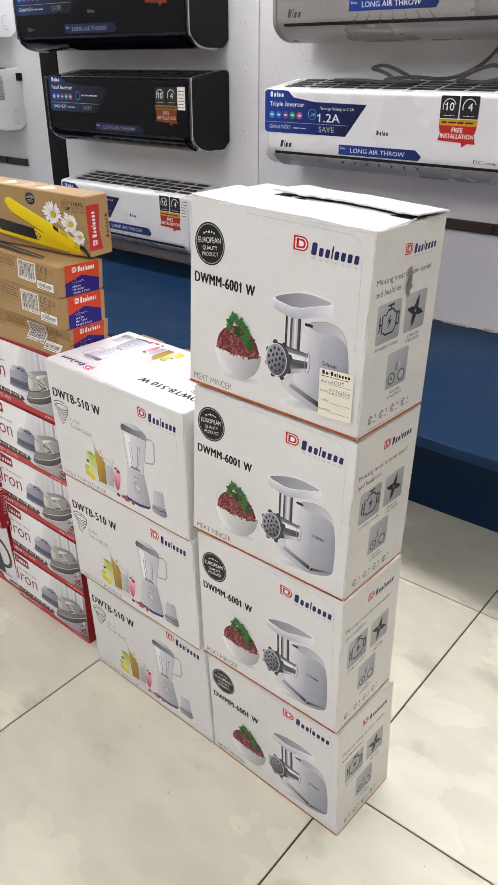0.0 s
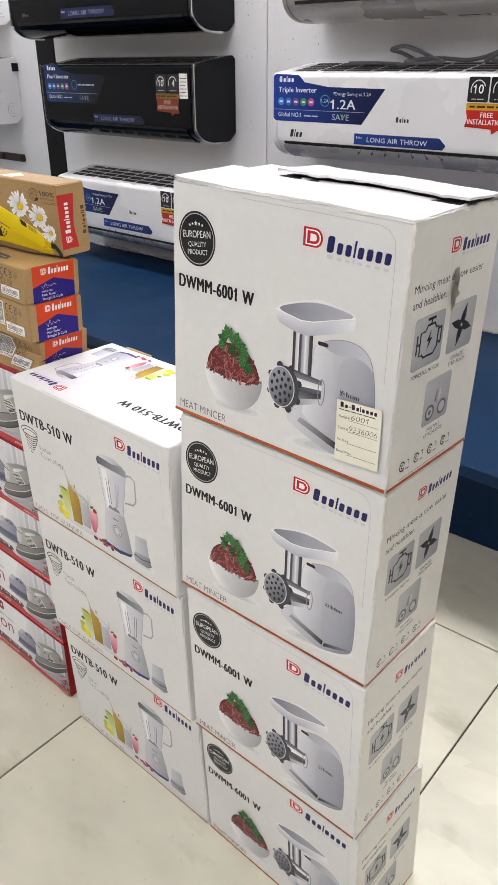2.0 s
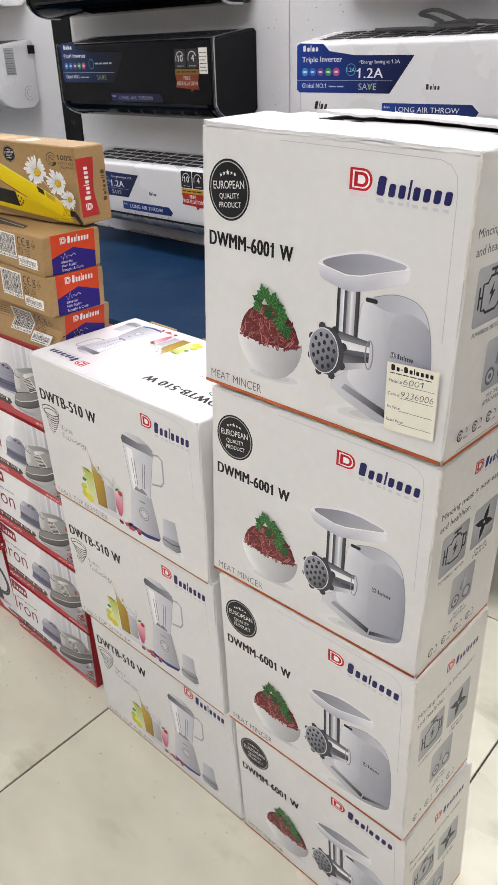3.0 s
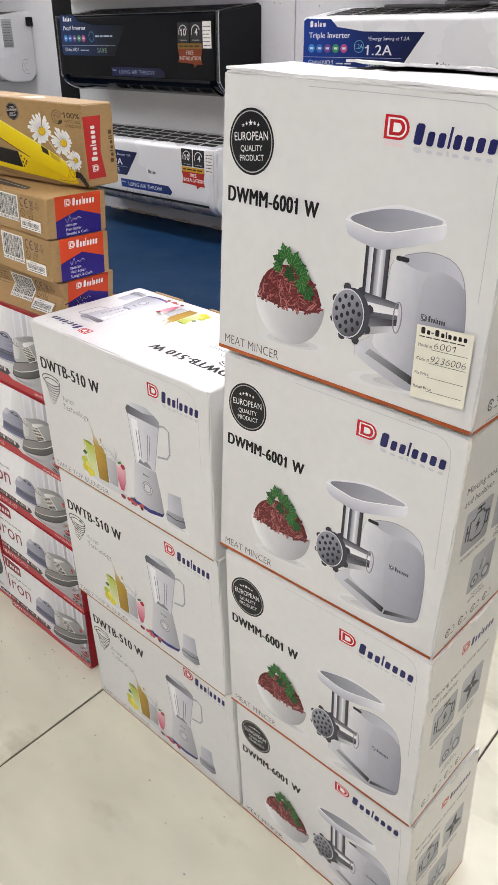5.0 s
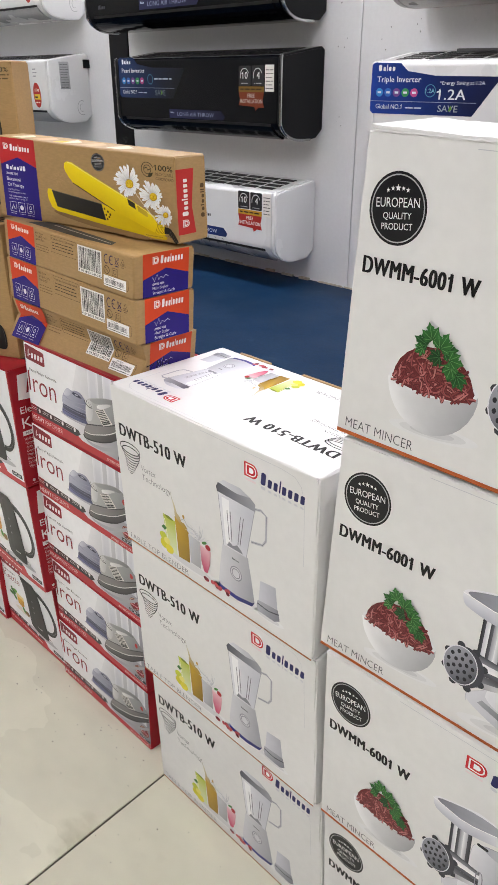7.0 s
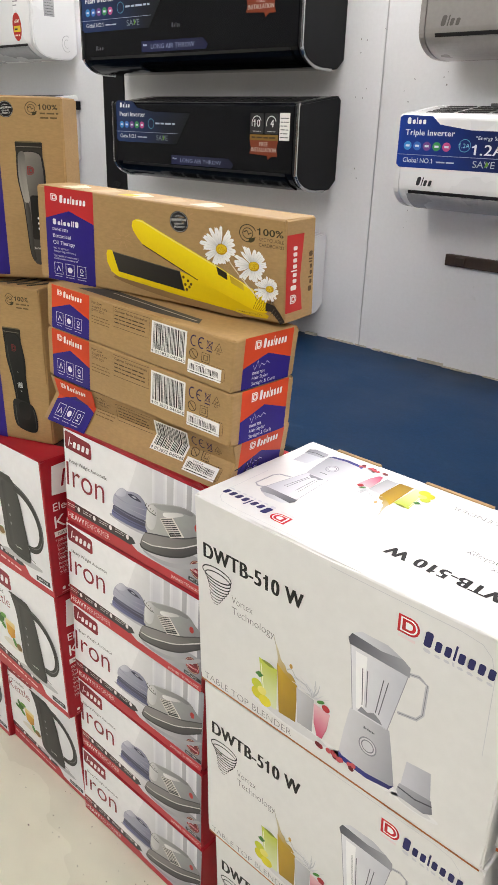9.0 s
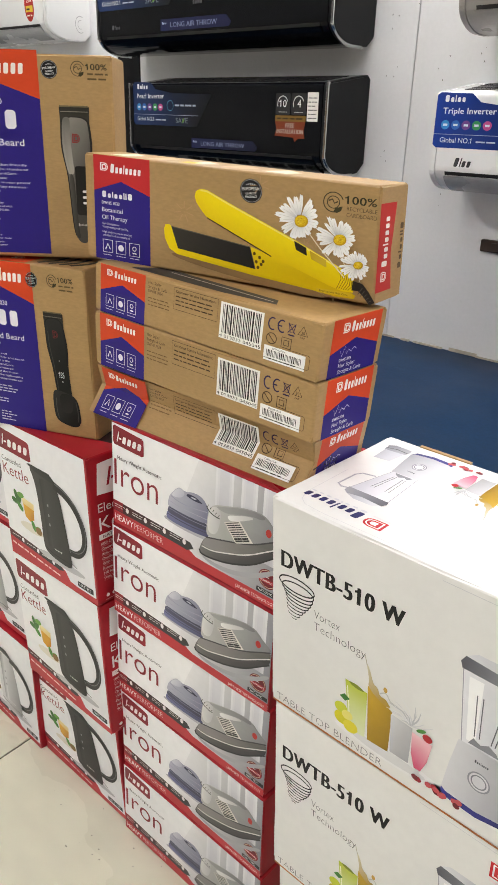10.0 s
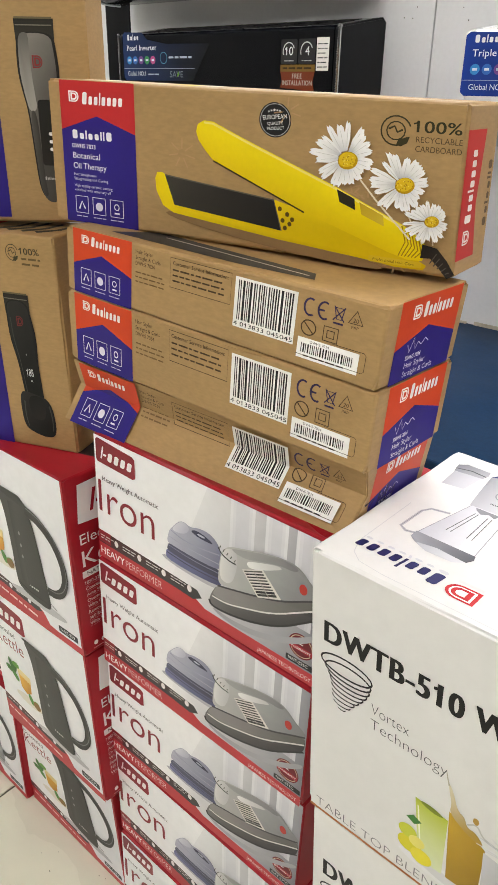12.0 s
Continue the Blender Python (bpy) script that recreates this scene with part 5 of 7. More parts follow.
def kettle_art(p, pic, tea, body, body2, edge):
    p.rect(0.001, 0.001, KW - 0.004, KH - 0.001, "f4f4f6", "e6e6ea", (0.03, 0.1, 0.2, 0.02))
    p.rect(KW - 0.004, 0.001, KW - 0.0008, KH - 0.001, RED)
    p.poly([(0.001, 0.001), (KW - 0.001, 0.001), (KW - 0.001, 0.010), (0.165, 0.0105), (0.150, 0.012), (0.140, 0.024), (0.128, 0.029), (0.001, 0.040)], RED, "c33a42", (0, 0, KW, 0))
    p.poly([(0.001, 0.030), (0.126, 0.020), (0.137, 0.0235), (0.128, 0.0295), (0.001, 0.041)], "54202a", "303234", (0.03, 0.03, 0.08, 0.03))
    p.words(0.006, 0.0185, 0.120, 0.0042, "efc9cb", 3, -4.5)
    for i in range(3):
        p.words(0.008 + 0.038 * i, 0.0335 - 0.003 * i, 0.022, 0.0018, "d8d8da", i)
        p.ell(0.036 + 0.038 * i, 0.0325 - 0.003 * i, 0.0032, 0.0036, "e8e8ea", 10)
    house_label(p, 0.004, 0.166, 0.080, 0.033)
    p.text("Concealed", 0.008, 0.1505, 0.0075, "3b3034", width=0.048)
    p.text("Kettle", 0.008, 0.1305, 0.0185, "8c2331", width=0.064, bold=-0.006)
    p.rrect(0.168, 0.0135, 0.203, 0.0215, 0.0012, "2b2b30")
    p.text("NAT-219", 0.1715, 0.0155, 0.0042, "efefef", width=0.026)
    q = tea
    # tea and mint
    q.ell(0.055, 0.062, 0.030, 0.007, "e2ddd2", 18)
    q.poly([(0.036, 0.106), (0.066, 0.103), (0.063, 0.078), (0.052, 0.072), (0.041, 0.077)], "f1e6b0", "dba432", (0.05, 0.106, 0.052, 0.08))
    q.poly([(0.039, 0.096), (0.065, 0.093), (0.062, 0.078), (0.052, 0.073), (0.042, 0.078)], "e9b63e", "c67f1a", (0.045, 0.09, 0.06, 0.075))
    r = random.Random(5)
    for x, y in ((0.022, 0.104), (0.030, 0.100), (0.017, 0.094), (0.026, 0.092), (0.034, 0.107), (0.030, 0.088), (0.060, 0.068), (0.070, 0.066)):
        a = r.uniform(0, 180)
        q.ell(x, y, 0.0085, 0.0045, r.choice(("4f8a3c", "6ba04a", "3c7031")), 12, a)
    q.ell(0.072, 0.064, 0.008, 0.006, "8b6a3a", 12)
    # kettle
    q = pic
    q.ell(0.125, 0.034, 0.055, 0.006, "bdbdc2", 18)
    kb = [(0.070, 0.161), (0.083, 0.160), (0.112, 0.158), (0.128, 0.152), (0.137, 0.140), (0.143, 0.105), (0.150, 0.060), (0.152, 0.040), (0.146, 0.033), (0.110, 0.035), (0.092, 0.040), (0.086, 0.048), (0.086, 0.090), (0.083, 0.130), (0.078, 0.148)]
    q.poly(soft(kb), body, body2, (0.085, 0.1, 0.148, 0.095))
    q.poly([(0.093, 0.150), (0.104, 0.152), (0.110, 0.050), (0.098, 0.052)], body2, body, (0.095, 0.1, 0.11, 0.1))
    q.line([(0.088, 0.047), (0.110, 0.042), (0.150, 0.041)], 0.0014, edge)
    h = [(0.126, 0.151), (0.150, 0.146), (0.172, 0.132), (0.185, 0.112), (0.188, 0.090), (0.180, 0.072), (0.166, 0.062), (0.150, 0.061)]
    h = soft(h, False)
    q.line(h, 0.012, "232426", 0.010)
    q.line([(u + 0.003, v + 0.003) for u, v in h], 0.0018, "6a6b6e", 0.001)
    q.poly([(0.066, 0.163), (0.072, 0.165), (0.118, 0.164), (0.130, 0.156), (0.126, 0.152), (0.084, 0.157)], "2a2b2d")
    for v in (0.115, 0.100, 0.086):
        q.ell(0.107, v, 0.0018, 0.0024, "85868a", 8)
    q.wordmark(0.112, 0.050, 0.018, 0.0034, "dadada", "l-xxxx")
    q.line([(0.150, 0.045), (0.163, 0.041)], 0.0012, "4a4a4e")


def kettle_carton(m, label, body="3b3c3d", body2="262728", edge="161617", name_group="stacks of kettle cartons"):
    t = thing("kettle_carton", m, label, "carton", name_group)
    part("box", worn_box(KW, KD, KH, 4, 0.0006), RED_BOARD, t)
    a, b, c = Print(), Print(), Print()
    b.shift, c.shift = 0.008, 0.012
    kettle_art(a, b, c, body, body2, edge)
    a.put("front_print", t, front, "white front with red base band")
    b.put("picture", t, lambda u, v, o: front(u, v, o + 0.0007), "printed picture of a kettle")
    c.put("tea_picture", t, lambda u, v, o: front(u, v, o + 0.0005), "printed picture of a glass of tea with mint")
    p = Print()
    p.poly([(0.012, 0.158), (0.10, 0.150), (0.125, 0.166), (0.125, 0.196), (0.100, 0.203), (0.016, 0.200)], "f1eeee")
    p.wordmark(0.026, 0.167, 0.088, 0.024, "9a1d2c", "l-xxxx", slant=0.25)
    p.text("Electric", 0.012, 0.1335, 0.0125, "f4eaea", width=0.055)
    p.text("Kettle", 0.012, 0.1075, 0.0195, "f4eaea", width=0.075)
    p.rect(0.010, 0.0945, 0.16, 0.1025, "efe6e6")
    p.text("NAT-219", 0.016, 0.0962, 0.0048, "4a1a20", width=0.030)
    for i, s in enumerate(("1850-2200W", "Concealed", "Auto Shut", "Overheat", "With On/Off", "Removable", "360 Rotation", "With Warranty")):
        p.text(s, 0.012, 0.0865 - 0.0072 * i, 0.0042, "ecd3d3")
        p.line([(0.012, 0.0848 - 0.0072 * i), (0.10, 0.0848 - 0.0072 * i)], 0.0003, "d88e92")
    p.rect(0.012, 0.0050, 0.160, 0.0060, "d88e92")
    for i in range(3):
        p.ell(0.016 + 0.010 * i, 0.0115, 0.0028, 0.0028, "f1e4e4", 10)
    p.put("side_print", t, right_of(KW), "red side with white lettering")
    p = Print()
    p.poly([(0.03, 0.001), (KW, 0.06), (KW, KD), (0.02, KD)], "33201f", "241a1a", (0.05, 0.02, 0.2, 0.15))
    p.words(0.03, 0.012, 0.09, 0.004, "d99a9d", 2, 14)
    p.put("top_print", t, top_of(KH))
    return t


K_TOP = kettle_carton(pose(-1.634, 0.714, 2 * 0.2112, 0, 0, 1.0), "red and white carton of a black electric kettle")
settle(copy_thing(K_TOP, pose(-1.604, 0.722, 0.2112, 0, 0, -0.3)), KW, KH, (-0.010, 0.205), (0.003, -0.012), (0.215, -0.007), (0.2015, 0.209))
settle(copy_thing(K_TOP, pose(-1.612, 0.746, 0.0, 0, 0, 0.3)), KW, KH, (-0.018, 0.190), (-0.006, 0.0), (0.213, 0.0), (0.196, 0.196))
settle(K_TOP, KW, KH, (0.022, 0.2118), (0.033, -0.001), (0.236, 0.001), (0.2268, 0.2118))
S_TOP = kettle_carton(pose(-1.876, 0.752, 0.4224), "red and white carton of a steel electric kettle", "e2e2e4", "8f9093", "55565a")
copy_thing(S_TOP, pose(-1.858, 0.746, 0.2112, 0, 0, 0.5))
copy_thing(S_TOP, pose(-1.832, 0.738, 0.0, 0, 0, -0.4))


# ---------- kraft cartons of hair tools ----------
ORANGE, NAVY = "d4461f", "291b7c"


def band(p, u0, u1, v0, v1, mid, peak, upper=ORANGE):
    """Orange label over a dark blue one with a roof-shaped top."""
    p.rect(u0, v0, u1, v1, upper)
    p.poly([(u0, v0), (u1, v0), (u1, v0 + mid * (v1 - v0)), ((u0 + u1) / 2, v0 + peak * (v1 - v0)), (u0, v0 + mid * (v1 - v0))], NAVY)


def recycle_mark(p, u, v, s):
    g = "3f3a22"
    p.arc(u, v, s, s, s * 0.10, g, 20, 310, 18)
    p.arc(u, v, s * 0.62, s * 0.62, s * 0.09, g, n=14)
    p.line([(u - 0.5 * s, v + 0.1 * s), (u - 0.1 * s, v + 0.3 * s), (u + 0.1 * s, v - 0.1 * s), (u + 0.45 * s, v + 0.1 * s)], s * 0.14, g)
    p.poly([(u + 0.05 * s, v - 1.0 * s), (u + 0.2 * s, v - 0.6 * s), (u + 0.7 * s, v - 0.4 * s), (u + 0.95 * s, v - 0.35 * s), (u + 0.8 * s, v - 0.8 * s), (u + 0.4 * s, v - 1.05 * s)], g)


def daisy(p, cx, cy, r, seed):
    """A daisy seen aslant: long petals on one side, short ones on the other, some folded over."""
    q = random.Random(seed)
    n = 21
    lean = 1.9 + 0.5 * seed
    for k in [k for k in range(0, n, 2)] + [k for k in range(1, n, 2)]:
        a = 2 * math.pi * k / n + q.uniform(-0.10, 0.10)
        ln = r * q.uniform(0.88, 1.10) * (1.0 + 0.20 * math.cos(a - lean))
        c, s = math.cos(a), math.sin(a)
        w = r * q.uniform(0.09, 0.15)
        tip = q.uniform(-0.5, 0.5) * w
        pts = [(0.2 * ln, -0.35 * w), (0.55 * ln, -w), (0.88 * ln, -0.85 * w), (0.97 * ln, -0.4 * w), (0.93 * ln, tip * 0.3), (ln, 0.35 * w + tip), (0.88 * ln, 0.8 * w), (0.55 * ln, w), (0.2 * ln, 0.35 * w)]
        shade = q.choice(("c9c8c6", "dcdbd8", "b9b8b6"))
        p.poly([(cx + x * c - y * s, cy + x * s + y * c) for x, y in pts], shade, "fbfbfa", (cx, cy, cx + 0.7 * ln * c, cy + 0.7 * ln * s))
        p.line([(cx + 0.3 * ln * c, cy + 0.3 * ln * s), (cx + 0.8 * ln * c, cy + 0.8 * ln * s)], 0.0003, "d2d1ce")
    cx, cy = cx - 0.10 * r * math.cos(lean), cy - 0.10 * r * math.sin(lean)
    p.ell(cx, cy, r * 0.33, r * 0.28, "c79d10", 20, 20)
    p.ell(cx - 0.02 * r, cy + 0.03 * r, r * 0.29, r * 0.23, "e3c020", 18, 20)
    for k in range(24):
        a, d = q.uniform(0, 6.28), math.sqrt(q.random()) * r
        p.ell(cx + 0.27 * d * math.cos(a), cy + 0.22 * d * math.sin(a), 0.0005, 0.0005, q.choice(("b98e0c", "f0d850")), 6)


SW, SD, SH = 0.363, 0.058, 0.117


def straightener_carton(m):
    t = thing("straightener_carton", m, "brown kraft carton of a yellow hair straightener lying across smaller cartons", "carton")
    part("box", worn_box(SW, SD, SH, 5, 0.0010), KRAFT, t)
    s = SW / 0.3385
    p = Print(s * 1.07, 1.0)
    p.shift = -0.0005
    r = random.Random(9)
    # faint printed flowers
    p.hold = True
    for i in range(16):
        cx, cy, q = r.uniform(0.10, 0.31), r.uniform(0.006, 0.112), r.uniform(0.006, 0.012)
        for k in range(7):
            a = 2 * math.pi * k / 7 + i
            p.line([(cx + 0.3 * q * math.cos(a), cy + 0.3 * q * math.sin(a)), (cx + q * math.cos(a), cy + q * math.sin(a))], 0.0010, "b8946a")
    p.hold = False
    flowers = p.put("flower_pattern", t, front, "faint pale flowers printed on the board", INK_MATT)
    flowers["kind"] = "stuff"
    p = Print(s * 1.07, 1.0)
    p.shift = -0.0005
    p.k = 2
    band(p, 0.0135, 0.0850, 0.0005, 0.1165, 0.665, 0.77, "bf2a2c")
    p.mark(0.0225, 0.100, 0.010, 0.0085, "f5eeee", "bf2a2c")
    p.wordmark(0.0345, 0.0985, 0.0400, 0.0095, "f5eeee", slant=0.1)
    p.wordmark(0.023, 0.0710, 0.041, 0.0070, "f0eef6", "XxlxxllX")
    p.text("DWHS 7033", 0.0235, 0.0635, 0.0036, "e9e6f2", width=0.023, bold=0.02)
    p.text("Botanical", 0.0235, 0.0550, 0.0052, "f0eef6", width=0.027)
    p.text("Oil Therapy", 0.0235, 0.0465, 0.0052, "f0eef6", width=0.033)
    p.text("Hair Straightener", 0.0235, 0.0405, 0.0026, "d9d4ea", width=0.023)
    p.text("Straightening and Curling", 0.0235, 0.0368, 0.0026, "d9d4ea", width=0.034)
    p.text("High-quality ceramic coating", 0.0235, 0.0310, 0.0026, "d9d4ea", width=0.038)
    p.text("enriched with rosemary oil", 0.0235, 0.0273, 0.0026, "d9d4ea", width=0.036)
    for i in range(3):
        p.icon(0.0238 + 0.0175 * i, 0.0088, 0.0125, "e9e6f2", i)
        p.words(0.0238 + 0.0175 * i, 0.0052, 0.0125, 0.0012, "cfc9e2", i)
    p.put("front_label", t, front, "red and dark blue label with white lettering", INK_MATT)
    p = Print(s, 1.0)
    p.shift = 0.0125
    quality_badge(p, 0.1985, 0.0975, 0.0122)
    p.put("quality_badge", t, front, "", INK_MATT)
    p = Print(s * 0.981, 1.0)
    p.shift = 0.0101
    # lower arm with the dark plate
    p.ell(0.20, 0.010, 0.09, 0.006, "8d6f49", 24, -6)
    p.poly([(0.101, 0.046), (0.103, 0.051), (0.108, 0.0515), (0.112, 0.049), (0.120, 0.045), (0.206, 0.0405), (0.225, 0.036), (0.300, 0.016), (0.318, 0.007), (0.316, 0.0035), (0.297, 0.003), (0.280, 0.005), (0.210, 0.0105), (0.118, 0.020), (0.108, 0.025), (0.102, 0.036)], "f0d40e", "d6b40a", (0.2, 0.04, 0.205, 0.008))
    p.poly([(0.1105, 0.0495), (0.206, 0.0400), (0.2125, 0.0175), (0.119, 0.0265)], "3a3630", "1d1b1a", (0.11, 0.05, 0.2, 0.02))
    p.line([(0.1105, 0.0495), (0.206, 0.0400), (0.2125, 0.0175)], 0.0010, "5c564c")
    for u, v in ((0.211, 0.034), (0.217, 0.0305), (0.221, 0.027), (0.2135, 0.0255), (0.219, 0.0235), (0.2155, 0.020)):
        p.ell(u, v, 0.0017, 0.0019, "5a4508", 8)
    # upper arm
    p.poly([(0.140, 0.085), (0.1415, 0.0905), (0.147, 0.0935), (0.155, 0.093), (0.180, 0.083), (0.254, 0.0545), (0.300, 0.034), (0.314, 0.026), (0.3175, 0.018), (0.315, 0.010), (0.305, 0.0095), (0.292, 0.013), (0.230, 0.034), (0.155, 0.0645), (0.148, 0.0715), (0.142, 0.079)], "f7e016", "e6c60c", (0.2, 0.075, 0.19, 0.050))
    p.line([(0.147, 0.0920), (0.155, 0.0915), (0.180, 0.0815), (0.254, 0.0530), (0.300, 0.0325)], 0.0014, "f7e67a")
    p.line([(0.155, 0.0643), (0.230, 0.0336)], 0.0012, "3a300c")
    p.poly([(0.2535, 0.0535), (0.2665, 0.0480), (0.2675, 0.0400), (0.2560, 0.0445)], "2c2718")
    p.poly([(0.270, 0.0460), (0.287, 0.0385), (0.288, 0.0310), (0.272, 0.0375)], "c2a01a", "d9bd3a", (0.27, 0.045, 0.285, 0.03))
    for i in range(6):
        p.line([(0.300 + 0.0024 * i, 0.0330 - 0.0018 * i), (0.303 + 0.0022 * i, 0.022 - 0.0012 * i), (0.299 + 0.0022 * i, 0.0115)], 0.0007, "9c7d0c")
    p.rrect(0.279, 0.0045, 0.315, 0.0090, 0.001, "d8b828")
    p.text("Professional Hair Care", 0.282, 0.0057, 0.0020, "6a5208", width=0.028)
    p.line([(0.314, 0.017), (0.322, 0.0165), (0.328, 0.010), (0.334, 0.0015)], 0.010, "2b2622", 0.006)
    for i in range(5):
        p.line([(0.324 + 0.0022 * i, 0.0165 - 0.003 * i), (0.320 + 0.0026 * i, 0.009 - 0.0015 * i)], 0.0007, "57504a")
    # flowers
    p.line([(0.266, 0.066), (0.282, 0.048), (0.306, 0.024)], 0.0012, "e6d9bf")
    p.line([(0.300, 0.055), (0.304, 0.040), (0.311, 0.026)], 0.0010, "e6d9bf")
    p.line([(0.320, 0.034), (0.321, 0.022)], 0.0010, "e6d9bf")
    daisy(p, 0.259, 0.0755, 0.0215, 1)
    daisy(p, 0.2985, 0.0615, 0.0195, 2)
    daisy(p, 0.3185, 0.0385, 0.0140, 3)
    p.put("picture", t, lambda u, v, o: front(u, v, o + 0.0006), "printed picture of a yellow straightener and daisies", INK_MATT)
    p = Print(s, 1.0)
    p.shift = 0.0062
    recycle_mark(p, 0.289, 0.0965, 0.0095)
    p.text("100%", 0.302, 0.0965, 0.0078, "34331c", width=0.027, bold=0.015)
    p.text("RECYCLABLE", 0.302, 0.0900, 0.0040, "5a4a2e", width=0.028)
    p.text("CARDBOARD", 0.302, 0.0840, 0.0040, "5a4a2e", width=0.028)
    p.put("recycling_mark", t, front, "", INK_MATT)
    p = Print()
    p.poly([(0.001, 0.012), (0.034, 0.012), (0.028, 0.05), (0.034, 0.100), (0.001, 0.100)], "c0302c")
    p.mark(0.010, 0.022, 0.012, 0.010, "f2e9e6", "c0302c")
    p.wordmark(0.021, 0.036, 0.052, 0.011, "f2e9e6", rot=90)
    p.wordmark(0.052, 0.030, 0.050, 0.007, "5d4526", "XxlxxllX", rot=90)
    p.put("end_label", t, right_of(SW), "red end label", INK_MATT)
    p = Print()
    for i in range(5):
        p.poly([(0.03 + 0.05 * i, 0.010), (0.06 + 0.05 * i, 0.008), (0.065 + 0.05 * i, 0.03), (0.04 + 0.05 * i, 0.045)], "e6d9bf" if i % 2 == 0 else "c9a882")
    p.rrect(0.130, 0.006, 0.150, 0.024, 0.002, "d8b828")
    p.put("top_print", t, top_of(SH), "", INK_MATT)
    return t


HW, HD, HH = 0.343, 0.097, 0.0588


def styler_carton(m, label, crease=0.0):
    t = thing("styler_carton", m, label, "carton", "stack of hair styler cartons")
    if crease:
        part("box", extrude_x([(-crease, 0), (HD, 0), (HD, HH), (0, HH), (crease, HH * 0.55)], 0, HW, 0.001), KRAFT, t)
    else:
        part("box", worn_box(HW, HD, HH, 6, 0.0012), KRAFT, t)
    s = HW / 0.30

    def front(u, v, o):
        k = v / HH
        bend = crease * ((2 * k / 0.55 - 1) if k < 0.55 else (1 - (k - 0.55) / 0.45))
        return (u, bend - (8 * o if crease else o), v)

    p = Print(s, HH / 0.06)
    for v0, v1 in ((0.0003, 0.0330), (0.0330, 0.0597)):
        p.rect(0.010, v0, 0.0815, v1, ORANGE)
    p.rect(0.010, 0.0003, 0.0815, 0.0276, NAVY)
    p.poly([(0.010, 0.0276), (0.0815, 0.0276), (0.0660, 0.0330), (0.0255, 0.0330)], NAVY)
    p.poly([(0.0255, 0.0330), (0.0660, 0.0330), (0.0457, 0.0400)], NAVY)
    p.mark(0.021, 0.0475, 0.0095, 0.0075, "f4ece6", ORANGE)
    p.wordmark(0.032, 0.0465, 0.036, 0.0085, "f4ece6", slant=0.1)
    for i in range(3):
        p.icon(0.0195 + 0.0178 * i, 0.0095, 0.0130, "e9e6f2", i)
        p.words(0.0195 + 0.0178 * i, 0.0055, 0.0125, 0.0012, "cfc9e2", i)
    p.put("front_label", t, front, "orange and dark blue label", INK_MATT)
    p = Print(s, HH / 0.06)
    d = "4a3820"
    p.text("Hair Styler", 0.086, 0.0515, 0.0034, d, width=0.019)
    p.text("Straight & Curls", 0.086, 0.0465, 0.0034, d, width=0.027)
    p.text("DWHS 7034", 0.086, 0.0415, 0.0034, d, width=0.021)
    for i in range(3):
        p.words(0.086, 0.0345 - 0.004 * i, 0.032, 0.0018, "7a603a", 30 + i)
    p.line([(0.1235, 0.0310), (0.1820, 0.0310), (0.1820, 0.0555), (0.1235, 0.0555), (0.1235, 0.0310)], 0.0005, d)
    p.text("Customer Service Information:", 0.126, 0.0500, 0.0032, d, width=0.053, bold=0.02)
    for i in range(3):
        p.words(0.126, 0.0450 - 0.0045 * i, 0.050, 0.0020, d, 40 + i)
    p.put("small_print", t, front, "dark brown small print", INK_MATT)
    p = Print(s, HH / 0.06)
    k = "33284f"
    p.arc(0.247, 0.0465, 0.0045, 0.0060, 0.0014, k, 60, 300, 12)
    p.arc(0.2575, 0.0465, 0.0045, 0.0060, 0.0014, k, 60, 300, 12)
    p.line([(0.253, 0.0465), (0.2575, 0.0465)], 0.0013, k)
    p.line([(0.2645, 0.0510), (0.2665, 0.0430), (0.2700, 0.0430), (0.2715, 0.0510), (0.2645, 0.0510)], 0.0008, k)
    p.line([(0.2640, 0.0420), (0.2720, 0.0520)], 0.0008, k)
    p.line([(0.2640, 0.0520), (0.2720, 0.0420)], 0.0008, k)
    p.rect(0.2645, 0.0395, 0.2715, 0.0408, k)
    p.line([(0.2750, 0.0430), (0.2850, 0.0430), (0.2800, 0.0520), (0.2750, 0.0430)], 0.0010, d)
    p.text("20", 0.2800, 0.0440, 0.0030, d, align="c")
    p.text("PAP", 0.2800, 0.0395, 0.0022, d, align="c")
    p.arc(0.2475, 0.0315, 0.0055, 0.0055, 0.0009, d, n=18)
    p.line([(0.2440, 0.0350), (0.2510, 0.0280)], 0.0009, d)
    for q in (0.0052, 0.0026):
        p.line([(0.2640 - q, 0.0310 - q), (0.2640 + q, 0.0310 - q), (0.2640 + q, 0.0310 + q), (0.2640 - q, 0.0310 + q), (0.2640 - q, 0.0310 - q)], 0.0008, d)
    p.line([(0.2395, 0.0105), (0.2890, 0.0105), (0.2905, 0.0120), (0.2905, 0.0235), (0.2890, 0.0250), (0.2660, 0.0250)], 0.0004, d)
    p.put("approval_mark", t, front, "dark approval symbols", INK_MATT)
    p = Print(s, HH / 0.06)
    p.rect(0.1855, 0.0155, 0.2370, 0.0330, "f1efea")
    p.rect(0.1855, 0.0330, 0.2370, 0.0545, "f1efea")
    p.hold = True
    r = random.Random(4)
    x = 0.1885
    while x < 0.2335:
        w = r.choice((0.0008, 0.0008, 0.0012, 0.0019))
        p.rect(x, 0.0215, x + w, 0.0330, "1b1b1c")
        p.rect(x, 0.0330, x + w, 0.0525, "1b1b1c")
        x += w + r.choice((0.0008, 0.0009, 0.0014))
    p.hold = False
    p.k += 1
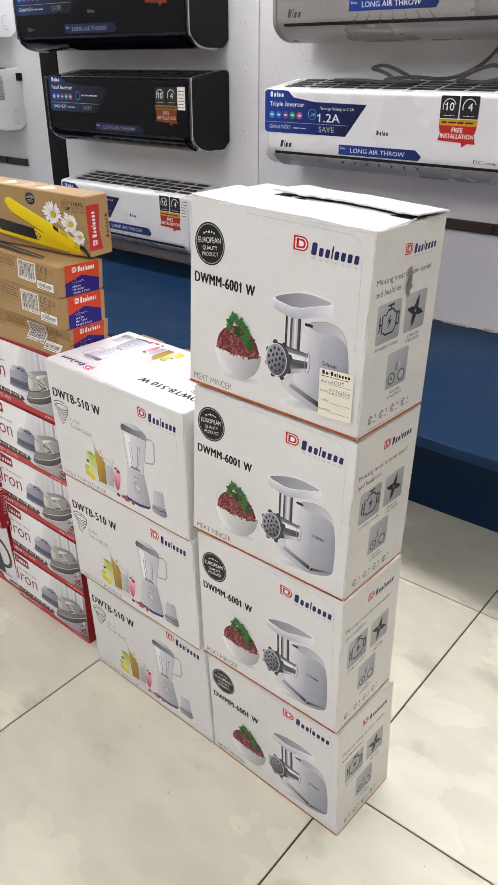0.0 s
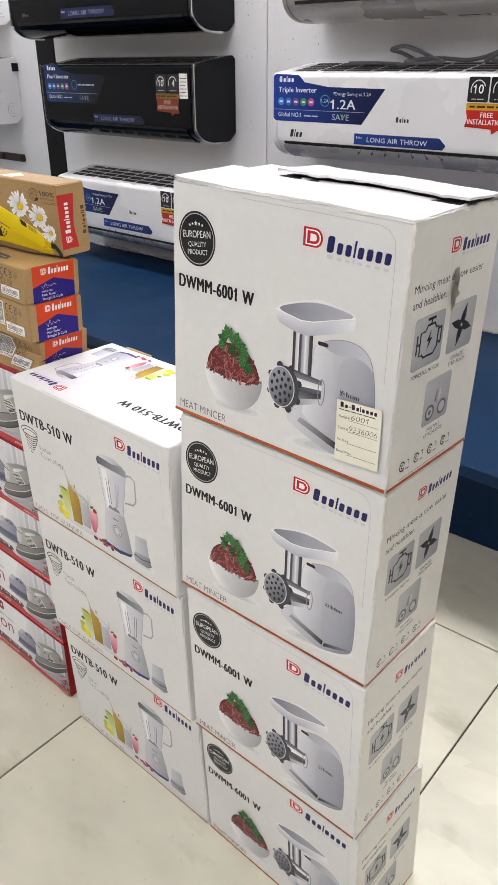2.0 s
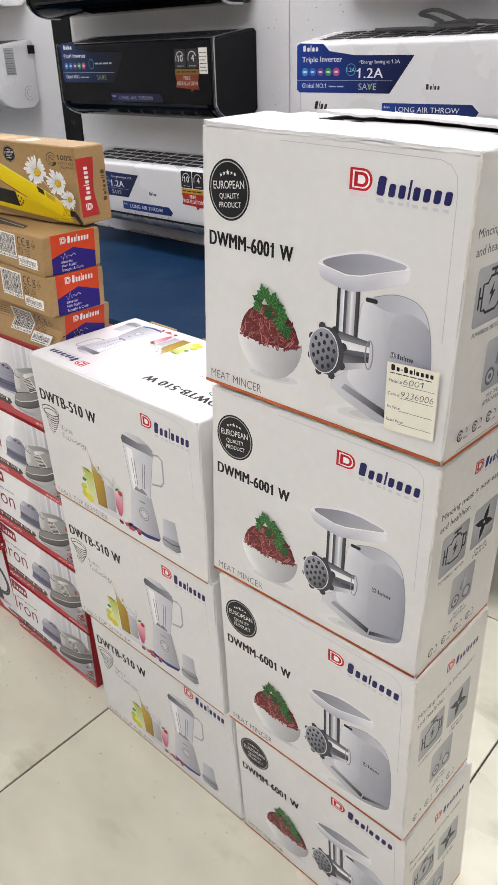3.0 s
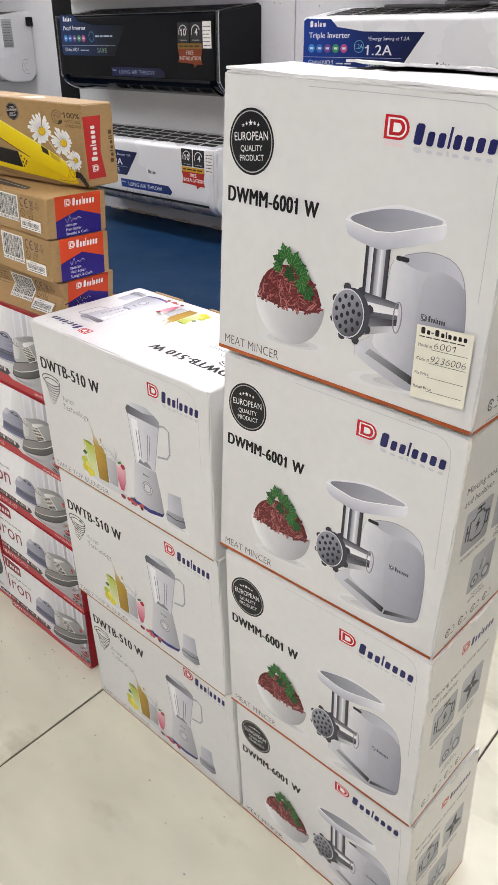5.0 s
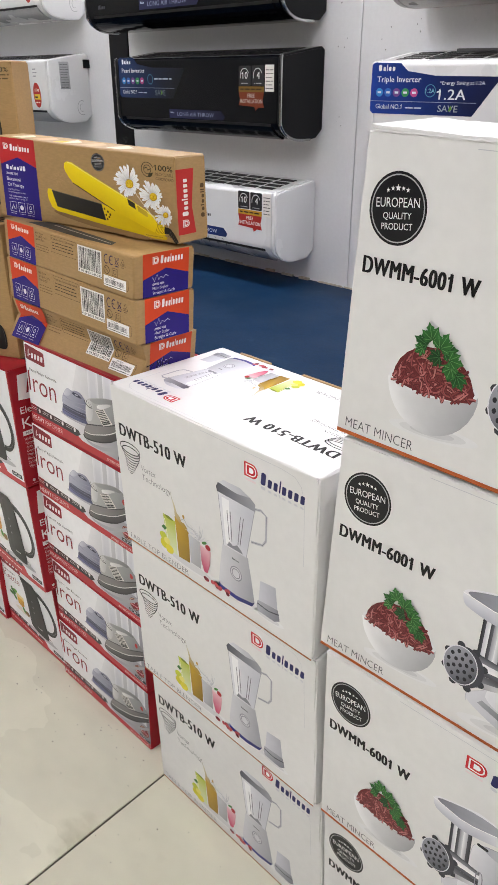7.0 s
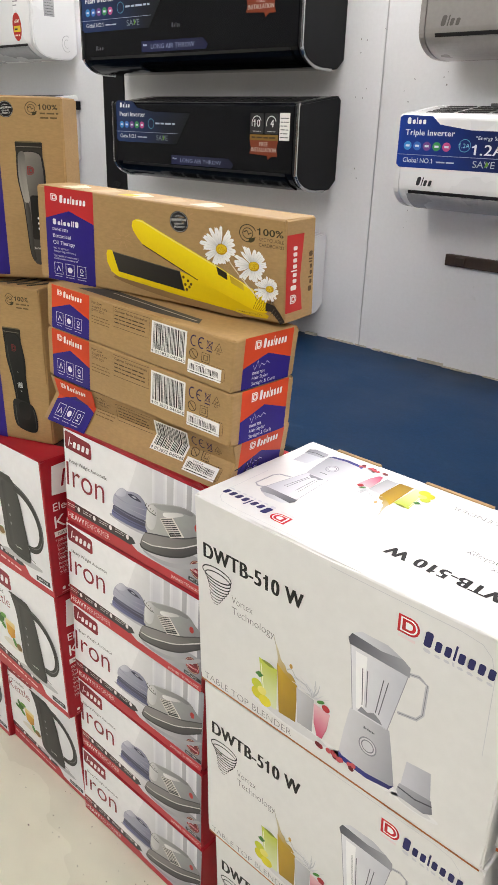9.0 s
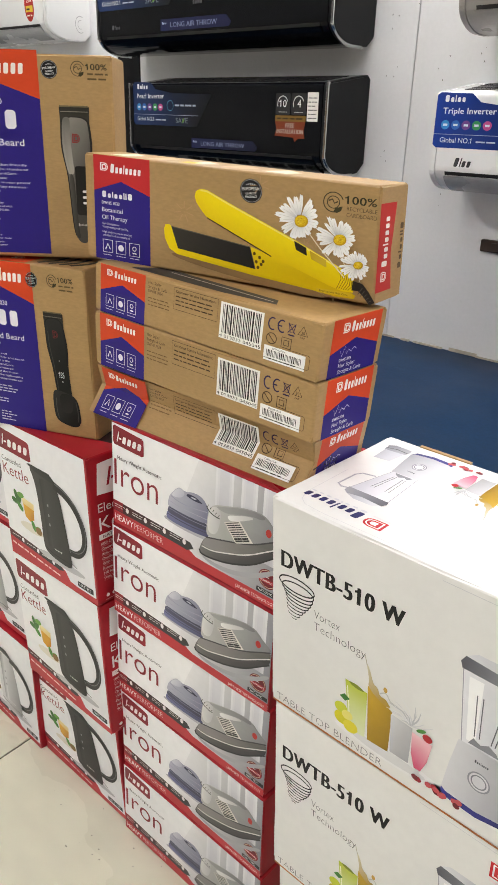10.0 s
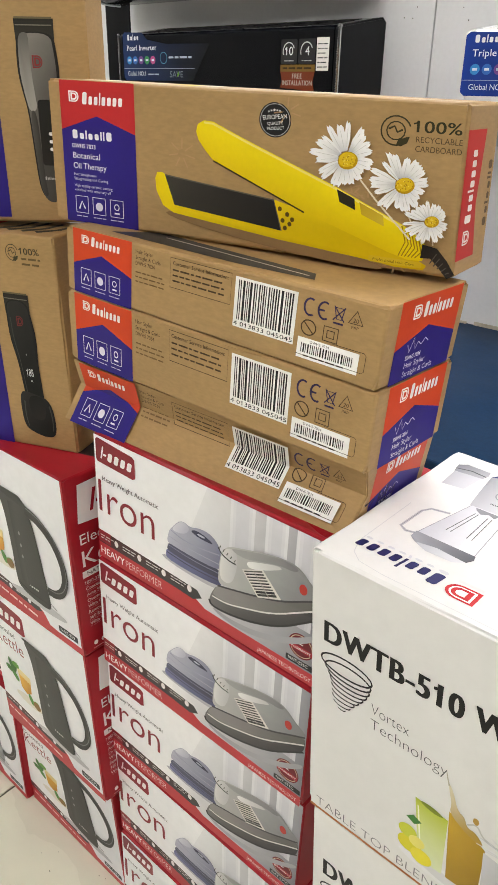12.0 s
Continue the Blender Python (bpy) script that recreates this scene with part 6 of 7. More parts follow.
    p.text("4 013833 045045", 0.1862, 0.0168, 0.0036, "1b1b1c", width=0.050)
    p.rect(0.2405, 0.0080, 0.2860, 0.0235, "f4f3f0")
    x = 0.2435
    p.hold = True
    while x < 0.2820:
        w = r.choice((0.0006, 0.0006, 0.0011))
        p.rect(x, 0.0125, x + w, 0.0195, "1b1b1c")
        x += w + r.choice((0.0007, 0.0010))
    p.hold = False
    p.k += 1
    p.text("DWHS-7034", 0.2500, 0.0204, 0.0020, "3a3a3c")
    p.words(0.2460, 0.0096, 0.032, 0.0016, "3a3a3c", 60)
    p.put("barcode_sticker", t, front, "white bar code stickers", INK_MATT)
    p = Print(HD / 0.14, HH / 0.06)
    band(p, 0.020, 0.126, 0.0002, 0.0602, 0.42, 0.62)
    p.mark(0.042, 0.0450, 0.014, 0.0100, "f4ece6", ORANGE)
    p.wordmark(0.058, 0.0445, 0.054, 0.0110, "f4ece6", slant=0.1)
    p.line([(0.042, 0.027), (0.046, 0.021), (0.052, 0.031), (0.056, 0.022), (0.060, 0.027), (0.066, 0.024), (0.072, 0.028), (0.078, 0.025)], 0.0008, "d9d4ea")
    p.text("DWHS 7034", 0.042, 0.0155, 0.0034, "e9e6f2", width=0.026, bold=0.02)
    p.text("Hair Styler", 0.042, 0.0095, 0.0044, "e9e6f2", width=0.036)
    p.text("Straight & Curls", 0.042, 0.0030, 0.0044, "e9e6f2", width=0.052)
    if crease:
        p.line([(0.012, 0.024), (0.030, 0.026), (0.014, 0.010), (0.034, 0.012)], 0.0022, "1d1a1a")
        p.line([(0.040, 0.030), (0.036, 0.012), (0.046, 0.016), (0.048, 0.026), (0.040, 0.022)], 0.0020, "1d1a1a")
        p.line([(0.054, 0.032), (0.052, 0.012)], 0.0020, "1d1a1a")
        p.line([(0.060, 0.022), (0.070, 0.026), (0.066, 0.010)], 0.0020, "1d1a1a")
    p.put("end_label", t, right_of(HW), "orange and dark blue end label", INK_MATT)
    p = Print()
    p.poly([(0.05, 0.012), (0.20, 0.010), (0.27, 0.016), (0.26, 0.030), (0.08, 0.040)], "2c2a2a", "4a4645", (0.05, 0.02, 0.27, 0.02))
    p.line([(0.10, 0.030), (0.26, 0.022)], 0.0016, "c9c4bd")
    p.put("top_print", t, top_of(HH), "", INK_MATT)
    return t


CW, CD, CH = 0.215, 0.075, 0.222


def clipper_carton(m, label, dark):
    t = thing("clipper_carton", m, label, "carton", "stack of hair clipper cartons")
    part("box", worn_box(CW, CD, CH, 7, 0.0012), KRAFT, t)
    p = Print()
    p.shift, p.lift = (0.010, 0.0) if dark else (0.010, 0.004)
    band(p, 0.012, 0.122, 0.0005, CH - 0.0005, 0.775, 0.86)
    p.mark(0.020, 0.199, 0.020, 0.015, "f4ece6", ORANGE)
    p.wordmark(0.044, 0.197, 0.062, 0.016, "f4ece6", slant=0.1)
    p.text("DWHC 9030" if dark else "DWHC 8030", 0.034, 0.166, 0.0062, "e9e6f2", width=0.044, bold=0.015)
    p.wordmark(0.020, 0.140, 0.076, 0.020, "f0eef6", "XXXX")
    p.text("Hair and Beard", 0.022, 0.122, 0.0078, "f0eef6", width=0.078)
    p.text("Clipper", 0.022, 0.111, 0.0078, "f0eef6", width=0.038)
    told = (("Precise, fast and", 0.046), ("skin-friendly hair and beard", 0.074), ("cuts, thanks to the", 0.050), ("integrated BeardCare", 0.055), ("Sensor for automatic", 0.054),
            ("adjustment of the motor", 0.062), ("power and the high-quality", 0.070), ("titanium coating blade set", 0.068))
    if not dark:
        told = (("Precise, fast and skin-friendly", 0.079), ("hair and beard cuts, thanks to", 0.080), ("the integrated BeardCare", 0.066), ("Sensor for automatic", 0.054), ("adjustment of the motor power", 0.082),
                ("and the high-quality titanium", 0.077), ("coating blade set", 0.045))
    for i, (line, w) in enumerate(told):
        p.text(line, 0.022, 0.1000 - 0.0049 * i, 0.0027, "e2deef", width=w)
    feature_words = (("High-Quality", "Cutting Head with", "Titanium Blades"), ("Wet & Dry", "Dual Use"), ("BeardCare", "Sensor for Auto", "Adjustment", "of the Power"))
    for i in range(3):
        p.icon(0.026, 0.0460 - 0.0185 * i, 0.0130, "e9e6f2", i)
        for j, line in enumerate(feature_words[i]):
            if dark:
                p.words(0.048, 0.0560 - 0.0185 * i - 0.0038 * j, 0.0019 * len(line), 0.0022, "c9c4dc", 80 + 5 * i + j)
            else:
                p.text(line, 0.046, 0.0575 - 0.0185 * i - 0.0040 * j, 0.0024, "e2deef", width=0.00195 * len(line))
    p.put("front_label", t, front, "orange and dark blue label with white lettering", INK_MATT)
    p = Print()
    p.shift, p.lift = (-0.003, 0.0) if dark else (0.010, 0.004)
    quality_badge(p, 0.1345, 0.2025, 0.0095)
    p.put("quality_badge", t, front, "", INK_MATT)
    p = Print()
    p.shift, p.lift = (-0.003, 0.0) if dark else (0.010, 0.004)
    recycle_mark(p, 0.1665, 0.2040, 0.0075)
    p.text("100%", 0.1770, 0.2030, 0.0064, "34331c", width=0.022, bold=0.015)
    p.words(0.1770, 0.1975, 0.023, 0.0028, "6a5734", 3)
    p.words(0.1770, 0.1925, 0.021, 0.0028, "6a5734", 5)
    p.put("recycling_mark", t, front, "", INK_MATT)
    p = Print()
    p.shift, p.lift = (-0.003, 0.0) if dark else (0.010, 0.004)
    cx = 0.160
    p.sx = 0.82 if dark else 0.9
    p.shift, p.lift = ((0.164 if dark else 0.171) / p.sx - cx), (0.0 if dark else 0.005)
    half = ((0.154, 0.0175), (0.140, 0.0195), (0.122, 0.0205), (0.106, 0.0180), (0.092, 0.0150), (0.060, 0.0140), (0.030, 0.0130), (0.019, 0.0095), (0.0145, 0.0035))
    if dark:
        half = ((0.158, 0.0165), (0.140, 0.0190), (0.121, 0.0205), (0.106, 0.0180), (0.094, 0.0155), (0.060, 0.0145), (0.045, 0.0145))
    lean = 0.10 if dark else 0.03
    ax = lambda v: cx + lean * (0.11 - v)
    rim = soft([(ax(v) - w, v) for v, w in half] + [(ax(v) + w, v) for v, w in half[::-1]])
    p.poly([(ax(0.15) - 0.0190, 0.164), (ax(0.15) + 0.0190, 0.164), (ax(0.15) + 0.0185, 0.144), (ax(0.15) - 0.0185, 0.144)], "26241f", "3a372e", (cx, 0.164, cx, 0.15))
    p.line([(ax(0.16) - 0.0180, 0.1645), (ax(0.16) + 0.0180, 0.1645)], 0.0016, "6b5f45")
    p.line([(ax(0.16) - 0.0175, 0.1590), (ax(0.16) + 0.0175, 0.1590)], 0.0008, "7a756a")
    p.poly(rim, "1c1b1a" if dark else "25221f")
    inner = soft([(ax(v) - w * 0.90, v - 0.001) for v, w in half] + [(ax(v) + w * 0.86, v - 0.001) for v, w in half[::-1]])
    if dark:
        p.poly(inner, "2a2b29", "131312", (cx - 0.018, 0.13, cx + 0.010, 0.10))
        p.line(soft([(ax(v) - w * 0.72, v) for v, w in half[1:]], False), 0.0016, "3d3e3b", 0.0006)
    else:
        p.poly(inner, "85817b", "4a4743", (cx - 0.020, 0.12, cx + 0.016, 0.10))
        p.poly(soft([(ax(v) - w * 0.90, v - 0.001) for v, w in half[:5]] + [(ax(v) - w * 0.35, v) for v, w in half[4::-1]]), "66635f", "a8a49d", (cx, 0.150, cx - 0.004, 0.104))
        p.poly(soft([(ax(v) - w * 0.88, v) for v, w in half[4:8]] + [(ax(v) - w * 0.45, v) for v, w in half[7:3:-1]]), "5a5753", "3a3734", (cx - 0.014, 0.06, cx - 0.006, 0.06))
        p.rrect(cx - 0.0045, 0.046, cx + 0.0125, 0.101, 0.003, "191817", "26231f", (cx, 0.10, cx, 0.05))
    p.mark(ax(0.134) - 0.005, 0.132 if dark else 0.126, 0.010, 0.010, "6e2a2a" if dark else "8a3434", "1f1f1d" if dark else "5d5a55")
    if dark:
        p.text("188", ax(0.085) - 0.0042, 0.080, 0.0085, "dfe3e3", width=0.0095)
        p.ell(ax(0.103), 0.103, 0.0008, 0.0012, "8a8a88", 6)
        p.rect(ax(0.074) - 0.001, 0.0745, ax(0.074) + 0.0015, 0.0760, "b9bdbd")
        p.poly(soft([(cx - 0.017, 0.062), (cx - 0.006, 0.063), (cx + 0.012, 0.060), (cx + 0.027, 0.056), (cx + 0.033, 0.040), (cx + 0.033, 0.018), (cx + 0.018, 0.013), (cx - 0.010, 0.019), (cx - 0.017, 0.026), (cx - 0.019, 0.045)]), "2a2a28", "0f0f0f", (cx - 0.015, 0.05, cx + 0.02, 0.02))
        p.poly(soft([(cx - 0.006, 0.058), (cx + 0.012, 0.060), (cx + 0.021, 0.055), (cx + 0.019, 0.034), (cx + 0.004, 0.032), (cx - 0.004, 0.038)]), "161615", "242422", (cx, 0.058, cx + 0.01, 0.035))
        p.line(soft([(cx - 0.012, 0.052), (cx - 0.013, 0.036), (cx - 0.010, 0.024)], False), 0.0020, "474744", 0.0010)
        p.line(soft([(cx + 0.026, 0.050), (cx + 0.029, 0.036), (cx + 0.028, 0.022)], False), 0.0020, "3d3d3a", 0.0010)
    else:
        for v in (0.0585, 0.0650, 0.0715):
            p.rrect(cx + 0.004, v, cx + 0.0115, v + 0.0028, 0.0012, "f0f0f0")
        p.wordmark(cx - 0.004, 0.0335, 0.013, 0.0030, "b5b2ad")
    p.put("picture", t, lambda u, v, o: front(u, v, o + 0.0004), "printed picture of a hair clipper", INK_MATT)
    p = Print()
    p.rect(0.012, 0.001, 0.122, CD - 0.001, ORANGE)
    p.mark(0.085, 0.02, 0.016, 0.014, "f4ece6", ORANGE)
    for i in range(4):
        p.line([(0.135 + 0.017 * i, 0.012), (0.150 + 0.017 * i, 0.030), (0.153 + 0.017 * i, 0.058)], 0.010, "232120", 0.006)
    p.put("top_print", t, top_of(CH), "", INK_MATT)
    return t


H_TOP = styler_carton(pose(-1.431, 0.752, 0.688 + 2 * 0.0594, 0, 0, -1.0), "kraft carton of a hair styler with orange and blue labels")
H_MID = copy_thing(H_TOP, pose(-1.428, 0.750, 0.688 + 0.0594, 0, 0, -0.4))
settle(H_MID, HW, HH, (0.0123, 0.0650), (0.0092, 0.0010), (0.336, -0.0025), (0.340, 0.0570))
settle(H_TOP, HW, HH, (0.0195, 0.0612), (0.0140, 0.0060), (0.3415, -0.0015), (0.3470, 0.0540))
H_LOW = styler_carton(pose(-1.428, 0.752, 0.6868, 0, 0, 1.5), "crushed kraft carton of a hair styler, front creased", 0.009)
settle(H_LOW, HW, HH, (0.0083, 0.0590), (-0.001, 0.0), (0.322, 0.0), (0.330, 0.0545))
S_BOX = straightener_carton(pose(-1.444, 0.769, 0.8672, 0, 0.3, 7.6))
settle(S_BOX, SW, SH, (-0.002, 0.1130), (-0.005, 0.0), (0.364, 0.0005), (0.361, 0.1045))
C_LOW = clipper_carton(pose(-1.428, 0.770, 0.634, 0, 0, 22) @ pose(-CW, 0, 0), "kraft carton of a black hair clipper with a charging stand", True)
settle(C_LOW, CW, CH, (0.0, 0.2195), (0.0, 0.0), (0.199, 0.0), (0.193, 0.2175))
clipper_carton(pose(-1.4520, 0.818, 0.857, 0, 0, 41) @ pose(-CW, 0, 0), "kraft carton of a grey hair clipper", False)


# ---------- stickers and cable of the air conditioners ----------
def ac_place(d=0.21):
    return lambda u, v, o: (u, -d - o, v)


def warranty_sticker(ac, u, v, red="b5301f", white_tag=False, dim=False):
    p = Print()
    amber, pale = ("7d5f26", "bdb0a8") if dim else ("c99a2c", "f6eeee")
    for i, s in enumerate(("10", "4")):
        x = u + 0.062 * i
        p.rrect(x, v + 0.062, x + 0.058, v + 0.122, 0.004, "1b1b1d", "2c2c2f", (x, v + 0.12, x + 0.05, v + 0.06))
        p.arc(x + 0.028, v + 0.092, 0.020, 0.022, 0.003, "d9d9d9", 20, 200, 14)
        p.text(s, x + 0.031, v + 0.083, 0.022, "f4f4f4", align="c", bold=0.01)
        p.words(x + 0.012, v + 0.068, 0.034, 0.003, "c9c9c9", i)
    p.rect(u, v + 0.043, u + 0.120, v + 0.060, amber)
    p.words(u + 0.008, v + 0.048, 0.104, 0.007, "3c2a10", 3)
    p.poly([(u, v + 0.043), (u + 0.120, v + 0.043), (u + 0.114, v + 0.018), (u + 0.120, v - 0.004), (u + 0.095, v - 0.004), (u + 0.080, v - 0.014), (u + 0.075, v - 0.002), (u, v + 0.002), (u + 0.006, v + 0.02)], red)
    p.text("FREE", u + 0.060, v + 0.026, 0.013, pale, width=0.034, align="c", bold=0.02)
    p.text("INSTALLATION", u + 0.060, v + 0.009, 0.013, pale, width=0.104, align="c", bold=0.02)
    if white_tag:
        p.rect(u + 0.124, v + 0.045, u + 0.165, v + 0.124, "eceae4")
        for i in range(6):
            p.words(u + 0.128, v + 0.052 + 0.011 * i, 0.032, 0.004, "4a4a4c", i)
    p.put("warranty_sticker", ac, ac_place(), "black, yellow and red warranty stickers")


def feature_sticker(ac, u, v, w, h, first, faded=False):
    p = Print()
    a, b = ("143063", "070a10") if faded else ("1c3f9a", "141c44")
    p.poly([(u + 0.01, v), (u + 0.82 * w, v), (u + w, v + 0.72 * h), (u + 0.52 * w, v + 0.74 * h), (u + 0.30 * w, v + 0.83 * h), (u + 0.24 * w, v + 0.98 * h), (u + 0.01, v + h), (u, v + 0.95 * h), (u, v + 0.06 * h)], a, b, (u, v, u + 0.7 * w, v))
    p.wordmark(u + 0.05 * w, v + 0.83 * h, 0.15 * w, 0.12 * h, "f2f4f8", "Xxlxx")
    p.text(first, u + 0.05 * w, v + 0.62 * h, 0.115 * h, "f2f4f8", width=0.36 * w, bold=0.015)
    for i, c in enumerate(("3f8fd0", "3a6fc0", "7a4a8f", "3f9a5a", "c0508a")):
        p.ell(u + (0.075 + 0.072 * i) * w, v + 0.42 * h, 0.030 * w, 0.085 * h, c, 16)
        p.rect(u + (0.06 + 0.072 * i) * w, v + 0.40 * h, u + (0.09 + 0.072 * i) * w, v + 0.44 * h, "dce4ee")
    p.line([(u, v + 0.25 * h), (u + 0.84 * w, v + 0.245 * h)], 0.0012, "aab4cc")
    p.text("Global NO.1", u + 0.05 * w, v + 0.10 * h, 0.095 * h, "e9edf4", width=0.22 * w)
    p.words(u + 0.30 * w, v + 0.11 * h, 0.13 * w, 0.04 * h, "c4ccdc", 2)
    p.arc(u + 0.49 * w, v + 0.46 * h, 0.040 * w, 0.115 * h, 0.0018, "5aa0c0", n=18)
    if not faded:
        p.text("1.2A", u + 0.455 * w, v + 0.42 * h, 0.085 * h, "8fd0e0", width=0.07 * w)
        p.text("*Energy Saving at 1.2A", u + 0.56 * w, v + 0.575 * h, 0.07 * h, "e9edf4", width=0.33 * w)
        p.text("1.2A", u + 0.56 * w, v + 0.30 * h, 0.20 * h, "f2f4f8", width=0.20 * w, bold=0.015)
    else:
        p.words(u + 0.55 * w, v + 0.44 * h, 0.28 * w, 0.06 * h, "b9c4d4", 7)
    p.text("SAVE", u + 0.56 * w, v + 0.07 * h, 0.13 * h, "b9c0c8" if not faded else "7f8a94", width=0.15 * w)
    p.poly([(u + 0.640 * w, v + 0.07 * h), (u + 0.655 * w, v + 0.20 * h), (u + 0.670 * w, v + 0.12 * h)], "6aa03a")
    p.put("feature_sticker", ac, ac_place(), "dark blue feature sticker with white lettering")


def throw_sticker(ac, u, v, w, h, a="1c3f8f", b="1a2c62", arrows="4a4a50"):
    pale = "e6ebf4" if arrows else "8f98b8"
    p = Print()
    p.poly([(u, v), (u + 0.97 * w, v), (u + w, v + 0.40 * h), (u + 0.93 * w, v + h), (u, v + h)], a, b, (u, v, u + w, v))
    p.wordmark(u + 0.02 * w, v + 0.55 * h, 0.07 * w, 0.22 * h, "b9c4dc", "Xxlxx")
    p.text("LONG AIR THROW", u + 0.15 * w, v + 0.27 * h, 0.46 * h, pale, width=0.66 * w)
    if arrows:
        for i in range(7):
            x = u + (0.12 + 0.13 * i) * w
            dx = (i - 2.6) * 0.020 * w
            p.line([(x, v - 0.15 * h), (x + dx, v - 0.75 * h)], 0.0016, arrows)
            p.poly([(x + dx - 0.004, v - 0.66 * h), (x + dx + 0.006, v - 0.70 * h), (x + 1.25 * dx, v - 0.98 * h)], arrows)
    p.put("throw_sticker", ac, ac_place(), "blue arrow sticker")


feature_sticker(AC_TRIPLE, 0.005, 0.111, 0.410, 0.133, "Triple Inverter")
throw_sticker(AC_TRIPLE, 0.318, 0.057, 0.302, 0.030)
warranty_sticker(AC_TRIPLE, 0.668, 0.118, "c02a22")
p = Print()
p.wordmark(0.455, 0.122, 0.045, 0.014, "3f4043", "Xxlxx")
p.wordmark(0.070, 0.066, 0.052, 0.022, "3a3b3e", "Xlxx", slant=0.25)
p.text("DC inverter", 0.79, 0.062, 0.011, "4a4b4e", width=0.10)
p.put("front_marks", AC_TRIPLE, ac_place(), "small grey word marks")
throw_sticker(AC_STAR, 0.300, 0.078, 0.300, 0.034)
p = Print()
p.wordmark(0.060, 0.068, 0.058, 0.024, "5d5a56", "Xlxx", slant=0.25)
p.put("front_marks", AC_STAR, ac_place(), "small grey word mark")
feature_sticker(AC_PEARL, 0.022, 0.122, 0.400, 0.140, "Pearl Inverter", True)
throw_sticker(AC_PEARL, 0.325, 0.040 + 0.016, 0.305, 0.030, "171d4a", "10142e", None)
warranty_sticker(AC_PEARL, 0.700, 0.105, "7a3218", True, True)
feature_sticker(AC_PEARL_BIG, 0.010, 0.135, 0.460, 0.150, "Pearl Inverter", True)
throw_sticker(AC_PEARL_BIG, 0.345, 0.060, 0.330, 0.034, "161c48", "12163a", None)
warranty_sticker(AC_PEARL_BIG, 0.840, 0.150, "7a3218", True, True)
p = Print()
p.wordmark(0.08, 0.074, 0.05, 0.014, "4a4b50", "Xlxx", slant=0.25)
p.wordmark(0.50, 0.130, 0.045, 0.014, "55565c", "Xxlxx")
p.put("front_marks", AC_PEARL_BIG, ac_place(), "small grey word marks")
feature_sticker(AC_LOW, 0.012, 0.115, 0.40, 0.125, "Triple Inverter")
throw_sticker(AC_LOW, 0.300, 0.068, 0.305, 0.032)
warranty_sticker(AC_LOW, 0.664, 0.120, "b5302a", True)
p = Print()
p.wordmark(0.47, 0.135, 0.045, 0.014, "3f4043", "Xxlxx")
p.put("front_marks", AC_LOW, ac_place(), "small grey word mark")
for ac, w, h in ((AC_FAR, 0.87, 0.285), (AC_FAR_TOP, 0.88, 0.30)):
    p = Print()
    u, v = w - 0.115, 0.115
    p.ell(u, v, 0.032, 0.052, "b3261f", 24, 8)
    p.rect(u - 0.024, v - 0.018, u + 0.024, v + 0.004, "e0c233")
    p.text("5 STAR", u, v + 0.015, 0.012, "f2e6d8", width=0.036, align="c", bold=0.02)
    p.words(u - 0.020, v - 0.013, 0.040, 0.010, "3a2a12", 3)
    p.words(u - 0.016, v - 0.034, 0.034, 0.008, "f2e6d8", 4)
    for i in range(3):
        p.words(u - 0.02, v + 0.075 + 0.014 * i, 0.035, 0.006, "8a8b90", i)
    p.put("sale_sticker", ac, ac_place(), "red oval sale sticker with yellow band")
    p = Print()
    p.rect(-0.155, h - 0.145, -0.105, h - 0.035, "9a9b9d", "b9babc", (-0.15, h - 0.14, -0.11, h - 0.04))
    for i in range(10):
        p.words(-0.150, h - 0.140 + 0.0102 * i, 0.040, 0.004, "6a6b6e", i)
    p.arc(-0.052, 0.062, 0.024, 0.030, 0.0022, "a9aaac", 60, 300, 14)
    p.arc(-0.052, 0.062, 0.012, 0.016, 0.0018, "a9aaac", 60, 300, 10)
    p.put("rating_label", ac, (lambda w_: (lambda u, v, o: (w_ + o, u, v)))(w), "grey rating plate on the end")
    part("wall_bracket", box_bm(w + 0.0001, -0.03, h - 0.06, w + 0.012, 0.0, h - 0.025, 0.002), AC_BLACK_MATT, ac)

cable = thing("power_cable", pose(-1.93, WALL, 0.852 + 0.262), "grey power cable lying coiled on the air conditioner", "cable")
pts = [(0.34, -0.10, 0.010), (0.42, -0.085, 0.010), (0.50, -0.10, 0.008), (0.545, -0.12, 0.006), (0.56, -0.09, 0.016), (0.50, -0.06, 0.036), (0.455, -0.05, 0.046), (0.49, -0.045, 0.054), (0.54, -0.06, 0.046), (0.62, -0.08, 0.020),
       (0.66, -0.11, 0.012), (0.60, -0.13, 0.010), (0.55, -0.12, 0.014), (0.62, -0.07, 0.022), (0.72, -0.05, 0.018), (0.80, -0.03, 0.045), (0.86, -0.012, 0.10), (0.92, -0.01, 0.20)]
part("cable", tube_bm(pts, 0.0055, 8), CABLE_GREY, cable, smooth=True)
pts = [(0.78, -0.10, 0.012), (0.82, -0.07, 0.040), (0.88, -0.06, 0.055), (0.93, -0.09, 0.03), (0.90, -0.13, 0.014), (0.84, -0.12, 0.012), (0.80, -0.09, 0.016)]
part("cable_loop", tube_bm(pts, 0.0055, 8), CABLE_GREY, cable, smooth=True)

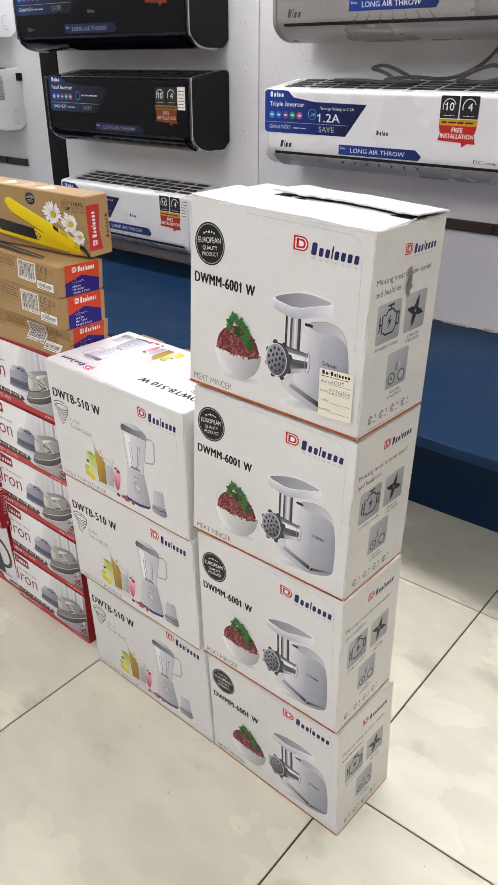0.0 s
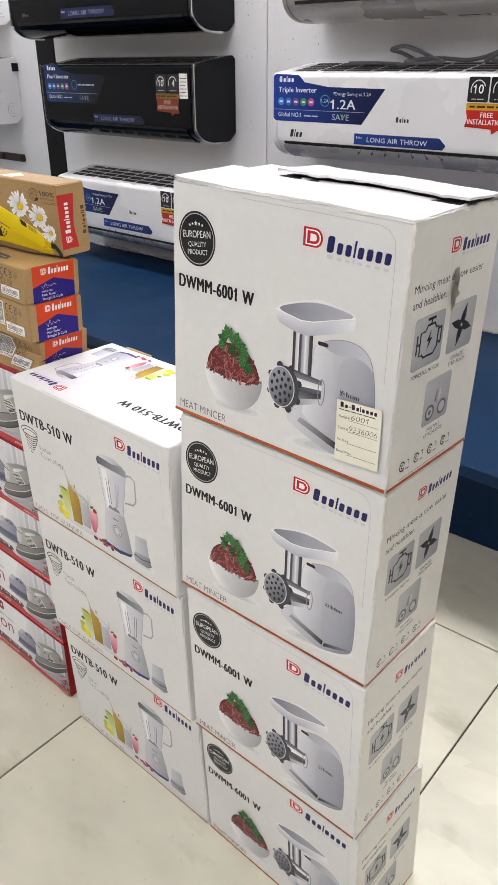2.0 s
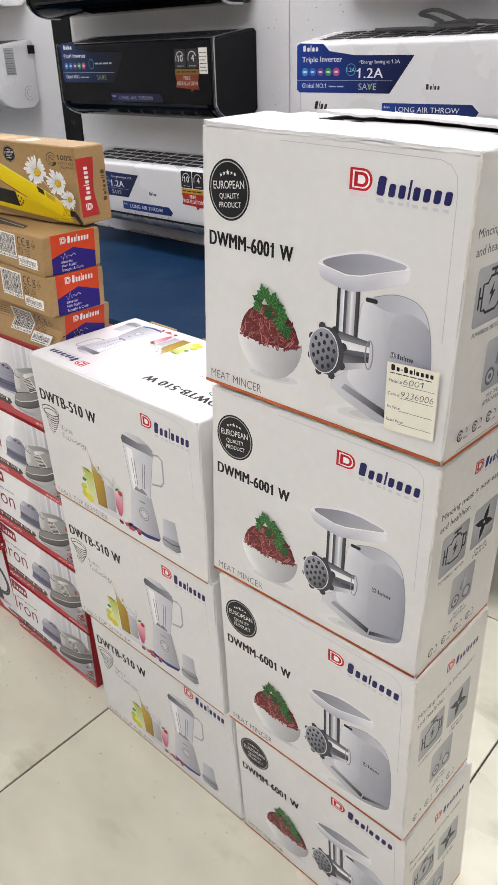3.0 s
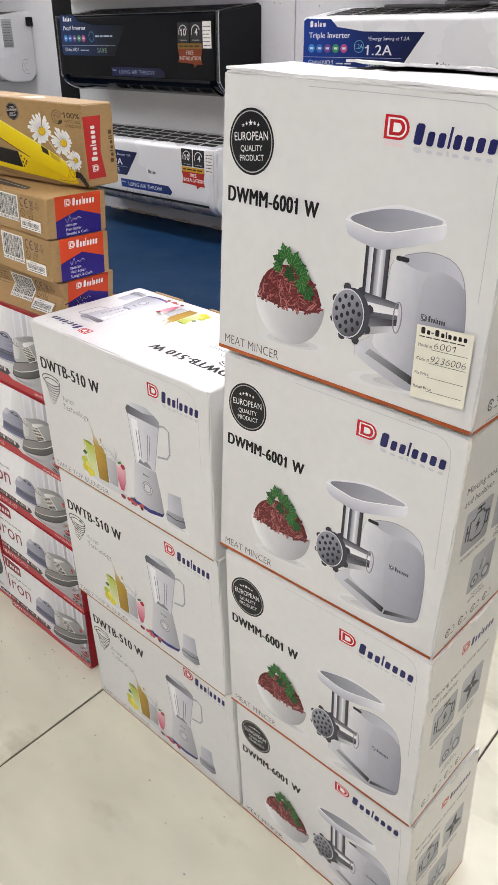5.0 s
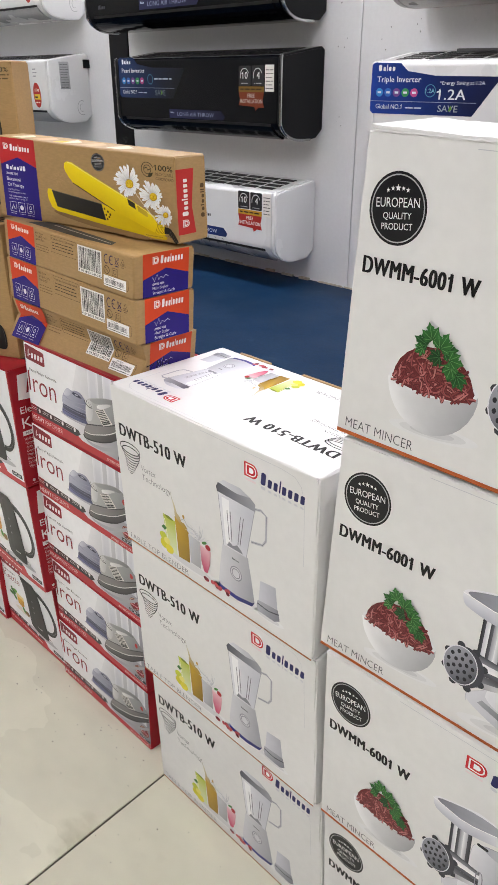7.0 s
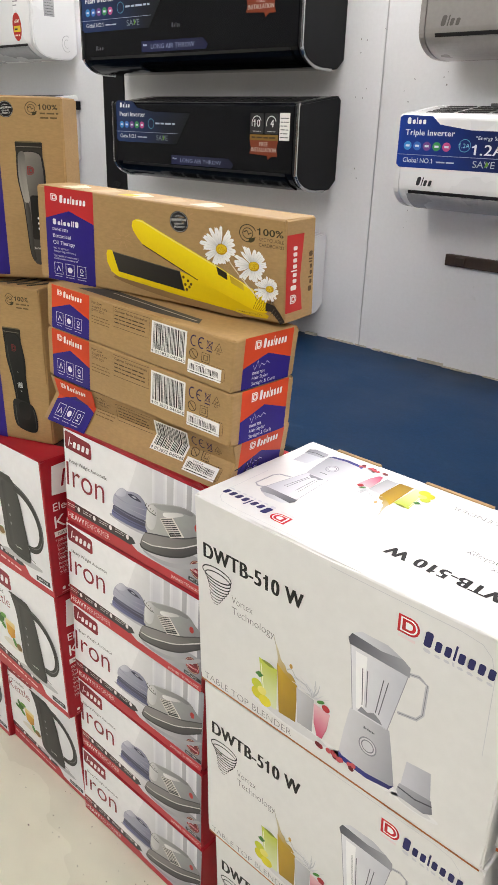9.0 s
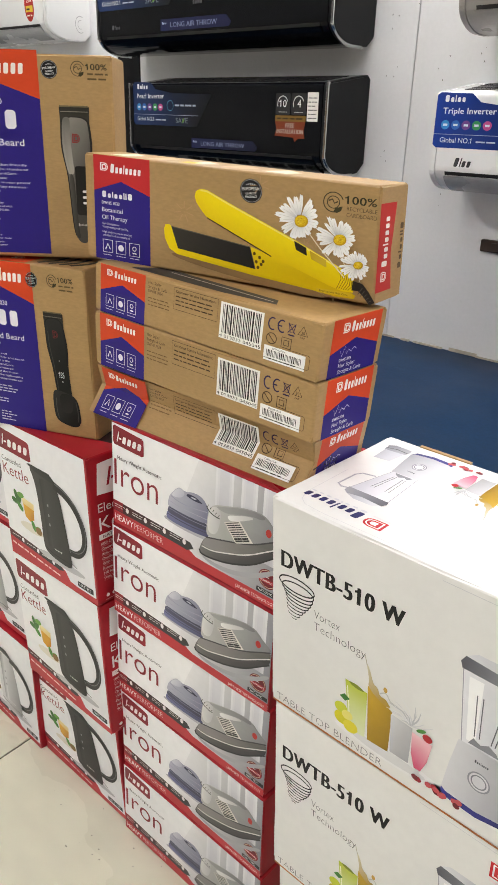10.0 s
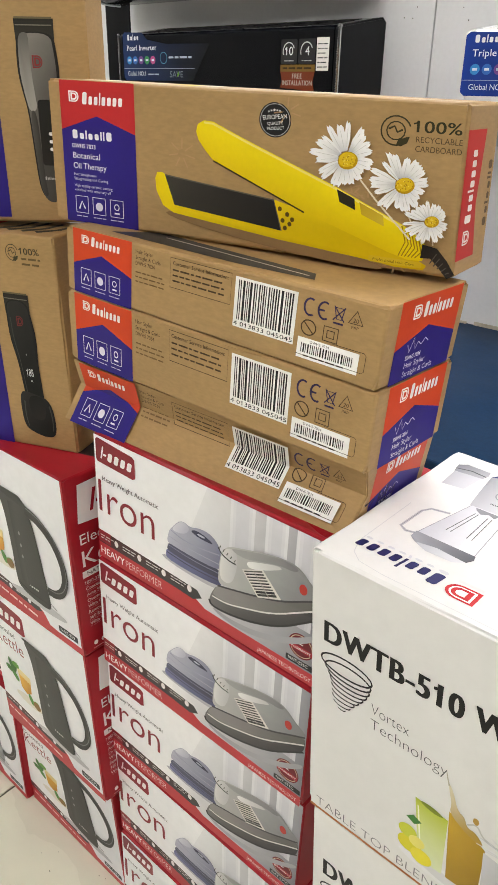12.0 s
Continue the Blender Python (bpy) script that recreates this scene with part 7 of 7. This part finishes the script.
# screw holes and chips in the wall panels
r = random.Random(14)
bm = bmesh.new()
for cx, cz in ((-1.93, 1.15), (-1.90, 1.22), (-2.07, 1.17), (-2.08, 0.92), (-1.86, 0.80), (-2.10, 1.30), (-1.78, 1.19), (-2.0, 1.32)):
    for k in range(r.randint(2, 4)):
        x, z, s = cx + r.uniform(-0.03, 0.03), cz + r.uniform(-0.03, 0.03), r.uniform(0.0008, 0.0018)
        vs = [bm.verts.new((x + s * math.cos(a), WALL - 0.0004, z + s * r.uniform(0.8, 1.6) * math.sin(a))) for a in [2 * math.pi * i / 8 for i in range(8)]]
        bm.faces.new(vs[::-1])
holes = part("screw_hole", bm, SLOT_DARK, north, "old screw holes and chips in the panels")


# ---------- floor tiles ----------
tile_data = {}
for i in range(-7, 5):
    for j in range(-6, 3):
        x0, x1 = -1.064 + 0.588 * i + 0.0017, -1.064 + 0.588 * (i + 1) - 0.0017
        y0, y1 = max(WY0, 0.807 + 0.62 * j + 0.0017), min(1.78, 0.807 + 0.62 * (j + 1) - 0.0017)
        if x1 - x0 < 0.02 or y1 - y0 < 0.02:
            continue
        key = (round(x1 - x0, 3), round(y1 - y0, 3))
        if key not in tile_data:
            bm = box_bm(0, 0, -0.0029, x1 - x0, y1 - y0, 0.0, 0.0008, 1)
            ob = part("tile", bm, TILE, floor)
            tile_data[key] = ob.data
        else:
            ob = new("tile", tile_data[key])
            ob.parent = floor
        turn = pose(-0.48, 0.6, 0, 0, 0, 2.0) @ pose(0.48, -0.6, 0)
        ob.matrix_basis = turn @ pose(x0, y0, 0)

# crumbs of dirt on the tiles
r = random.Random(31)
bm = bmesh.new()
for n, cx, cy, sx, sy in ((46, -1.25, 0.70, 0.16, 0.03), (26, -0.62, 0.64, 0.25, 0.06), (24, -0.9, 0.25, 0.5, 0.3), (30, -0.1, 0.95, 0.25, 0.3)):
    for k in range(n):
        x, y, s = r.gauss(cx, sx), r.gauss(cy, sy), r.uniform(0.0005, 0.0014)
        add_box(bm, x, y, 0.0, x + s * r.uniform(0.7, 2.2), y + s, s * 0.5)
tagged(part("floor_crumbs", bm, RAIL_BROWN), "dark crumbs of dirt scattered on the tiles", "dirt", kind="stuff")
